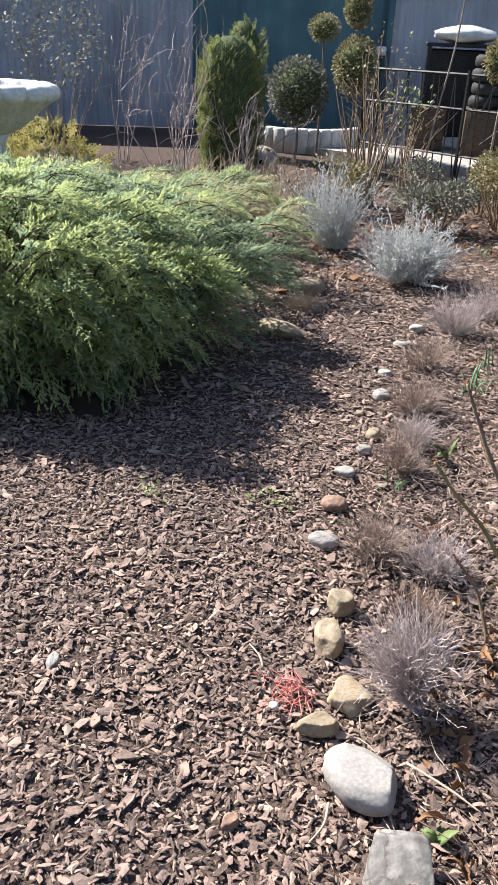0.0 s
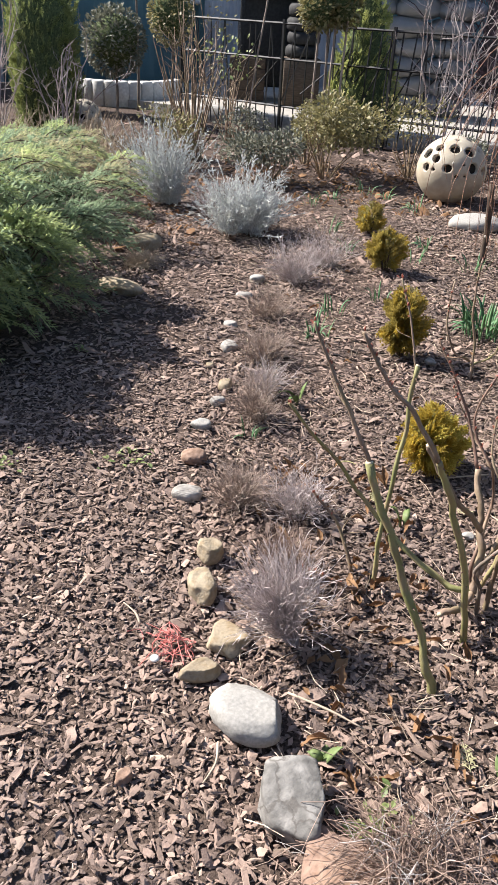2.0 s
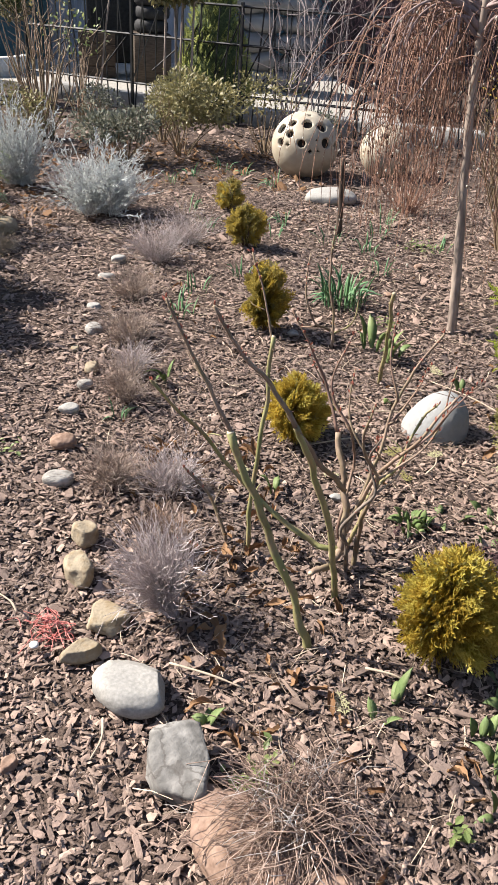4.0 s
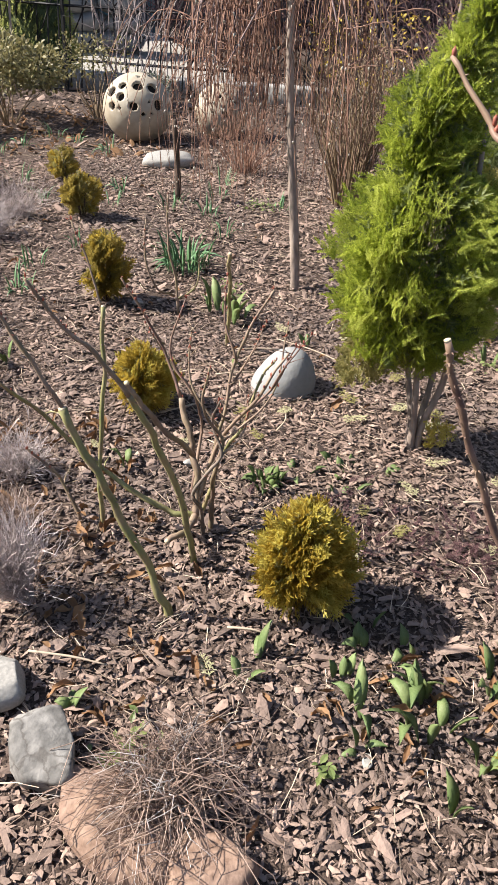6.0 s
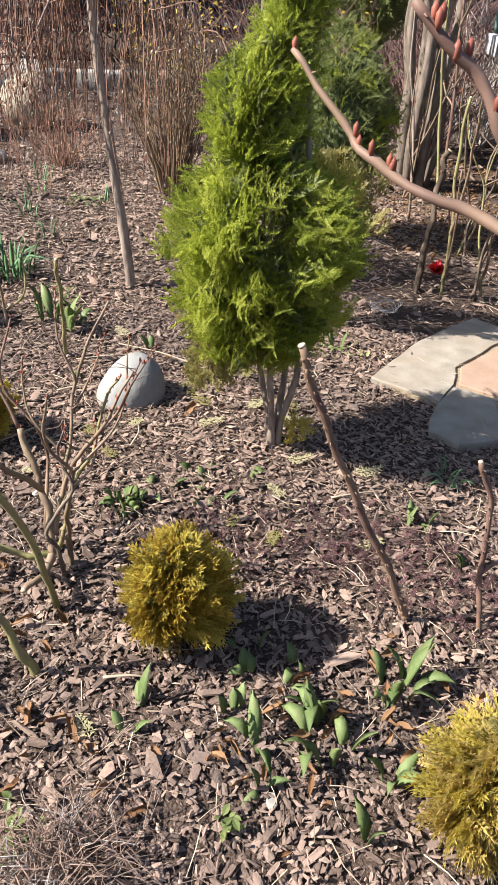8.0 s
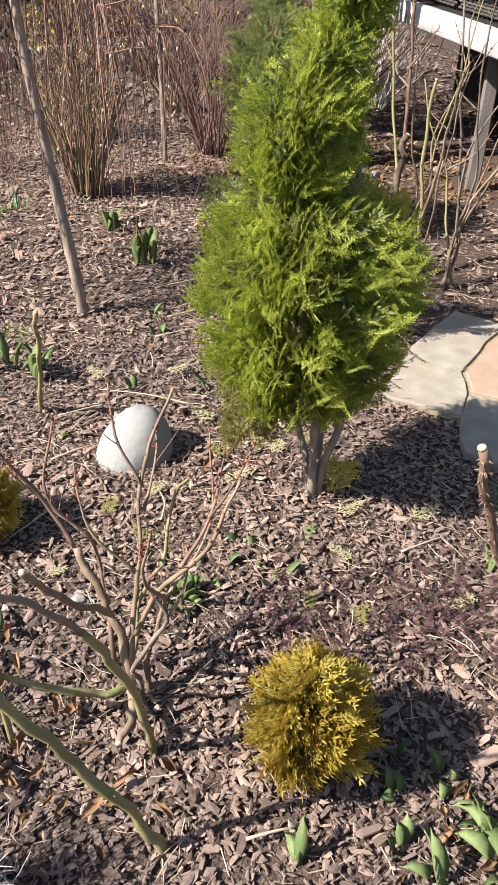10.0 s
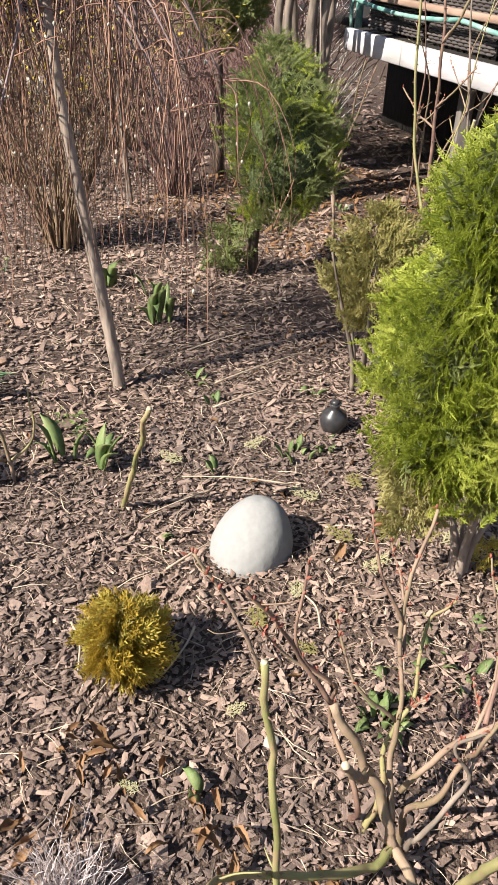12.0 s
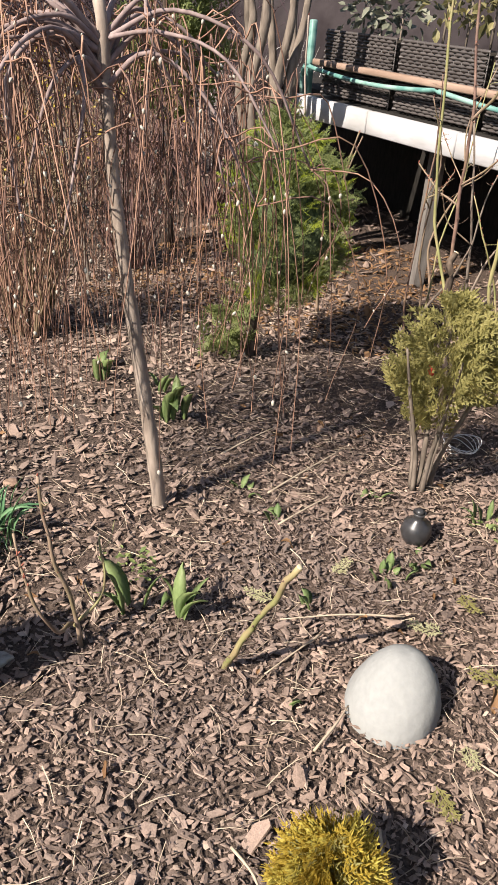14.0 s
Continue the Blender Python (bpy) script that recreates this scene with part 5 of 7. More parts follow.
def make_flagstones():
    pieces = [([(2.50, 2.07), (2.90, 2.21), (3.30, 2.27), (3.34, 2.05), (2.86, 1.97), (2.74, 1.86), (2.60, 1.80)], M_SLAB, 0.016),
              ([(2.57, 1.79), (2.73, 1.85), (2.80, 1.72), (2.62, 1.50), (2.44, 1.56), (2.42, 1.68)], M_SLAB, 0.014),
              ([(2.76, 1.85), (2.87, 1.955), (3.34, 2.03), (3.36, 1.70), (2.90, 1.55), (2.83, 1.71)], M_SLAB_P, 0.018)]
    for pts, mat, top in pieces:
        c = np.mean(pts, axis=0)
        fine = []
        for i in range(len(pts)):
            a, b = np.array(pts[i]), np.array(pts[(i + 1) % len(pts)])
            for t in np.linspace(0, 1, 6)[:-1]:
                q = a + (b - a) * t
                fine.append(q + 0.012 * np.array([noise.noise((q[0] * 9, q[1] * 9, 1)), noise.noise((q[0] * 9, q[1] * 9, 5))]))
        fine = np.array(fine)
        n = len(fine)
        inner = c + (fine - c) * 0.985
        g = Geo()
        g.add([(x, y, -0.04) for x, y in fine] + [(x, y, top - 0.006) for x, y in fine] + [(x, y, top) for x, y in inner],
              [(i, (i + 1) % n, n + (i + 1) % n, n + i) for i in range(n)] + [(n + i, n + (i + 1) % n, 2 * n + (i + 1) % n, 2 * n + i) for i in range(n)] + [tuple(range(2 * n, 3 * n))])
        ob = part("flagstone", g, mat, smooth=False)
        tagged(ob, "irregular " + ("pinkish" if mat is M_SLAB_P else "beige") + " sandstone flag of the stepping path", "flagstone", "flagstones")


make_flagstones()
g = Geo()
bed = [(2.51, 2.055), (2.90, 2.19), (3.29, 2.25), (3.34, 1.72), (2.90, 1.57), (2.62, 1.52), (2.46, 1.58), (2.44, 1.68), (2.59, 1.80)]
g.add([(x, y, 0.006) for x, y in bed] + [(x, y, -0.03) for x, y in bed], [tuple(range(len(bed) - 1, -1, -1))] + [(i, (i + 1) % 9, 9 + (i + 1) % 9, 9 + i) for i in range(9)])
tagged(part("path_bed", g, M_STONE_Y, smooth=False), "sandy bed in the joints of the flagstones", "path", kind="structure")


# ---- pierced ceramic balls ----
def make_ball(x, y, r, seed, label):
    ball = thing("ceramic_ball", label, "garden ornament", "pierced ceramic balls", at=(x, y, 0))
    r2 = np.random.default_rng(seed)
    holes = []
    for _ in range(900):
        d = r2.normal(size=3)
        d /= np.linalg.norm(d)
        rad = r2.choice([0.075, 0.13, 0.165])
        if d[2] < rad - 0.12 or any(math.acos(np.clip(d @ h, -1, 1)) < rad + q + 0.075 for h, q in holes):
            continue
        holes.append((d, rad))
    bm = bmesh.new()
    bmesh.ops.create_icosphere(bm, subdivisions=5, radius=1)
    cut = set()
    for v in bm.verts:
        d = np.array(v.co.normalized())
        for h, q in holes:
            a = math.acos(min(1, max(-1, float(d @ h))))
            if a < q:
                cut.add(v)
                side = d - h * (d @ h)
                side /= np.linalg.norm(side) + 1e-9
                v.co = Vector(h * math.cos(q) + side * math.sin(q))
                break
    gone = [f for f in bm.faces if all(v in cut for v in f.verts)]
    bmesh.ops.delete(bm, geom=gone, context='FACES')
    loose = [v for v in bm.verts if not v.link_faces]
    bmesh.ops.delete(bm, geom=loose, context='VERTS')
    rim = [e for e in bm.edges if e.is_boundary]
    ext = bmesh.ops.extrude_edge_only(bm, edges=rim)
    for v in ext["geom"]:
        if isinstance(v, bmesh.types.BMVert):
            v.co = v.co * 0.9
    for v in bm.verts:
        v.co = Vector((v.co.x * r, v.co.y * r, max(v.co.z * r * 0.95, -r * 0.82) + r * 0.80))
    me = bpy.data.meshes.new("shell")
    bm.to_mesh(me)
    bm.free()
    me.materials.append(M_CERAMIC)
    me.polygons.foreach_set("use_smooth", [True] * len(me.polygons))
    part("shell", me, M_CERAMIC, ball)
    # inner ball, near black so the holes look deep and shaded
    g = Geo()
    blob(g, (0, 0, r * 0.80), (r * 0.9, r * 0.9, r * 0.86), 0.0, 1, 3, 0, 1.0)
    part("hollow", g, M_HOLLOW, ball, "dark inner ball standing in for shade in the holes")


make_ball(2.29, 6.82, 0.285, 5, "cream ceramic ball pierced with dark round holes")
make_ball(3.04, 6.85, 0.235, 6, "smaller cream pierced ceramic ball behind the willow")
make_ball(-1.14, 9.36, 0.205, 8, "small cream pierced ball by the clipped thuja")


def make_birdbath(x, y):
    bath = thing("bird_bath", "white stone bird bath with a scalloped shell rim", "bird bath", at=(x, y, 0))
    bath.scale = (1, 1, 0.89)
    g = Geo()
    lathe(g, [(0.20, 0.0), (0.20, 0.05), (0.13, 0.1), (0.09, 0.2), (0.075, 0.5), (0.09, 0.72), (0.12, 0.78)], 28)
    part("pedestal", g, M_WHITE, bath)
    g = Geo()
    lathe(g, [(0.11, 0.78), (0.22, 0.84), (0.34, 0.96), (0.42, 1.03), (0.47, 1.07), (0.495, 1.12), (0.485, 1.17), (0.44, 1.195), (0.38, 1.18), (0.33, 1.08), (0.15, 0.98), (0.02, 0.97)], 112, wave=0.13, waves=13)
    bowl = part("bowl", g, M_WHITE, bath)
    for k in range(17):
        a = 2 * math.pi * k / 17
        g = Geo()
        blob(g, (0.45 * math.cos(a), 0.45 * math.sin(a), 1.12), (0.085, 0.088, 0.075), 0.06, 1.5, 2, k * 0.7, 1.0, math.degrees(a))
        part("scallop", g, M_WHITE, bowl)


make_birdbath(-2.73, 6.15)


# ---- lavender and dry clumps ----
def make_lavender(x, y, h, r, count, mat, label, lean=(0, 0), leaves=0, r0=0.00105, category="lavender", wander=0.30, fan=0.42):
    clump = thing("lavender_clump", label, category, "lavender row", at=(x, y, 0))
    g = Geo()
    lines = tangle(int(count * 0.8), h * 1.12, r * 0.72, lean, lumps=9, wander=wander, fan=fan)
    for line in lines:
        tube(g, line, r0 * rng.uniform(0.7, 1.2), r0 * 0.6, 3, cap=False)
    ob = part("stem_mass", g, mat, clump)
    tagged(ob, kind="stuff")
    n = int(count * (3.2 if y < 2.5 else 2.2))
    pick, at = rng.integers(0, len(lines), n), rng.integers(2, 6, n)
    p = np.array([lines[k][i] for k, i in zip(pick, at)])
    way = np.array([lines[k][i] - lines[k][i - 1] for k, i in zip(pick, at)])
    way = way / np.linalg.norm(way, axis=1)[:, None] + 0.55 * unit(n)
    tw = [twig_unit(0.12, 3, 2, 0.020, 0.012), twig_unit(-0.2, 3, 2, 0.020, 0.012)]
    ob = part("twiglet_mass", scatter_mesh("twiglet_mass", tw, rng.integers(0, 2, n), frames_along(p, way, rng.uniform(0.014, 0.040, n) * (1 + h)), mat), mat, clump)
    tagged(ob, kind="stuff")
    if leaves:
        pick, at = rng.integers(0, len(lines), leaves), rng.integers(1, 6, leaves)
        p = np.array([lines[k][i] + (lines[k][i - 1] - lines[k][i]) * rng.uniform() for k, i in zip(pick, at)])
        way = np.array([lines[k][i] - lines[k][i - 1] for k, i in zip(pick, at)])
        way = way / np.linalg.norm(way, axis=1)[:, None] + 0.75 * unit(leaves)
        v, f = oval_leaf()
        ob = part("leaves", scatter_mesh("leaves", [(v * [0.42, 1, 1], f)], np.zeros(leaves, int), frames_along(p, way, rng.uniform(0.02, 0.042, leaves), twist=rng.uniform(-2, 2, leaves)), mat), mat, clump)
        tagged(ob, kind="stuff")


DRY = "dry leafless grey-purple lavender clump along the path"
make_lavender(0.578, 1.57, 0.235, 0.052, 950, M_LAV_DRY, "tall dry grey-purple lavender clump beside the big stones", (-0.085, 0.03), r0=0.0008, wander=0.2, fan=0.075)
make_lavender(0.60, 1.86, 0.115, 0.11, 300, M_DEAD, "low dead brown lavender clump behind the tall one")
make_lavender(0.46, 2.16, 0.14, 0.14, 330, M_LAV_TAN, DRY, (0.02, 0))
make_lavender(0.66, 2.12, 0.14, 0.13, 260, M_LAV_DRY, DRY)
make_lavender(0.53, 2.78, 0.17, 0.13, 320, M_LAV_TAN, DRY)
make_lavender(0.58, 3.02, 0.15, 0.11, 220, M_LAV_DRY, DRY)
make_lavender(0.58, 3.30, 0.185, 0.14, 330, M_LAV_TAN, DRY)
make_lavender(0.64, 3.86, 0.17, 0.14, 300, M_LAV_TAN, DRY)
make_lavender(0.82, 4.48, 0.26, 0.20, 420, M_LAV_DRY, DRY)
make_lavender(1.02, 4.80, 0.22, 0.18, 320, M_LAV_DRY, DRY)
make_lavender(-0.03, 6.30, 0.56, 0.27, 260, M_LAV_SIL, "tall silver-grey lavender bush with woolly leaves", leaves=5600, r0=0.0022, wander=0.16, fan=0.26)
make_lavender(0.52, 5.52, 0.46, 0.42, 320, M_LAV_SIL, "wide silver-grey lavender bush with woolly leaves", leaves=7600, r0=0.0022, wander=0.2, fan=0.36)
make_lavender(0.27, 5.95, 0.26, 0.16, 140, M_LAV_DRY, "grey-purple lavender between the silver ones", leaves=300, r0=0.002)
make_lavender(-0.07, 4.66, 0.10, 0.18, 800, M_STRAW, "tan dry cushion plant beside the juniper", category="cushion plant", wander=0.5, fan=0.9)
for x, y, h in ((-0.56, 6.95, 0.48), (-0.95, 7.1, 0.54), (-1.40, 7.15, 0.58)):
    make_lavender(x, y, h, 0.24, 330, M_STRAW, "straw-brown dry stems arching behind the juniper", (0.16, 0), r0=0.0024, category="dry grass", wander=0.2, fan=0.4)


def make_dead_perennial(x, y):
    """A dead clump whose stems arch out low from one crown and lie over the rock."""
    clump = thing("dead_perennial", "dead brown perennial sprawling over a pink rock", "dead perennial", at=(x, y, 0))
    r2 = np.random.default_rng(17)
    for name, mat, count, reach, word in (("stem_mass", M_DEAD, 400, 0.185, ""), ("pale_stem_mass", M_TWIG_G, 55, 0.155, "pale bleached stems")):
        g = Geo()
        for _ in range(count):
            a = r2.uniform(0, 2 * math.pi) if r2.uniform() < 0.45 else r2.normal() * 0.8 + math.pi * 1.1
            d, side = np.array([math.cos(a), math.sin(a), 0]), np.array([-math.sin(a), math.cos(a), 0])
            ln, bow = reach * r2.uniform(0.22, 1.1), r2.normal() * 0.07
            top, foot = r2.uniform(0.03, 0.105), np.array([r2.normal() * 0.05 - 0.02, r2.normal() * 0.05, 0.02])
            line = [foot + d * ln * t + side * bow * t * t + r2.normal(size=3) * 0.007 + [0, 0, top * math.sin(math.pi * (0.12 + 0.76 * t)) - 0.01] for t in np.linspace(0, 1, 6)]
            tube(g, line, 0.0013 * r2.uniform(0.7, 1.3), 0.0007, 3, cap=False)
            if r2.uniform() < 0.5:
                b, k = line[3], d + side * r2.normal() * 0.9 + [0, 0, r2.normal() * 0.35]
                tube(g, [b, b + k * 0.03, b + k * 0.05 + [0, 0, -0.006]], 0.0008, 0.0005, 3, cap=False)
        tagged(part(name, g, mat, clump, word), kind="stuff")


make_dead_perennial(0.775, 0.915)


# ---- roses ----
def make_rose(name, label, canes, category="rose"):
    """canes: (points, foot radius, tip radius, material, ends cut, thorn count)"""
    bush = thing(name, label, category)
    for points, r0, r1, mat, cut, thorns in canes:
        line = smooth_line(points, 6)
        line = line + rng.normal(size=line.shape) * 0.14 * r1 + (0.3 + 60 * max(r0 - r1, 0)) * r1 * np.sin(np.arange(len(line))[:, None] * [1.1, 1.3, 0.9])
        g = Geo()
        tube(g, line, r0, r1, 7, 0.07)
        cane = part("cane", g, mat, bush)
        if cut:
            g = Geo()
            d = line[-1] - line[-2]
            d /= np.linalg.norm(d)
            tube(g, [line[-1] - d * 0.002, line[-1] + d * 0.003], r1 * 1.02, r1 * 0.9, 7)
            part("cut_end", g, M_CUT, cane)
        if thorns:
            g = Geo()
            for _ in range(thorns):
                i = rng.integers(1, len(line) - 1)
                d = unit(1)[0]
                t = line[i + 1] - line[i]
                d = d - t * (d @ t) / (t @ t)
                d /= np.linalg.norm(d)
                rr = r0 + (r1 - r0) * i / len(line)
                q = min(1.0, rr / 0.006)
                tube(g, [line[i] + d * rr * 0.8, line[i] + d * (rr + 0.007 * q) - t / np.linalg.norm(t) * 0.003 * q], 0.0023 * q, 0.0003, 4, cap=False)
            tagged(part("thorn_mass", g, M_CANE_R, cane), kind="stuff")
        if thorns > 3 and r1 < 0.005:
            for _ in range(2):
                i = rng.integers(len(line) // 3, len(line) - 1)
                d = unit(1)[0] * [1, 1, 0.5] + [0, 0, 0.5]
                ln = rng.uniform(0.035, 0.09)
                g = Geo()
                tube(g, smooth_line([line[i], line[i] + d * ln * 0.5 + rng.normal(size=3) * 0.006, line[i] + d * ln], 3), r1 * 0.6, r1 * 0.3, 5, 0.08)
                part("side_shoot", g, mat, cane)
            m = 6
            pick = rng.integers(len(line) // 2, len(line), m)
            base = frames_along(line[pick] + rng.normal(size=(m, 3)) * 0.003, unit(m) * [1, 1, 0.6] + [0, 0, 0.7], rng.uniform(0.006, 0.014, m))
            tagged(part("young_leaves", scatter_mesh("young_leaves", LEAF, np.zeros(m, int), base, M_BUD), M_BUD, cane, "tiny red unfolding leaves"), kind="stuff")
        if not cut:
            g = Geo()
            for _ in range(7):
                i = rng.integers(len(line) * 2 // 3, len(line))
                d = unit(1)[0] * 0.5 + [0, 0, 0.8]
                blob(g, line[i] + d * 0.006, (0.0022, 0.0022, 0.0055), 0.1, 1, 1, 1, 1.0)
            tagged(part("bud_mass", g, M_BUD, cane, "small red leaf buds"), kind="stuff")
    return bush


def crooked_canes(x, y, count, low, high, spread, seed):
    """Thin thorny canes that kink at each joint, with foot and tip scattered about a centre."""
    r2 = np.random.default_rng(seed)
    out = []
    for k in range(count):
        a = r2.uniform(0, 6.28)
        h, joints = r2.uniform(low, high), 6
        foot = np.array([x + r2.normal() * 0.03, y + r2.normal() * 0.03, -0.03])
        tip = np.array([x + spread * math.cos(a), y + spread * math.sin(a), h])
        pts = [tuple(foot + (tip - foot) * [t ** 1.3, t ** 1.3, t] + r2.normal(size=3) * [0.022, 0.022, 0.01] * (t > 0)) for t in np.linspace(0, 1, joints)]
        out.append((pts, r2.uniform(0.005, 0.008), 0.0024, (M_CANE_B, M_CANE_R, M_CANE_G, M_BARK)[k % 4], False, 22))
        a2 = r2.uniform(0, 6.28)
        b = np.array(pts[3])
        ln = r2.uniform(0.12, 0.3)
        out.append(([tuple(b), tuple(b + [0.5 * ln * math.cos(a2), 0.5 * ln * math.sin(a2), 0.4 * ln]), tuple(b + [0.8 * ln * math.cos(a2 + 0.3), 0.8 * ln * math.sin(a2 + 0.3), ln])], 0.0035, 0.0018, M_CANE_B, False, 10))
    return out


K = (1.07, 1.70, 0.05)
make_rose("rose_bush", "pruned rose bush with thick green and brown canes and red buds", [
    ([(0.91, 1.40, -0.03), (0.87, 1.43, 0.12), (0.79, 1.47, 0.33), (0.70, 1.51, 0.57)], 0.0115, 0.009, M_CANE_G, True, 6),
    ([(0.71, 1.505, 0.55), (0.66, 1.52, 0.66), (0.61, 1.54, 0.76), (0.565, 1.55, 0.86)], 0.0055, 0.003, M_CANE_B, False, 10),
    ([(1.03, 1.575, -0.03), (0.99, 1.56, 0.2), (0.90, 1.52, 0.46), (0.84, 1.48, 0.59)], 0.009, 0.007, M_CANE_G, False, 6),
    ([(0.84, 1.48, 0.59), (0.78, 1.48, 0.69), (0.71, 1.48, 0.77), (0.65, 1.48, 0.87)], 0.006, 0.0035, M_CANE_B, False, 8),
    ([K, (1.00, 1.72, 0.07), (0.91, 1.78, 0.12), (0.82, 1.84, 0.20), (0.70, 1.85, 0.36), (0.55, 1.76, 0.57)], 0.010, 0.004, M_CANE_G, False, 8),
    ([K, (1.09, 1.74, 0.13), (1.09, 1.80, 0.23), (1.08, 1.87, 0.34)], 0.012, 0.008, M_CANE_B, False, 4),
    ([(1.08, 1.87, 0.34), (1.06, 1.93, 0.44), (1.00, 1.95, 0.57), (0.95, 1.98, 0.66)], 0.005, 0.0028, M_CANE_R, False, 8),
    ([(1.09, 1.78, 0.20), (0.98, 1.76, 0.34), (0.93, 1.76, 0.42), (0.90, 1.76, 0.47)], 0.008, 0.007, M_CANE_B, True, 2),
    ([(1.09, 1.72, 0.10), (1.14, 1.76, 0.20), (1.17, 1.77, 0.31), (1.23, 1.82, 0.49), (1.32, 1.82, 0.65)], 0.007, 0.003, M_CANE_B, False, 10),
    ([(1.11, 1.72, 0.17), (1.13, 1.66, 0.33), (1.17, 1.57, 0.47), (1.25, 1.56, 0.60)], 0.0065, 0.003, M_CANE_B, False, 10),
    ([(1.22, 1.81, 0.46), (1.20, 1.86, 0.57), (1.22, 1.90, 0.67)], 0.0035, 0.002, M_CANE_R, False, 4),
    ([(1.15, 1.62, 0.40), (1.25, 1.64, 0.46), (1.33, 1.68, 0.55)], 0.0045, 0.002, M_CANE_R, False, 6),
    ([(1.16, 1.77, 0.28), (1.10, 1.84, 0.40), (1.12, 1.90, 0.52)], 0.004, 0.002, M_CANE_B, False, 6),
    ([(1.20, 1.79, 0.40), (1.28, 1.84, 0.47), (1.34, 1.90, 0.52)], 0.0035, 0.0018, M_CANE_R, False, 6),
    ([(1.25, 1.64, 0.46), (1.27, 1.60, 0.55), (1.33, 1.60, 0.62)], 0.003, 0.0018, M_CANE_R, False, 6),
    ([K, (1.02, 1.63, 0.06), (0.96, 1.60, 0.07)], 0.011, 0.008, M_CANE_B, True, 0),
    ([(0.83, 1.80, -0.03), (0.835, 1.82, 0.2), (0.865, 1.86, 0.42), (0.88, 1.90, 0.62)], 0.007, 0.006, M_CANE_G, True, 4),
    ([(0.88, 1.90, 0.60), (0.86, 1.94, 0.72), (0.83, 1.98, 0.82)], 0.0035, 0.002, M_CANE_B, False, 4),
    ([(0.78, 1.86, -0.02), (0.74, 1.92, 0.10), (0.66, 1.95, 0.20)], 0.006, 0.004, M_CANE_B, False, 6),
    ([(0.80, 1.76, 0.0), (0.72, 1.72, 0.06), (0.62, 1.74, 0.10)], 0.006, 0.004, M_CANE_R, False, 6)] + crooked_canes(1.12, 1.77, 4, 0.42, 0.66, 0.19, 23))
make_rose("rose_cane", "single cut rose cane leaning in the bed", [
    ([(1.60, 2.855, -0.03), (1.585, 2.80, 0.12), (1.555, 2.73, 0.28), (1.52, 2.66, 0.45)], 0.0085, 0.0075, M_CANE_G, True, 14)])
make_rose("rose_cane", "thorny brown rose cane arching up from the mulch", [
    ([(1.745, 1.08, -0.03), (1.69, 1.10, 0.12), (1.575, 1.15, 0.38), (1.475, 1.19, 0.62), (1.42, 1.205, 0.77)], 0.0098, 0.008, M_CANE_R, True, 170)])
make_rose("rose_cane", "thin thorny rose cane standing in the mulch", [
    ([(1.86, 0.95, -0.03), (1.87, 1.0, 0.15), (1.87, 1.02, 0.34), (1.83, 1.05, 0.46)], 0.007, 0.006, M_CANE_R, True, 50),
    ([(1.87, 1.0, 0.15), (1.96, 0.97, 0.22), (2.05, 0.95, 0.30)], 0.005, 0.004, M_CANE_R, True, 8)])
make_rose("rose_bush", "small pruned rose with crooked thin canes", [
    ([(1.50, 3.22, -0.03), (1.50, 3.24, 0.12), (1.47, 3.27, 0.3), (1.48, 3.3, 0.5)], 0.007, 0.004, M_CANE_B, False, 8),
    ([(1.49, 3.24, 0.06), (1.40, 3.22, 0.12), (1.36, 3.25, 0.25), (1.38, 3.3, 0.4)], 0.006, 0.003, M_CANE_B, False, 8),
    ([(1.50, 3.24, 0.04), (1.58, 3.20, 0.12), (1.60, 3.22, 0.28)], 0.005, 0.003, M_CANE_G, True, 4)])
make_rose("rose_bush", "tall rose with brown branches and pink buds close by", [
    ([(1.572, -0.05, -0.03), (1.502, 0.06, 0.5), (1.242, 0.24, 1.0), (1.052, 0.37, 1.19), (0.965, 0.440, 1.255), (0.940, 0.490, 1.275), (0.917, 0.543, 1.290), (0.911, 0.578, 1.311), (0.898, 0.618, 1.349)], 0.0062, 0.0020, M_CANE_R, False, 3),
    ([(1.502, 0.06, 0.5), (1.222, 0.22, 1.05), (1.022, 0.36, 1.27), (0.929, 0.424, 1.310), (0.911, 0.446, 1.319), (0.896, 0.467, 1.352), (0.871, 0.493, 1.383)], 0.0065, 0.0024, M_CANE_R, False, 3)])
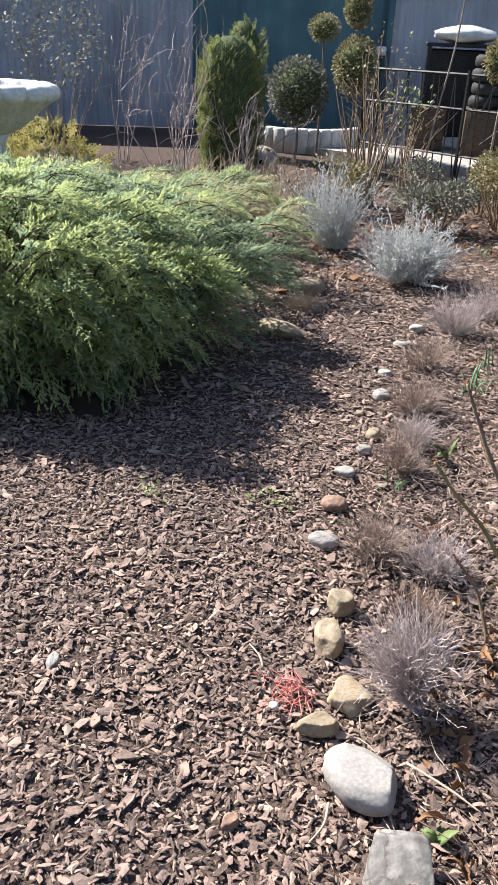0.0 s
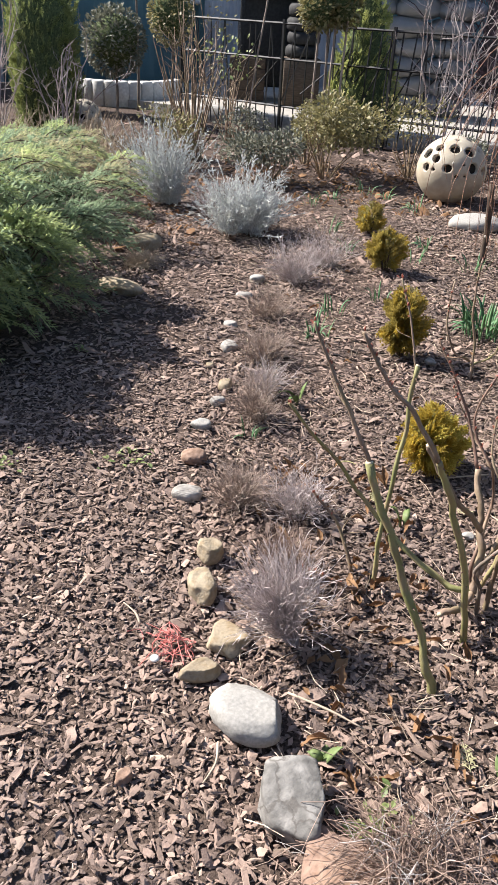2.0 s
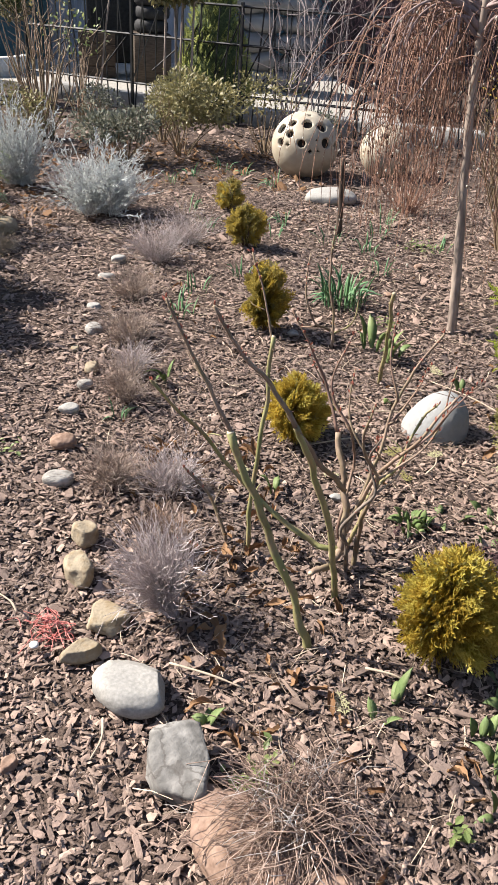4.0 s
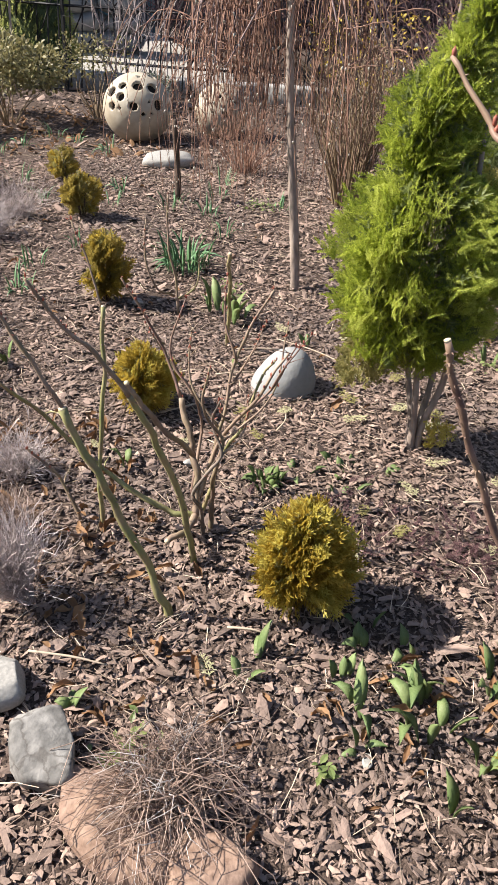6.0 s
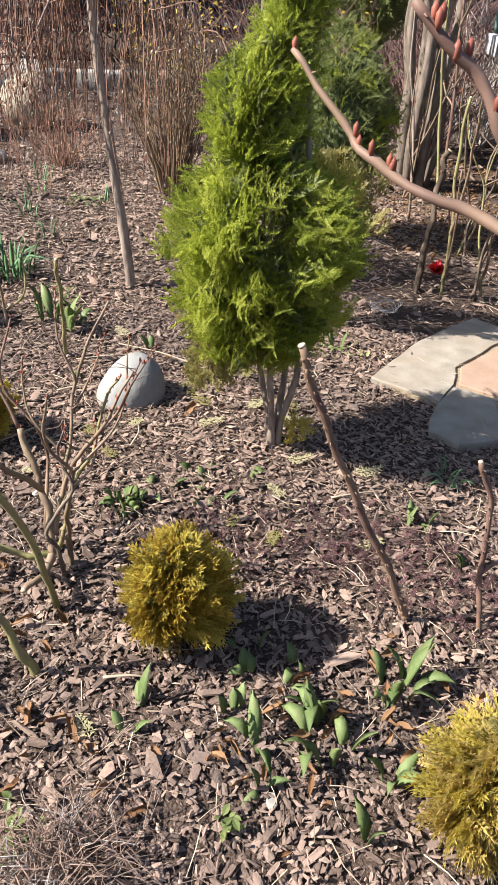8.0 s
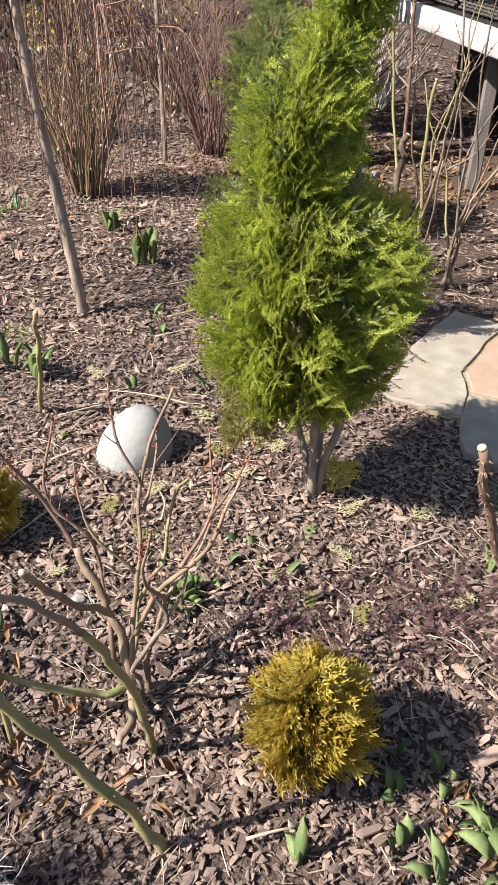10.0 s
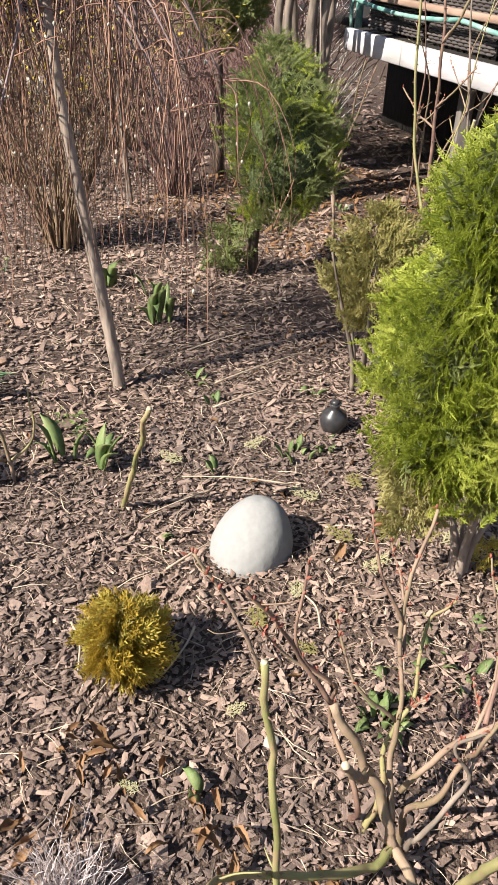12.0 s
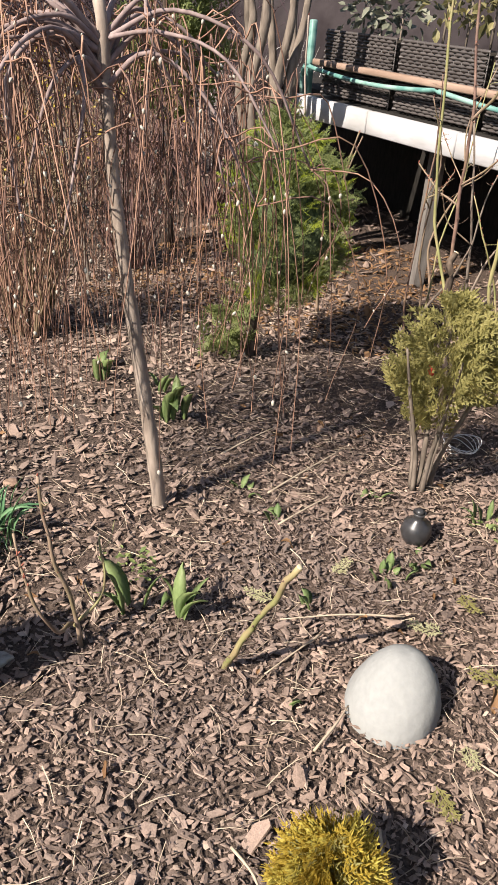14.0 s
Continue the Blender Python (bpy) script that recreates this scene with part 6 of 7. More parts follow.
make_rose("climbing_rose", "tall thorny climbing rose beside the terrace", [
    ([(3.32, 2.65, -0.03), (3.38, 2.69, 0.22), (3.47, 2.75, 0.48), (3.50, 2.76, 0.62)], 0.017, 0.014, M_BARK_D, True, 8),
    ([(3.46, 2.745, 0.42), (3.52, 2.86, 0.72), (3.50, 2.90, 1.1), (3.52, 2.94, 1.6), (3.50, 2.94, 2.0)], 0.007, 0.004, M_CANE_G, False, 40),
    ([(3.49, 2.76, 0.55), (3.50, 2.78, 0.85), (3.46, 2.78, 1.12), (3.50, 2.84, 1.5), (3.54, 2.88, 1.9)], 0.008, 0.004, M_CANE_R, False, 40),
    ([(3.46, 2.78, 1.12), (3.41, 2.69, 1.25), (3.38, 2.61, 1.5), (3.38, 2.58, 1.8)], 0.006, 0.0035, M_CANE_B, False, 24),
    ([(3.50, 2.78, 0.80), (3.55, 2.88, 0.84), (3.60, 2.98, 0.92)], 0.005, 0.0025, M_CANE_B, False, 14),
    ([(3.49, 2.78, 0.88), (3.42, 2.68, 0.97), (3.38, 2.60, 1.06)], 0.0045, 0.0025, M_CANE_B, False, 14),
    ([(3.40, 2.56, -0.03), (3.38, 2.55, 0.3), (3.37, 2.58, 0.6), (3.36, 2.57, 0.88)], 0.009, 0.007, M_CANE_G, True, 26),
    ([(3.38, 2.55, 0.3), (3.32, 2.47, 0.55), (3.26, 2.42, 0.75), (3.15, 2.32, 1.0)], 0.008, 0.0045, M_CANE_B, False, 26),
    ([(3.42, 2.58, 0.02), (3.27, 2.44, 0.32), (3.12, 2.34, 0.66)], 0.006, 0.0035, M_CANE_B, False, 26)])


make_rose("climbing_rose", "tangled thin thorny rose canes by the terrace post", crooked_canes(3.95, 2.95, 5, 0.9, 1.6, 0.3, 4))
make_rose("climbing_rose", "thin crooked thorny rose canes before the terrace", crooked_canes(3.55, 2.45, 4, 0.7, 1.5, 0.28, 9))
make_rose("climbing_rose", "thin pale bare rose shoots beside the dark thuja", [
    ([(4.10, 3.50, -0.03), (4.10, 3.52, 0.3), (4.05, 3.45, 0.6), (3.98, 3.36, 0.95)], 0.009, 0.004, M_CANE_B, False, 20),
    ([(4.10, 3.51, 0.12), (4.13, 3.6, 0.5), (4.08, 3.66, 0.9), (4.1, 3.7, 1.4)], 0.008, 0.004, M_BARK_W, False, 20),
    ([(4.10, 3.52, 0.25), (4.0, 3.5, 0.5), (3.96, 3.48, 0.85)], 0.006, 0.003, M_CANE_B, False, 12),
    ([(4.12, 3.56, 0.36), (4.2, 3.5, 0.6), (4.2, 3.4, 0.9)], 0.006, 0.003, M_CANE_B, False, 12)])
make_rose("climbing_rose", "pale bare rose stems by the stepping stones", [
    ([(4.05, 2.72, -0.03), (4.0, 2.75, 0.4), (3.95, 2.8, 0.8), (4.0, 2.9, 1.3)], 0.008, 0.004, M_BARK, False, 20),
    ([(4.05, 2.72, 0.05), (4.1, 2.6, 0.4), (4.05, 2.5, 0.8), (4.1, 2.5, 1.2)], 0.007, 0.004, M_BARK, False, 20),
    ([(4.03, 2.74, 0.2), (3.9, 2.66, 0.5), (3.8, 2.5, 0.75)], 0.007, 0.003, M_BARK_W, False, 12)])


# ---- bulbs and sprouts ----
def blade(length, width, bend, fold=0.25, twist=0.0, segs=6, taper=0.55):
    """A strap leaf standing along z, bending towards +x, with a keel."""
    verts, faces = [], []
    for i in range(segs + 1):
        t = i / segs
        a = bend * t * t
        w = width * (0.35 + 0.65 * math.sin(math.pi * min(t / taper * 0.5, 0.5))) * (1 - max(0, (t - taper) / (1 - taper)) ** 1.8)
        c = np.array([length * (t * math.sin(a * 0.6)), 0, length * t * math.cos(a * 0.6)])
        out = np.array([math.cos(a), 0, -math.sin(a)])
        tw = twist * t
        sd = np.array([out[0] * math.sin(tw), math.cos(tw), out[2] * math.sin(tw)])
        verts += [c + sd * w / 2 + out * -fold * w * 0.5, c + out * fold * w * 0.3, c - sd * w / 2 + out * -fold * w * 0.5, c + out * (fold * w * 0.3 + 0.0012)]
    for i in range(segs):
        k = i * 4
        faces += [(k, k + 1, k + 5, k + 4), (k + 1, k + 2, k + 6, k + 5), (k, k + 4, k + 7, k + 3), (k + 2, k + 3, k + 7, k + 6)]
    return Geo().add(verts, faces)


BLADES = {}
for kind_name, ln, wd, mat in (("tulip", 0.112, 0.030, M_TULIP), ("daffodil", 0.17, 0.014, M_DAFF), ("sprout", 0.055, 0.026, M_TULIP)):
    BLADES[kind_name] = [blade(ln * s, wd, b, 0.3 if kind_name != "daffodil" else 0.15, tw).mesh(kind_name + "_leaf", mat)
                         for s, b, tw in ((1.0, 0.6, 0.5), (0.85, 1.3, -0.7), (1.1, 0.35, 0.4), (0.7, 1.9, 0.8))]


def make_bulb(x, y, kind_name, count, spread, label, category, group, scale=1.0, lean=18):
    plant = thing(kind_name + "_plant", label, category, group, at=(x, y, -0.008))
    r2 = np.random.default_rng(int(abs(x * 1000 + y * 77)))
    for k in range(count):
        ob = new("leaf", BLADES[kind_name][r2.integers(0, 4)])
        ob.parent = plant
        a, q = r2.uniform(0, 360), spread * math.sqrt(r2.uniform())
        s = scale * r2.uniform(0.75, 1.2)
        ob.matrix_basis = pose(q * math.cos(radians(a)), q * math.sin(radians(a)), 0, 0, 0, a) @ pose(0, 0, 0, 0, r2.uniform(0, lean), r2.uniform(-50, 50)) @ Matrix.Scale(s, 4)


TUL, DAF = "young green tulip leaves pushing up through the mulch", "fresh green daffodil leaves standing in a tuft"
for x, y, n, sp, sc in ((1.33, 0.93, 7, 0.05, 1.0), (1.38, 1.00, 5, 0.03, 1.0), (1.57, 0.93, 10, 0.05, 0.95), (1.21, 0.99, 4, 0.03, 1.0), (1.17, 0.90, 3, 0.02, 0.75), (1.39, 0.77, 4, 0.02, 0.8),
                        (1.27, 0.71, 2, 0.01, 0.8), (1.06, 1.20, 2, 0.015, 1.0), (1.34, 0.88, 4, 0.04, 0.9), (1.70, 3.05, 4, 0.03, 1.25), (1.66, 3.16, 4, 0.04, 1.3), (1.76, 3.08, 3, 0.03, 1.2),
                        (2.71, 3.63, 6, 0.07, 1.6), (2.86, 3.78, 4, 0.05, 1.3), (0.72, 2.92, 3, 0.03, 0.9), (0.98, 2.08, 2, 0.02, 0.9), (2.55, 2.36, 5, 0.06, 0.7), (1.99, 1.35, 3, 0.03, 0.8), (2.86, 4.05, 4, 0.05, 1.5)):
    make_bulb(x, y, "tulip", n, sp, TUL, "tulip", "tulip plants", sc, 20)
make_bulb(1.36, 1.86, "sprout", 22, 0.05, "compact tuft of olive-green bulb shoots in the mulch", "bulb sprouts", "small sprouts", 0.95, 10)
make_bulb(1.71, 3.73, "daffodil", 56, 0.11, DAF, "daffodil", "daffodil tufts", 1.05, 10)
make_bulb(2.07, 4.17, "daffodil", 8, 0.05, DAF, "daffodil", "daffodil tufts", 0.8, 18)
make_bulb(2.27, 1.44, "daffodil", 12, 0.04, DAF, "daffodil", "daffodil tufts", 0.55, 14)
make_bulb(0.50, 2.62, "daffodil", 8, 0.03, DAF, "daffodil", "daffodil tufts", 0.45, 20)
make_bulb(0.86, 3.62, "daffodil", 12, 0.06, DAF, "daffodil", "daffodil tufts", 0.7, 20)
make_bulb(0.98, 3.95, "daffodil", 10, 0.06, DAF, "daffodil", "daffodil tufts", 0.7, 20)
make_bulb(1.25, 4.15, "daffodil", 8, 0.05, DAF, "daffodil", "daffodil tufts", 0.6, 20)
for x, y in ((1.94, 4.75), (2.1, 4.55), (1.6, 4.9), (1.75, 5.2), (2.3, 4.9), (1.3, 6.6), (1.1, 6.4), (1.75, 6.7), (1.9, 6.3), (2.6, 4.6), (1.2, 5.1), (1.6, 6.9), (2.45, 5.2), (1.15, 5.6)):
    make_bulb(x, y, "daffodil", 9, 0.07, "short dull green bulb sprouts among the mulch", "bulb sprouts", "far bulb sprouts", 0.7, 25)
for x, y, n, sp in ((1.62, 1.84, 5, 0.06), (1.56, 1.72, 4, 0.05), (1.47, 1.88, 4, 0.05), (1.74, 1.80, 3, 0.04), (2.25, 2.97, 4, 0.03), (2.35, 3.14, 5, 0.04),
                    (2.54, 2.73, 4, 0.03), (2.13, 2.56, 8, 0.06), (2.26, 2.50, 5, 0.05), (1.90, 2.72, 3, 0.03), (1.55, 2.66, 2, 0.02), (1.22, 1.08, 3, 0.03), (1.31, 1.15, 3, 0.03), (1.42, 1.10, 3, 0.03), (1.36, 1.22, 2, 0.03),
                    (2.02, 1.12, 3, 0.03), (2.05, 1.33, 4, 0.03), (0.62, 1.20, 3, 0.02), (1.0, 1.15, 2, 0.02), (4.65, 3.75, 6, 0.06)):
    make_bulb(x, y, "sprout", n, sp, "small green bulb sprouts in the mulch", "bulb sprouts", "small sprouts", 1.0, 40)
for x, y, r, n, h in ((2.48, 4.60, 0.12, 90, 0.05), (1.75, 3.20, 0.06, 40, 0.13), (0.08, 2.42, 0.09, 30, 0.012), (-0.32, 2.38, 0.08, 18, 0.012), (-0.23, 3.34, 0.022, 18, 0.03), (0.70, 1.05, 0.06, 60, 0.02), (1.07, 0.865, 0.018, 18, 0.03), (2.55, 2.3, 0.08, 30, 0.03)):
    plant = thing("creeping_plant", "low yellow-green creeping plant in the mulch", "ground cover", "creeping plants", at=(x, y, 0))
    p = np.stack([rng.normal(size=n) * r * 0.5, rng.normal(size=n) * r * 0.5, rng.uniform(0.3, 1, n) * h], axis=1)
    tagged(part("leaves", scatter_mesh("leaves", LEAF, np.zeros(n, int), frames_along(p, unit(n) * [1, 1, 0.4] + [0, 0, 0.3], rng.uniform(0.015, 0.03, n)), M_LEAF_G), M_LEAF_G, plant), kind="stuff")


# ---- raised terrace with wicker planters ----
def make_terrace():
    a, b = Vector((5.31, 4.18, 0.80)), Vector((3.72, 1.83, 0.80))
    u = (b - a).normalized()
    nrm = Vector((0, 0, 1)).cross(u).normalized()      # away from the garden
    if nrm.x < 0:
        nrm = -nrm
    up = nrm.cross(u) if nrm.cross(u).z > 0 else u.cross(nrm)
    m = Matrix((u, nrm, up)).transposed().to_4x4()
    m.translation = a
    length = (b - a).length
    at = lambda p: m @ Vector(p)

    def placed(name, geo, mat, parent, label="", smooth=True):
        ob = part(name, geo, mat, parent, label, smooth)
        ob.matrix_basis = m
        return ob

    deck = thing("terrace", "raised terrace with a pale painted edge beam on posts", "terrace")
    for k in range(4):
        g = Geo()
        box(g, (length * (k + 0.5) / 4, 0.02, 0.065), (length / 4 - 0.006, 0.05, 0.125), 0.006)
        placed("edge_beam", g, M_FASCIA, deck)
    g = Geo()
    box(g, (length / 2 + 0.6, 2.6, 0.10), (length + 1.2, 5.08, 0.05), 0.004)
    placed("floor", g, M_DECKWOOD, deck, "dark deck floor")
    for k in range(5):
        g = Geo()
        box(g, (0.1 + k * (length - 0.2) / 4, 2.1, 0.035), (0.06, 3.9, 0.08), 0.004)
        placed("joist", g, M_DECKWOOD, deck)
    for px, py in ((4.93, 3.16), (6.4, 2.1), (4.15, 2.0)):
        g = Geo()
        box(g, (px, py, 0.40), (0.075, 0.075, 0.86), 0.006, 38)
        part("post", g, M_POST, deck, smooth=False)
    # near-black board closing the underside, its colour standing in for deep shade
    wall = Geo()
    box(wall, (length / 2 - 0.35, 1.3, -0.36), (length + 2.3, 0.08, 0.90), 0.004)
    # slab added past the corner only to shade the board
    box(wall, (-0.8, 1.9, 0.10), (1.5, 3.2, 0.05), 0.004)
    placed("under_deck_shade", wall, M_DECKWOOD, deck)
    # woven planters along the edge
    x0, n = 0.08, 4
    w = (length - 0.1) / n
    for k in range(n):
        planter = thing("wicker_planter", "dark woven wicker planter box on the terrace edge", "planter", "wicker planters")
        h, d = 0.36, 0.30
        rows, cols = 22, 22
        strands = Geo()
        for j in range(rows):
            z = 0.14 + (j + 0.5) * h / rows
            pts = [(x0 + k * w + 0.02 + (w - 0.05) * i / cols, 0.12 + 0.008 * (1 if (i + j) % 2 else -1), z) for i in range(cols + 1)]
            tube(strands, pts, 0.0088, 0.0088, 4, cap=False)
        tagged(placed("weave", strands, M_WICKER, planter), kind="stuff")
        for i in range(0, cols + 1, 2):
            g = Geo()
            x = x0 + k * w + 0.02 + (w - 0.05) * i / cols
            tube(g, [(x, 0.122, 0.13), (x, 0.122, 0.14 + h)], 0.004, 0.004, 4)
            placed("stake", g, M_WICKER, planter)
        g = Geo()
        box(g, (x0 + (k + 0.5) * w, 0.14 + d / 2, 0.13 + h / 2), (w - 0.06, d - 0.02, h - 0.02), 0.01)
        placed("liner", g, M_HOLLOW, planter)
        c = [at((x0 + (k + t) * w, 0.27, 0.66 + 0.12 * (k % 2))) for t in (0.25, 0.5, 0.75)]
        plant = thing("potted_evergreen", "pale broad-leaved evergreen growing in the planter", "potted plant", "planter plants")
        leafy("leaves", [tuple(q) for q in c], [(0.18, 0.18, 0.22)] * 3, 300, 0.07, M_LEAF_O if k % 2 else M_LEAF_D, plant, shell=0.2)
        for q in c:
            g = Geo()
            tube(g, [tuple(q - Vector((0, 0, 0.35))), tuple(q)], 0.008, 0.005, 5)
            part("stem", g, M_BARK, plant)
    g = Geo()
    box(g, (length / 2, 0.085, 0.315), (length - 0.1, 0.05, 0.035), 0.006)
    board = placed("rail_board", g, M_RIMBOARD, deck, "brown weathered board along the planters")
    g = Geo()
    pts = [(t * length, 0.045 + 0.01 * math.sin(9 * t), 0.29 - 0.035 * abs(math.sin(t * 7.5))) for t in np.linspace(0.0, 1.0, 40)]
    pts = [(-0.03, 0.06, 0.12), (-0.03, 0.05, 0.22)] + pts
    tube(g, smooth_line(pts, 2), 0.013, 0.013, 7)
    hose = part("garden_hose", g, M_HOSE)
    hose.matrix_basis = m
    tagged(hose, "faded teal garden hose tied along the planters", "hose")
    g = Geo()
    box(g, (-0.05, 0.12, 0.27), (0.04, 0.04, 0.54), 0.006)
    placed("corner_post", g, M_HOSE, deck, "teal corner post")


make_terrace()


# ---- far things ----
def make_trunk_tree(x, y):
    tree = thing("old_tree", "old gnarled tree with several thick grey stems", "tree", at=(x, y, 0))
    for k in range(7):
        a = k * 0.9
        pts = [(0.09 * math.cos(a), 0.09 * math.sin(a), -0.05)]
        for q in range(1, 8):
            pts.append(((0.09 + 0.02 * q) * math.cos(a + 0.12 * q) + rng.normal() * 0.022, (0.09 + 0.02 * q) * math.sin(a + 0.12 * q) + rng.normal() * 0.022, 0.34 * q))
        g = Geo()
        tube(g, smooth_line(pts, 4), 0.036, 0.016, 8, 0.12)
        part("trunk", g, M_BARK, tree)


make_trunk_tree(4.72, 4.12)


def make_car(x, y):
    car = thing("parked_car", "dark parked car seen low behind the hedge", "car", at=(x, y, 0.08), turn=-12)
    g = Geo()
    side = [(-2.1, 0.35), (-2.15, 0.75), (-1.6, 0.95), (-0.9, 1.0), (-0.4, 1.42), (1.1, 1.45), (1.8, 1.02), (2.15, 0.9), (2.2, 0.4), (1.9, 0.25), (-1.8, 0.25)]
    n = len(side)
    g.add([(a, -0.85, b) for a, b in side] + [(a, 0.85, b) for a, b in side], [tuple(range(n)), tuple(range(2 * n - 1, n - 1, -1))] + [(i, n + i, n + (i + 1) % n, (i + 1) % n) for i in range(n)])
    part("body", g, M_CARPAINT, car, smooth=False)
    for wx in (-1.35, 1.35):
        prof = [(0.20, -0.1), (0.30, -0.11), (0.335, -0.07), (0.335, 0.07), (0.30, 0.11), (0.20, 0.1)]
        wheel = new("wheel")
        wheel.parent = car
        wheel.matrix_basis = pose(wx, -0.84, 0.335, 90, 0, 0)
        g = Geo()
        lathe(g, prof, 28)
        part("tyre", g, M_RUBBER, wheel)
        g = Geo()
        lathe(g, [(0.03, 0.112), (0.05, 0.116), (0.05, 0.112), (0.05, 0.10)], 16)
        for s in range(6):
            box(g, (0.115 * math.cos(s * 1.047), 0.115 * math.sin(s * 1.047), 0.105), (0.17, 0.04, 0.02), 0.004, s * 60)
        lathe(g, [(0.185, 0.095), (0.205, 0.118), (0.21, 0.1), (0.205, 0.09)], 28)
        part("rim", g, M_RIM, wheel)


make_car(8.6, 13.2)
g = Geo()
tube(g, [(8.7, 11.9, -0.02), (8.7, 11.9, 2.6)], 0.05, 0.05, 10)
tagged(part("metal_post", g, M_STONE_W), "plain pale metal post", "post")


def make_grill():
    table = thing("iron_table", "black iron table stand on the patio", "table", at=(1.08, 12.7, 0.09))
    g = Geo()
    box(g, (0, 0, 1.36), (1.0, 0.6, 0.05), 0.008)
    part("top", g, M_IRON, table, smooth=False)
    for lx in (-0.45, 0.45):
        for ly in (-0.25, 0.25):
            g = Geo()
            box(g, (lx, ly, 0.67), (0.05, 0.05, 1.34), 0.005)
            part("leg", g, M_IRON, table, smooth=False)
    g = Geo()
    box(g, (0, 0.1, 0.74), (0.9, 0.35, 1.14), 0.02)
    part("cabinet", g, M_IRON, table, "black cabinet under the table top", smooth=False)
    g = Geo()
    blob(g, (1.10, 12.6, 1.58), (0.42, 0.26, 0.115), 0.2, 1.5, 3, 2, 1.0)
    tagged(part("sack", g, M_PLASTIC), "crumpled silver sack lying on the iron table", "sack")
    for k in range(4):
        g = Geo()
        prof = [(0.10, 0.0), (0.19, 0.0), (0.225, 0.03), (0.23, 0.08), (0.225, 0.13), (0.19, 0.16), (0.10, 0.16)]
        lathe(g, prof, 24, (1.45 + 0.02 * (k % 2), 12.1, 0.70 + k * 0.165))
        tagged(part("tyre", g, M_RUBBER), "old black tyre in a stack on the patio", "tyre", "stacked tyres")
    g = Geo()
    box(g, (1.45, 12.1, 0.395), (0.5, 0.5, 0.61), 0.01)
    tagged(part("crate", g, M_BOX), "low wooden crate under the tyres", "crate")
    crate = thing("wooden_box", "weathered wooden box before the wall", "box", at=(0.72, 12.5, 0.09))
    for k in range(4):
        g = Geo()
        box(g, (0, -0.2, 0.08 + k * 0.14), (0.5, 0.02, 0.13), 0.004)
        part("board", g, M_BOX, crate, smooth=False)
    g = Geo()
    box(g, (0, 0.0, 0.29), (0.48, 0.36, 0.56), 0.01)
    part("body", g, M_BOX, crate, smooth=False)


make_grill()
for k in range(21):
    row, col = k // 3, k % 3
    g = Geo()
    blob(g, (0, 0, 0), (0.33, 0.30, 0.145), 0.14, 1.4, 3, k * 1.3, 1.0)
    ob = part("filled_sack", g, M_SACK)
    ob.location = (2.25 + col * 0.55 + 0.12 * (row % 2), 11.9 - 0.12 * col, 0.22 + row * 0.23)
    tagged(ob, "grey filled sack in a stack behind the fence", "sack", "stacked sacks")

# bare hedge at the back
n = 4300
t = rng.uniform(size=n)
p = np.stack([3.8 + 9.5 * t + rng.normal(size=n) * 0.35, 11.3 - 2.6 * t + rng.normal(size=n) * 0.5, rng.uniform(0.1, 1.5, n)], axis=1)
far = scatter_mesh("bare_hedge", [twig_unit(0.2, 3, 2, 0.012, 0.004), twig_unit(-0.25, 3, 2, 0.012, 0.004)], rng.integers(0, 2, n), frames_along(p, unit(n) * [1, 1, 0.5] + [0, 0, 0.8], rng.uniform(0.35, 0.8, n)), M_HEDGE)
tagged(part("bare_hedge", far, M_HEDGE), "bare purple-brown hedge along the patio", "hedge", kind="stuff")


# ---- small loose things ----
pot = thing("bottle_pot", "small round dark glazed pot with a narrow neck", "pot", at=(2.36, 2.54, -0.01))
g = Geo()
lathe(g, [(0.02, 0), (0.040, 0.012), (0.050, 0.045), (0.042, 0.078), (0.020, 0.092), (0.016, 0.105), (0.022, 0.118), (0.018, 0.118), (0.012, 0.105)], 28)
part("body", g, M_POT, pot)
g = Geo()
lathe(g, [(0.012, 0.104), (0.015, 0.122), (0.010, 0.128), (0.002, 0.130)], 14)
part("stopper", g, M_POT, pot)

flower = thing("fallen_flower", "bright red artificial flower lying on the ground", "flower", at=(3.58, 2.77, 0.0))
n = 60
d = unit(n) * [1, 1, 0.5] + [0, 0, 0.4]
part("petals", scatter_mesh("petals", LEAF, np.zeros(n, int), frames_along(np.tile([0, 0, 0.02], (n, 1)), d, rng.uniform(0.035, 0.06, n)), M_RED), M_RED, flower)

wire = Geo()
for k in range(5):
    a = np.linspace(0, 2 * math.pi, 20)
    r = 0.05 + 0.006 * k
    tube(wire, [(2.98 + r * math.cos(q) + 0.004 * k, 2.52 + r * math.sin(q), 0.03 + 0.012 * math.sin(q * 2 + k) + 0.005 * k) for q in a], 0.0016, 0.0016, 4, cap=False)
tagged(part("wire_coil", wire, M_WIRE), "loose coil of pale wire on the mulch", "wire")

net = Geo()
for k in range(46):
    c = np.array([0.275, 1.55, 0.012]) + rng.normal(size=3) * [0.022, 0.022, 0.006]
    tube(net, smooth_line([c, c + rng.normal(size=3) * [0.02, 0.02, 0.008], c + rng.normal(size=3) * [0.03, 0.03, 0.01]], 3), 0.0014, 0.0012, 3, cap=False)
tagged(part("net_scrap", net, M_PINK), "scrap of faded red netting beside the stones", "netting")
g = Geo()
lathe(g, [(0.004, 0), (0.011, 0.003), (0.012, 0.007), (0.005, 0.009)], 12, (0.245, 1.49, 0.005))
tagged(part("plastic_scrap", g, M_WIRE), "small white plastic cap in the mulch", "cap")

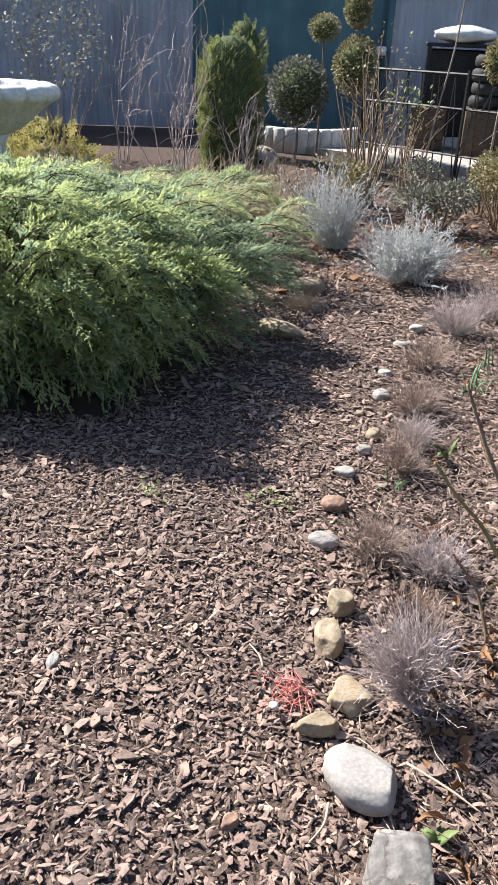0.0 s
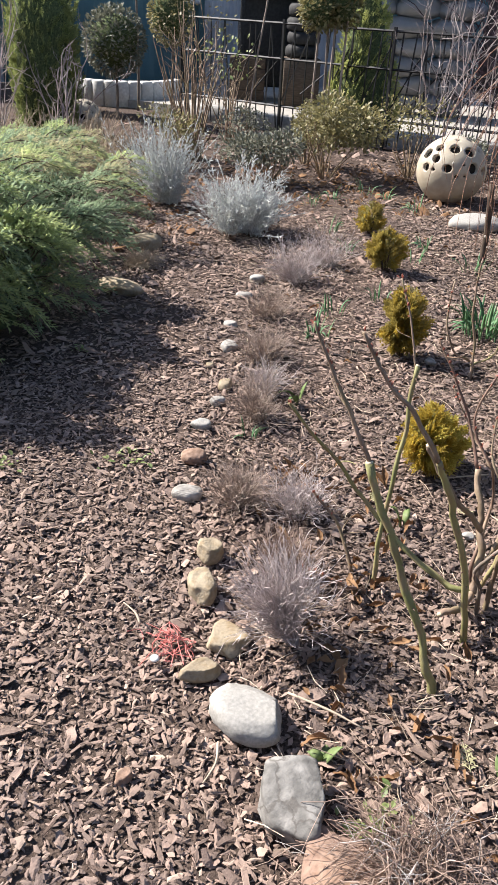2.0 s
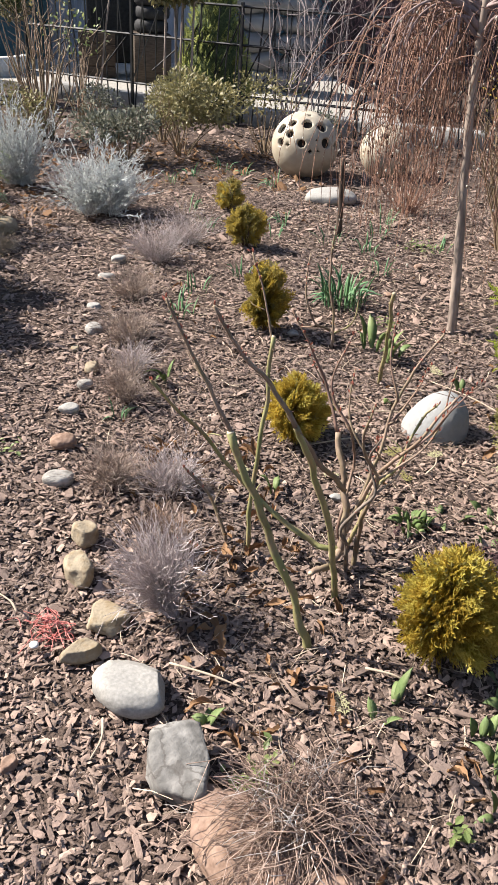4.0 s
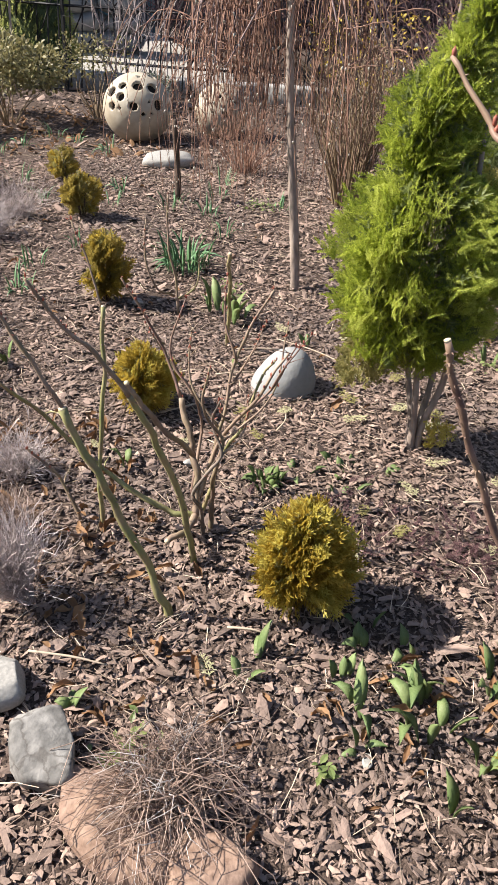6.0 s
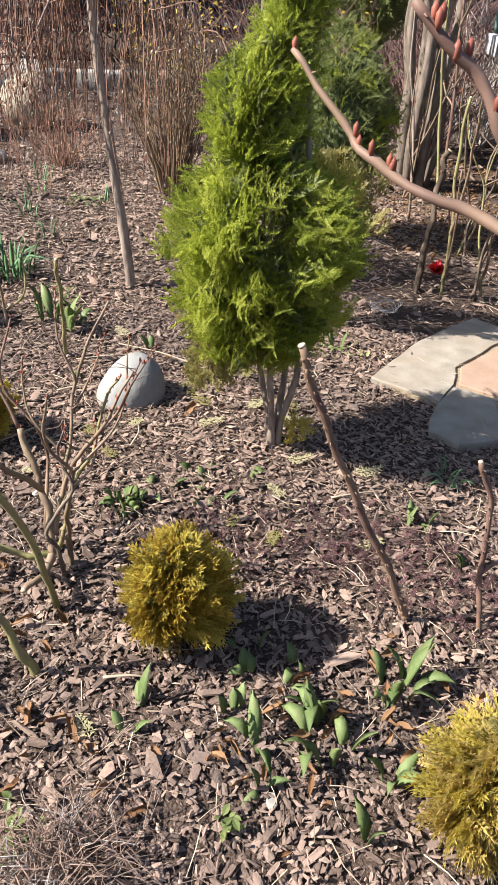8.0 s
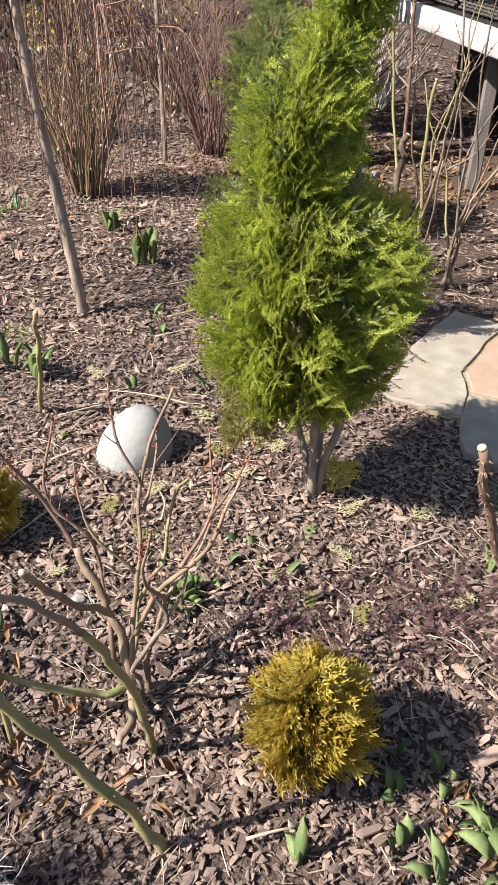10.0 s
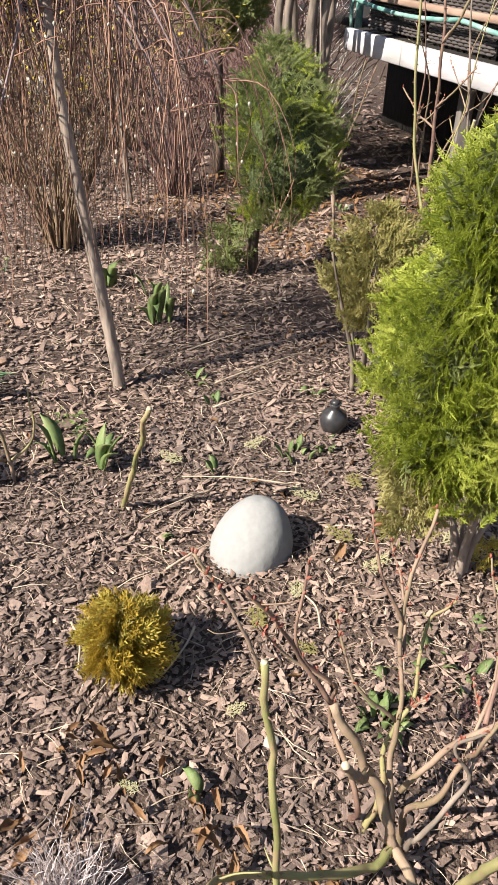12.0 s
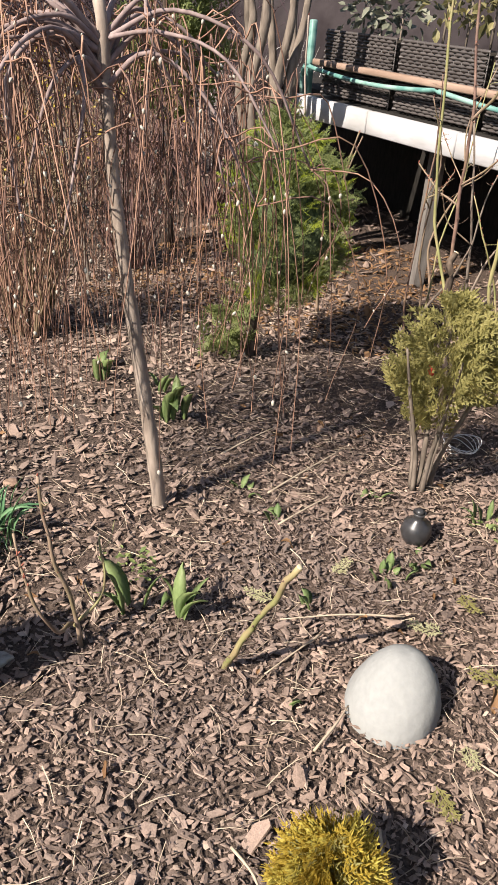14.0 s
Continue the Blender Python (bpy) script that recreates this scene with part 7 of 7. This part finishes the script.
# fallen conifer sprays, dead leaves, sticks
for k, (x, y, mat, s) in enumerate(((0.93, 1.17, M_JUN_DRY, 0.07), (1.66, 1.51, M_THUJA_O, 0.08), (1.75, 2.12, M_JUN_DRY, 0.10), (1.85, 2.18, M_THUJA_O, 0.10), (1.62, 2.24, M_JUN_DRY, 0.08), (2.02, 1.62, M_JUN_DRY, 0.10), (1.95, 2.36, M_JUN_DRY, 0.10),
                                    (1.48, 2.28, M_THUJA_O, 0.10), (1.98, 1.98, M_JUN_DRY, 0.12), (1.76, 1.62, M_JUN_DRY, 0.08), (1.60, 1.63, M_THUJA_O, 0.07), (2.05, 2.72, M_JUN_DRY, 0.09), (1.86, 2.82, M_JUN_DRY, 0.10), (2.15, 2.35, M_THUJA_O, 0.10),
                                    (1.80, 1.35, M_JUN_DRY, 0.08), (1.43, 2.06, M_THUJA_O, 0.07), (2.04, 2.14, M_JUN_DRY, 0.10), (1.88, 1.78, M_JUN_DRY, 0.09), (2.1, 2.0, M_THUJA_O, 0.1), (1.46, 1.45, M_JUN_DRY, 0.06), (1.15, 2.15, M_JUN_DRY, 0.06), (0.90, 2.18, M_JUN_DRY, 0.05))):
    v, f = FRONDS[k % 4]
    c, sn = math.cos(k * 2.1), math.sin(k * 2.1)
    g = Geo().add(np.stack([v[:, 0] * c - v[:, 1] * sn, v[:, 0] * sn + v[:, 1] * c, np.abs(v[:, 2]) * 0.5 + 0.12], axis=1) * s, f)
    ob = part("fallen_spray", g, mat)
    ob.location = (x, y, 0.008)
    tagged(ob, "dry yellow conifer spray fallen on the mulch", "conifer spray", "fallen conifer sprays")


def leaf_mesh(seed):
    r2 = np.random.default_rng(seed)
    verts, faces = [], []
    nx, ny = 5, 7
    for j in range(ny):
        t = j / (ny - 1)
        w = 0.27 * math.sin(math.pi * (0.06 + 0.90 * t)) ** 0.9 * (1 + 0.22 * math.sin(9 * t + seed))
        for i in range(nx):
            s = i / (nx - 1) * 2 - 1
            verts.append((s * w * (1 - 0.35 * abs(s)), t - 0.5 + 0.05 * r2.normal(), 0.75 * s * s * w * (1 + 0.5 * math.sin(5 * t + s)) + 0.22 * math.sin(3.4 * t + seed) + 0.045 * r2.normal()))
    k = nx * ny
    verts += [(x, y, z - 0.012) for x, y, z in verts]
    for j in range(ny - 1):
        for i in range(nx - 1):
            a = j * nx + i
            faces += [(a, a + 1, a + nx + 1, a + nx), (k + a, k + a + nx, k + a + nx + 1, k + a + 1)]
    return Geo().add(verts, faces).mesh("dead_leaf", M_DRYLEAF)


LEAVES = [leaf_mesh(k) for k in range(5)]
r2 = np.random.default_rng(12)
spots = [(0.90, 1.05, 0.07), (0.93, 0.98, 0.06), (0.87, 0.90, 0.06), (0.88, 0.80, 0.06), (0.80, 0.97, 0.05), (1.12, 0.99, 0.07), (1.19, 0.92, 0.06), (1.25, 0.85, 0.06), (1.03, 1.08, 0.05), (1.02, 1.52, 0.06), (0.95, 1.45, 0.05),
         (1.78, 2.20, 0.10), (2.28, 2.42, 0.07), (2.2, 2.38, 0.05), (2.1, 2.42, 0.05), (0.72, 1.78, 0.06), (0.78, 1.85, 0.05), (0.70, 2.0, 0.06), (0.66, 1.9, 0.05), (0.76, 2.25, 0.05), (0.75, 1.62, 0.05), (0.71, 1.52, 0.05), (1.3, 0.95, 0.06), (1.5, 0.85, 0.06), (1.45, 0.98, 0.05)]
spots += [(r2.uniform(0.58, 0.98), r2.uniform(1.15, 2.45), r2.uniform(0.04, 0.08)) for _ in range(100)] + [(r2.uniform(1.1, 1.7), r2.uniform(0.68, 1.08), r2.uniform(0.04, 0.075)) for _ in range(34)]
spots += [(r2.uniform(0.5, 3.2), r2.uniform(2.0, 5.5), r2.uniform(0.03, 0.06)) for _ in range(70)] + [(r2.uniform(3.6, 5.2), r2.uniform(3.0, 4.6), r2.uniform(0.03, 0.06)) for _ in range(70)] + [(r2.uniform(0.3, 1.8), r2.uniform(6.2, 8.2), r2.uniform(0.04, 0.07)) for _ in range(50)]
for k, (x, y, s) in enumerate(spots):
    ob = new("dead_leaf", LEAVES[k % 5])
    ob.matrix_basis = pose(x, y, 0.014, r2.uniform(-25, 25), r2.uniform(-25, 25), r2.uniform(0, 360)) @ Matrix.Diagonal((s * r2.uniform(0.45, 0.8), s * r2.uniform(0.55, 0.95), s * 0.7, 1))
    tagged(ob, "curled brown dead leaf on the mulch", "leaf", "dead leaves")

sticks = [((1.97, 2.48), (1.80, 2.78)), ((1.80, 2.66), (1.60, 2.74)), ((0.40, 1.24), (0.37, 1.14)), ((1.02, 1.30), (1.10, 1.25)), ((1.88, 1.55), (2.02, 1.50)), ((1.32, 2.36), (1.16, 2.33)), ((1.44, 2.55), (1.60, 2.52)),
          ((2.2, 2.95), (2.45, 2.85)), ((2.35, 3.05), (2.75, 2.92)), ((1.15, 2.62), (1.05, 2.50)), ((0.2, 1.6), (0.15, 1.68)), ((2.5, 3.3), (2.8, 3.2)), ((1.5, 2.1), (1.58, 2.2)), ((0.56, 1.38), (0.72, 1.28))]
for (x0, y0), (x1, y1) in sticks:
    g = Geo()
    tube(g, smooth_line([(x0, y0, 0.018), ((x0 + x1) / 2 + 0.01, (y0 + y1) / 2 - 0.008, 0.026), (x1, y1, 0.018)], 4), 0.0034, 0.002, 5, 0.1)
    tagged(part("dry_stick", g, M_STRAW), "thin dry pale stick lying on the mulch", "stick", "dry sticks")


# ---- bark mulch ----
def chip(seed, curve=0.08):
    """A thin splintered piece of bark with a broken outline, one unit long along x."""
    r2 = np.random.default_rng(seed)
    w, th, n = r2.uniform(0.085, 0.2), r2.uniform(0.022, 0.045), 6
    low, high = [], []
    for k in range(n):
        a = 2 * math.pi * (k + r2.uniform(-0.25, 0.25)) / n
        q = r2.uniform(0.78, 1.12)
        x, y = 0.5 * q * math.copysign(abs(math.cos(a)) ** 0.7, math.cos(a)), w * q * math.copysign(abs(math.sin(a)) ** 0.6, math.sin(a))
        low.append((x, y, -curve * x * x - 0.02))
        high.append((x * 0.95, y * 0.9, -curve * x * x + th * r2.uniform(0.6, 1.25)))
    return np.array(low + high), [tuple(range(n, 2 * n))] + [(k, (k + 1) % n, n + (k + 1) % n, n + k) for k in range(n)]


def flake(seed):
    """A small thin flake with a low ridge, one unit long along x."""
    r2 = np.random.default_rng(seed)
    w, n = r2.uniform(0.08, 0.28), 5
    rim = []
    for k in range(n):
        a = 2 * math.pi * (k + r2.uniform(-0.3, 0.3)) / n
        rim.append((0.5 * r2.uniform(0.75, 1.15) * math.cos(a), w * r2.uniform(0.75, 1.15) * math.sin(a), 0.0))
    rim.append((r2.uniform(-0.1, 0.1), r2.uniform(-0.05, 0.05), r2.uniform(0.04, 0.09)))
    return np.array(rim), [(k, (k + 1) % n, n) for k in range(n)]


FLAKES = [flake(k) for k in range(10)]
CHIPS = [chip(k, c) for k, c in enumerate((0.1, 0.2, -0.1, 0.05, 0.15, 0.3, 0.0, 0.12, 0.1, 0.25))]


def scatter_chips(name, mat, n, region, size, label, tilt=0.2, patchy=True, shapes=None):
    x, y = rng.uniform(region[0], region[1], n), rng.uniform(region[2], region[3], n)
    if patchy:
        bare = np.sin(2.3 * x + 1.1) * np.sin(2.9 * y + 0.4) + 0.5 * np.sin(6.1 * x - 3.3 * y) + 0.4 * np.sin(9 * x + 7 * y)
        keep = (rng.uniform(size=n) < np.clip(1.4 - 0.55 * bare, 0.45, 1)) | (x > 0.5)
        x, y = x[keep], y[keep]
    keep = juniper_height(x, y) < 0.62
    inside = np.zeros(n if not patchy else len(x), bool)
    ring = [(2.51, 2.06), (2.90, 2.20), (3.30, 2.26), (3.35, 1.71), (2.90, 1.56), (2.62, 1.51), (2.45, 1.57), (2.43, 1.68), (2.58, 1.80)]
    for (xa, ya), (xb, yb) in zip(ring, ring[1:] + ring[:1]):
        inside ^= ((ya > y) != (yb > y)) & (x < (xb - xa) * (y - ya) / (yb - ya) + xa)
    keep &= ~inside
    x, y = x[keep], y[keep]
    n = len(x)
    s = size * np.exp(rng.normal(size=n) * 0.42)
    a, ta, tb = rng.uniform(0, 2 * math.pi, n), rng.normal(size=n) * tilt, rng.normal(size=n) * tilt
    ax = np.stack([np.cos(a) * np.cos(ta), np.sin(a) * np.cos(ta), np.sin(ta)], axis=1)
    side = np.stack([-np.sin(a), np.cos(a), np.sin(tb)], axis=1)
    side /= np.linalg.norm(side, axis=1)[:, None]
    up = np.cross(ax, side)
    side = np.cross(up, ax)
    wide = rng.uniform(0.6, 1.35, n)[:, None]
    z = ground_height(x, y) + 0.014 * rng.uniform(size=n) + np.abs(np.sin(ta)) * s * 0.3
    base = np.stack([ax * s[:, None], side * s[:, None] * wide, up * s[:, None], np.stack([x, y, z], axis=1)], axis=2)
    shapes = shapes or CHIPS
    me = scatter_mesh(name, shapes, rng.integers(0, len(shapes), n), base, mat)
    tagged(part(name, me, mat), label, "mulch", kind="stuff")


scatter_chips("bark_mulch", M_CHIP, 24000, (-1.3, 3.0, 0.35, 3.2), 0.0225, "brown bark chips covering the path and the beds")
scatter_chips("bark_mulch", M_CHIP, 7000, (-0.8, 4.4, 3.2, 6.2), 0.029, "brown bark chips over the middle of the garden", patchy=False)
scatter_chips("bark_mulch", M_CHIP, 9000, (-2.5, 6.2, 6.2, 10.4), 0.05, "brown bark chips at the back of the garden", patchy=False, shapes=FLAKES, tilt=0.3)
scatter_chips("bark_mulch", M_CHIP, 6000, (4.4, 9.5, 3.4, 8.4), 0.055, "brown bark chips and litter under the hedge", patchy=False, shapes=FLAKES, tilt=0.3)
scatter_chips("bark_mulch", M_CHIP, 6000, (3.0, 6.0, 0.8, 3.2), 0.029, "brown bark chips before the terrace", patchy=False, shapes=FLAKES)
scatter_chips("bark_flakes", M_CHIP, 72000, (-1.3, 3.0, 0.35, 3.2), 0.0185, "small brown bark flakes between the chips", tilt=0.28, shapes=FLAKES)
scatter_chips("bark_mulch", M_CHIP, 12000, (-3.2, 5.2, -2.2, 0.36), 0.045, "brown bark chips behind the first steps", patchy=False, shapes=FLAKES)
scatter_chips("bark_mulch", M_CHIP, 5000, (-3.2, -1.28, 0.36, 3.0), 0.045, "brown bark chips beside the juniper", patchy=False, shapes=FLAKES)
scatter_chips("bark_flakes", M_CHIP, 33000, (-0.8, 4.4, 3.2, 6.2), 0.027, "small brown bark flakes in the middle of the garden", patchy=False, tilt=0.28, shapes=FLAKES)
scatter_chips("dry_chips", M_CHIP_PALE, 7500, (0.35, 4.6, 0.5, 5.5), 0.021, "pale dry wood splinters over the mulch", patchy=False, tilt=0.25, shapes=FLAKES)
scatter_chips("dry_chips", M_CHIP_PALE, 4600, (-1.2, 0.4, 0.5, 3.5), 0.019, "pale dry wood splinters on the path", patchy=False, tilt=0.2, shapes=FLAKES)
scatter_chips("leaf_litter", M_DRYLEAF, 700, (0.4, 2.4, 6.1, 8.3), 0.055, "tan leaf litter among the shrubs at the back", patchy=False, tilt=0.4, shapes=FLAKES)
scatter_chips("leaf_litter", M_DRYLEAF, 350, (-0.35, 0.25, 4.9, 7.4), 0.05, "tan leaf litter along the juniper", patchy=False, tilt=0.4, shapes=FLAKES)
scatter_chips("leaf_litter", M_DRYLEAF, 3600, (3.7, 5.6, 2.9, 4.8), 0.032, "tan leaf litter under the terrace edge", patchy=False, tilt=0.4, shapes=FLAKES)
r2 = np.random.default_rng(31)
BIG_CHIPS = []
for v, f in CHIPS[:5]:
    BIG_CHIPS.append(Geo().add(v, f).mesh("bark_piece", M_CHIP_BIG, smooth=False))
for k in range(150):
    ob = new("bark_piece", BIG_CHIPS[k % 5])
    ob.matrix_basis = pose(r2.uniform(-1.0, 2.6), r2.uniform(0.6, 2.6), 0.010, r2.uniform(-9, 9), r2.uniform(-9, 9), r2.uniform(0, 360)) @ Matrix.Diagonal((r2.uniform(0.03, 0.052), r2.uniform(0.03, 0.05), 0.04, 1))
    tagged(ob, "larger flat piece of brown bark on the mulch", "bark piece", "larger bark pieces")

n = 5200
x, y = rng.uniform(0.45, 4.6, n), rng.uniform(0.6, 6.5, n)
a = rng.uniform(0, 6.28, n)
way = np.stack([np.cos(a), np.sin(a), 0.12 * rng.normal(size=n)], axis=1)
p = np.stack([x, y, ground_height(x, y) + 0.016 + 0.01 * rng.uniform(size=n)], axis=1)
straw = scatter_mesh("dry_stalks", [twig_unit(0.12, 3, 2, 0.016, 0.008), twig_unit(-0.2, 3, 2, 0.016, 0.008)], rng.integers(0, 2, n), frames_along(p, way, rng.uniform(0.04, 0.10, n)), M_STRAW)
tagged(part("dry_stalks", straw, M_STRAW), "thin dry plant stalks strewn over the mulch", "stalks", kind="stuff")
n = 430
c = np.array([(1.88, 1.28), (1.92, 1.05), (1.75, 1.35), (1.50, 1.55)])[rng.integers(0, 4, n)]
p = np.concatenate([c + rng.normal(size=(n, 2)) * 0.09, np.full((n, 1), 0.01)], axis=1)
sprig = scatter_mesh("purple_sprigs", FRONDS_FINE, rng.integers(0, 3, n), frames_along(p, unit(n) * [1, 1, 0.3] + [0, 0, 0.6], rng.uniform(0.02, 0.05, n)), M_PURPLE)
tagged(part("purple_sprigs", sprig, M_PURPLE), "low dark purple sprigs of a dormant perennial", "perennial", kind="stuff")
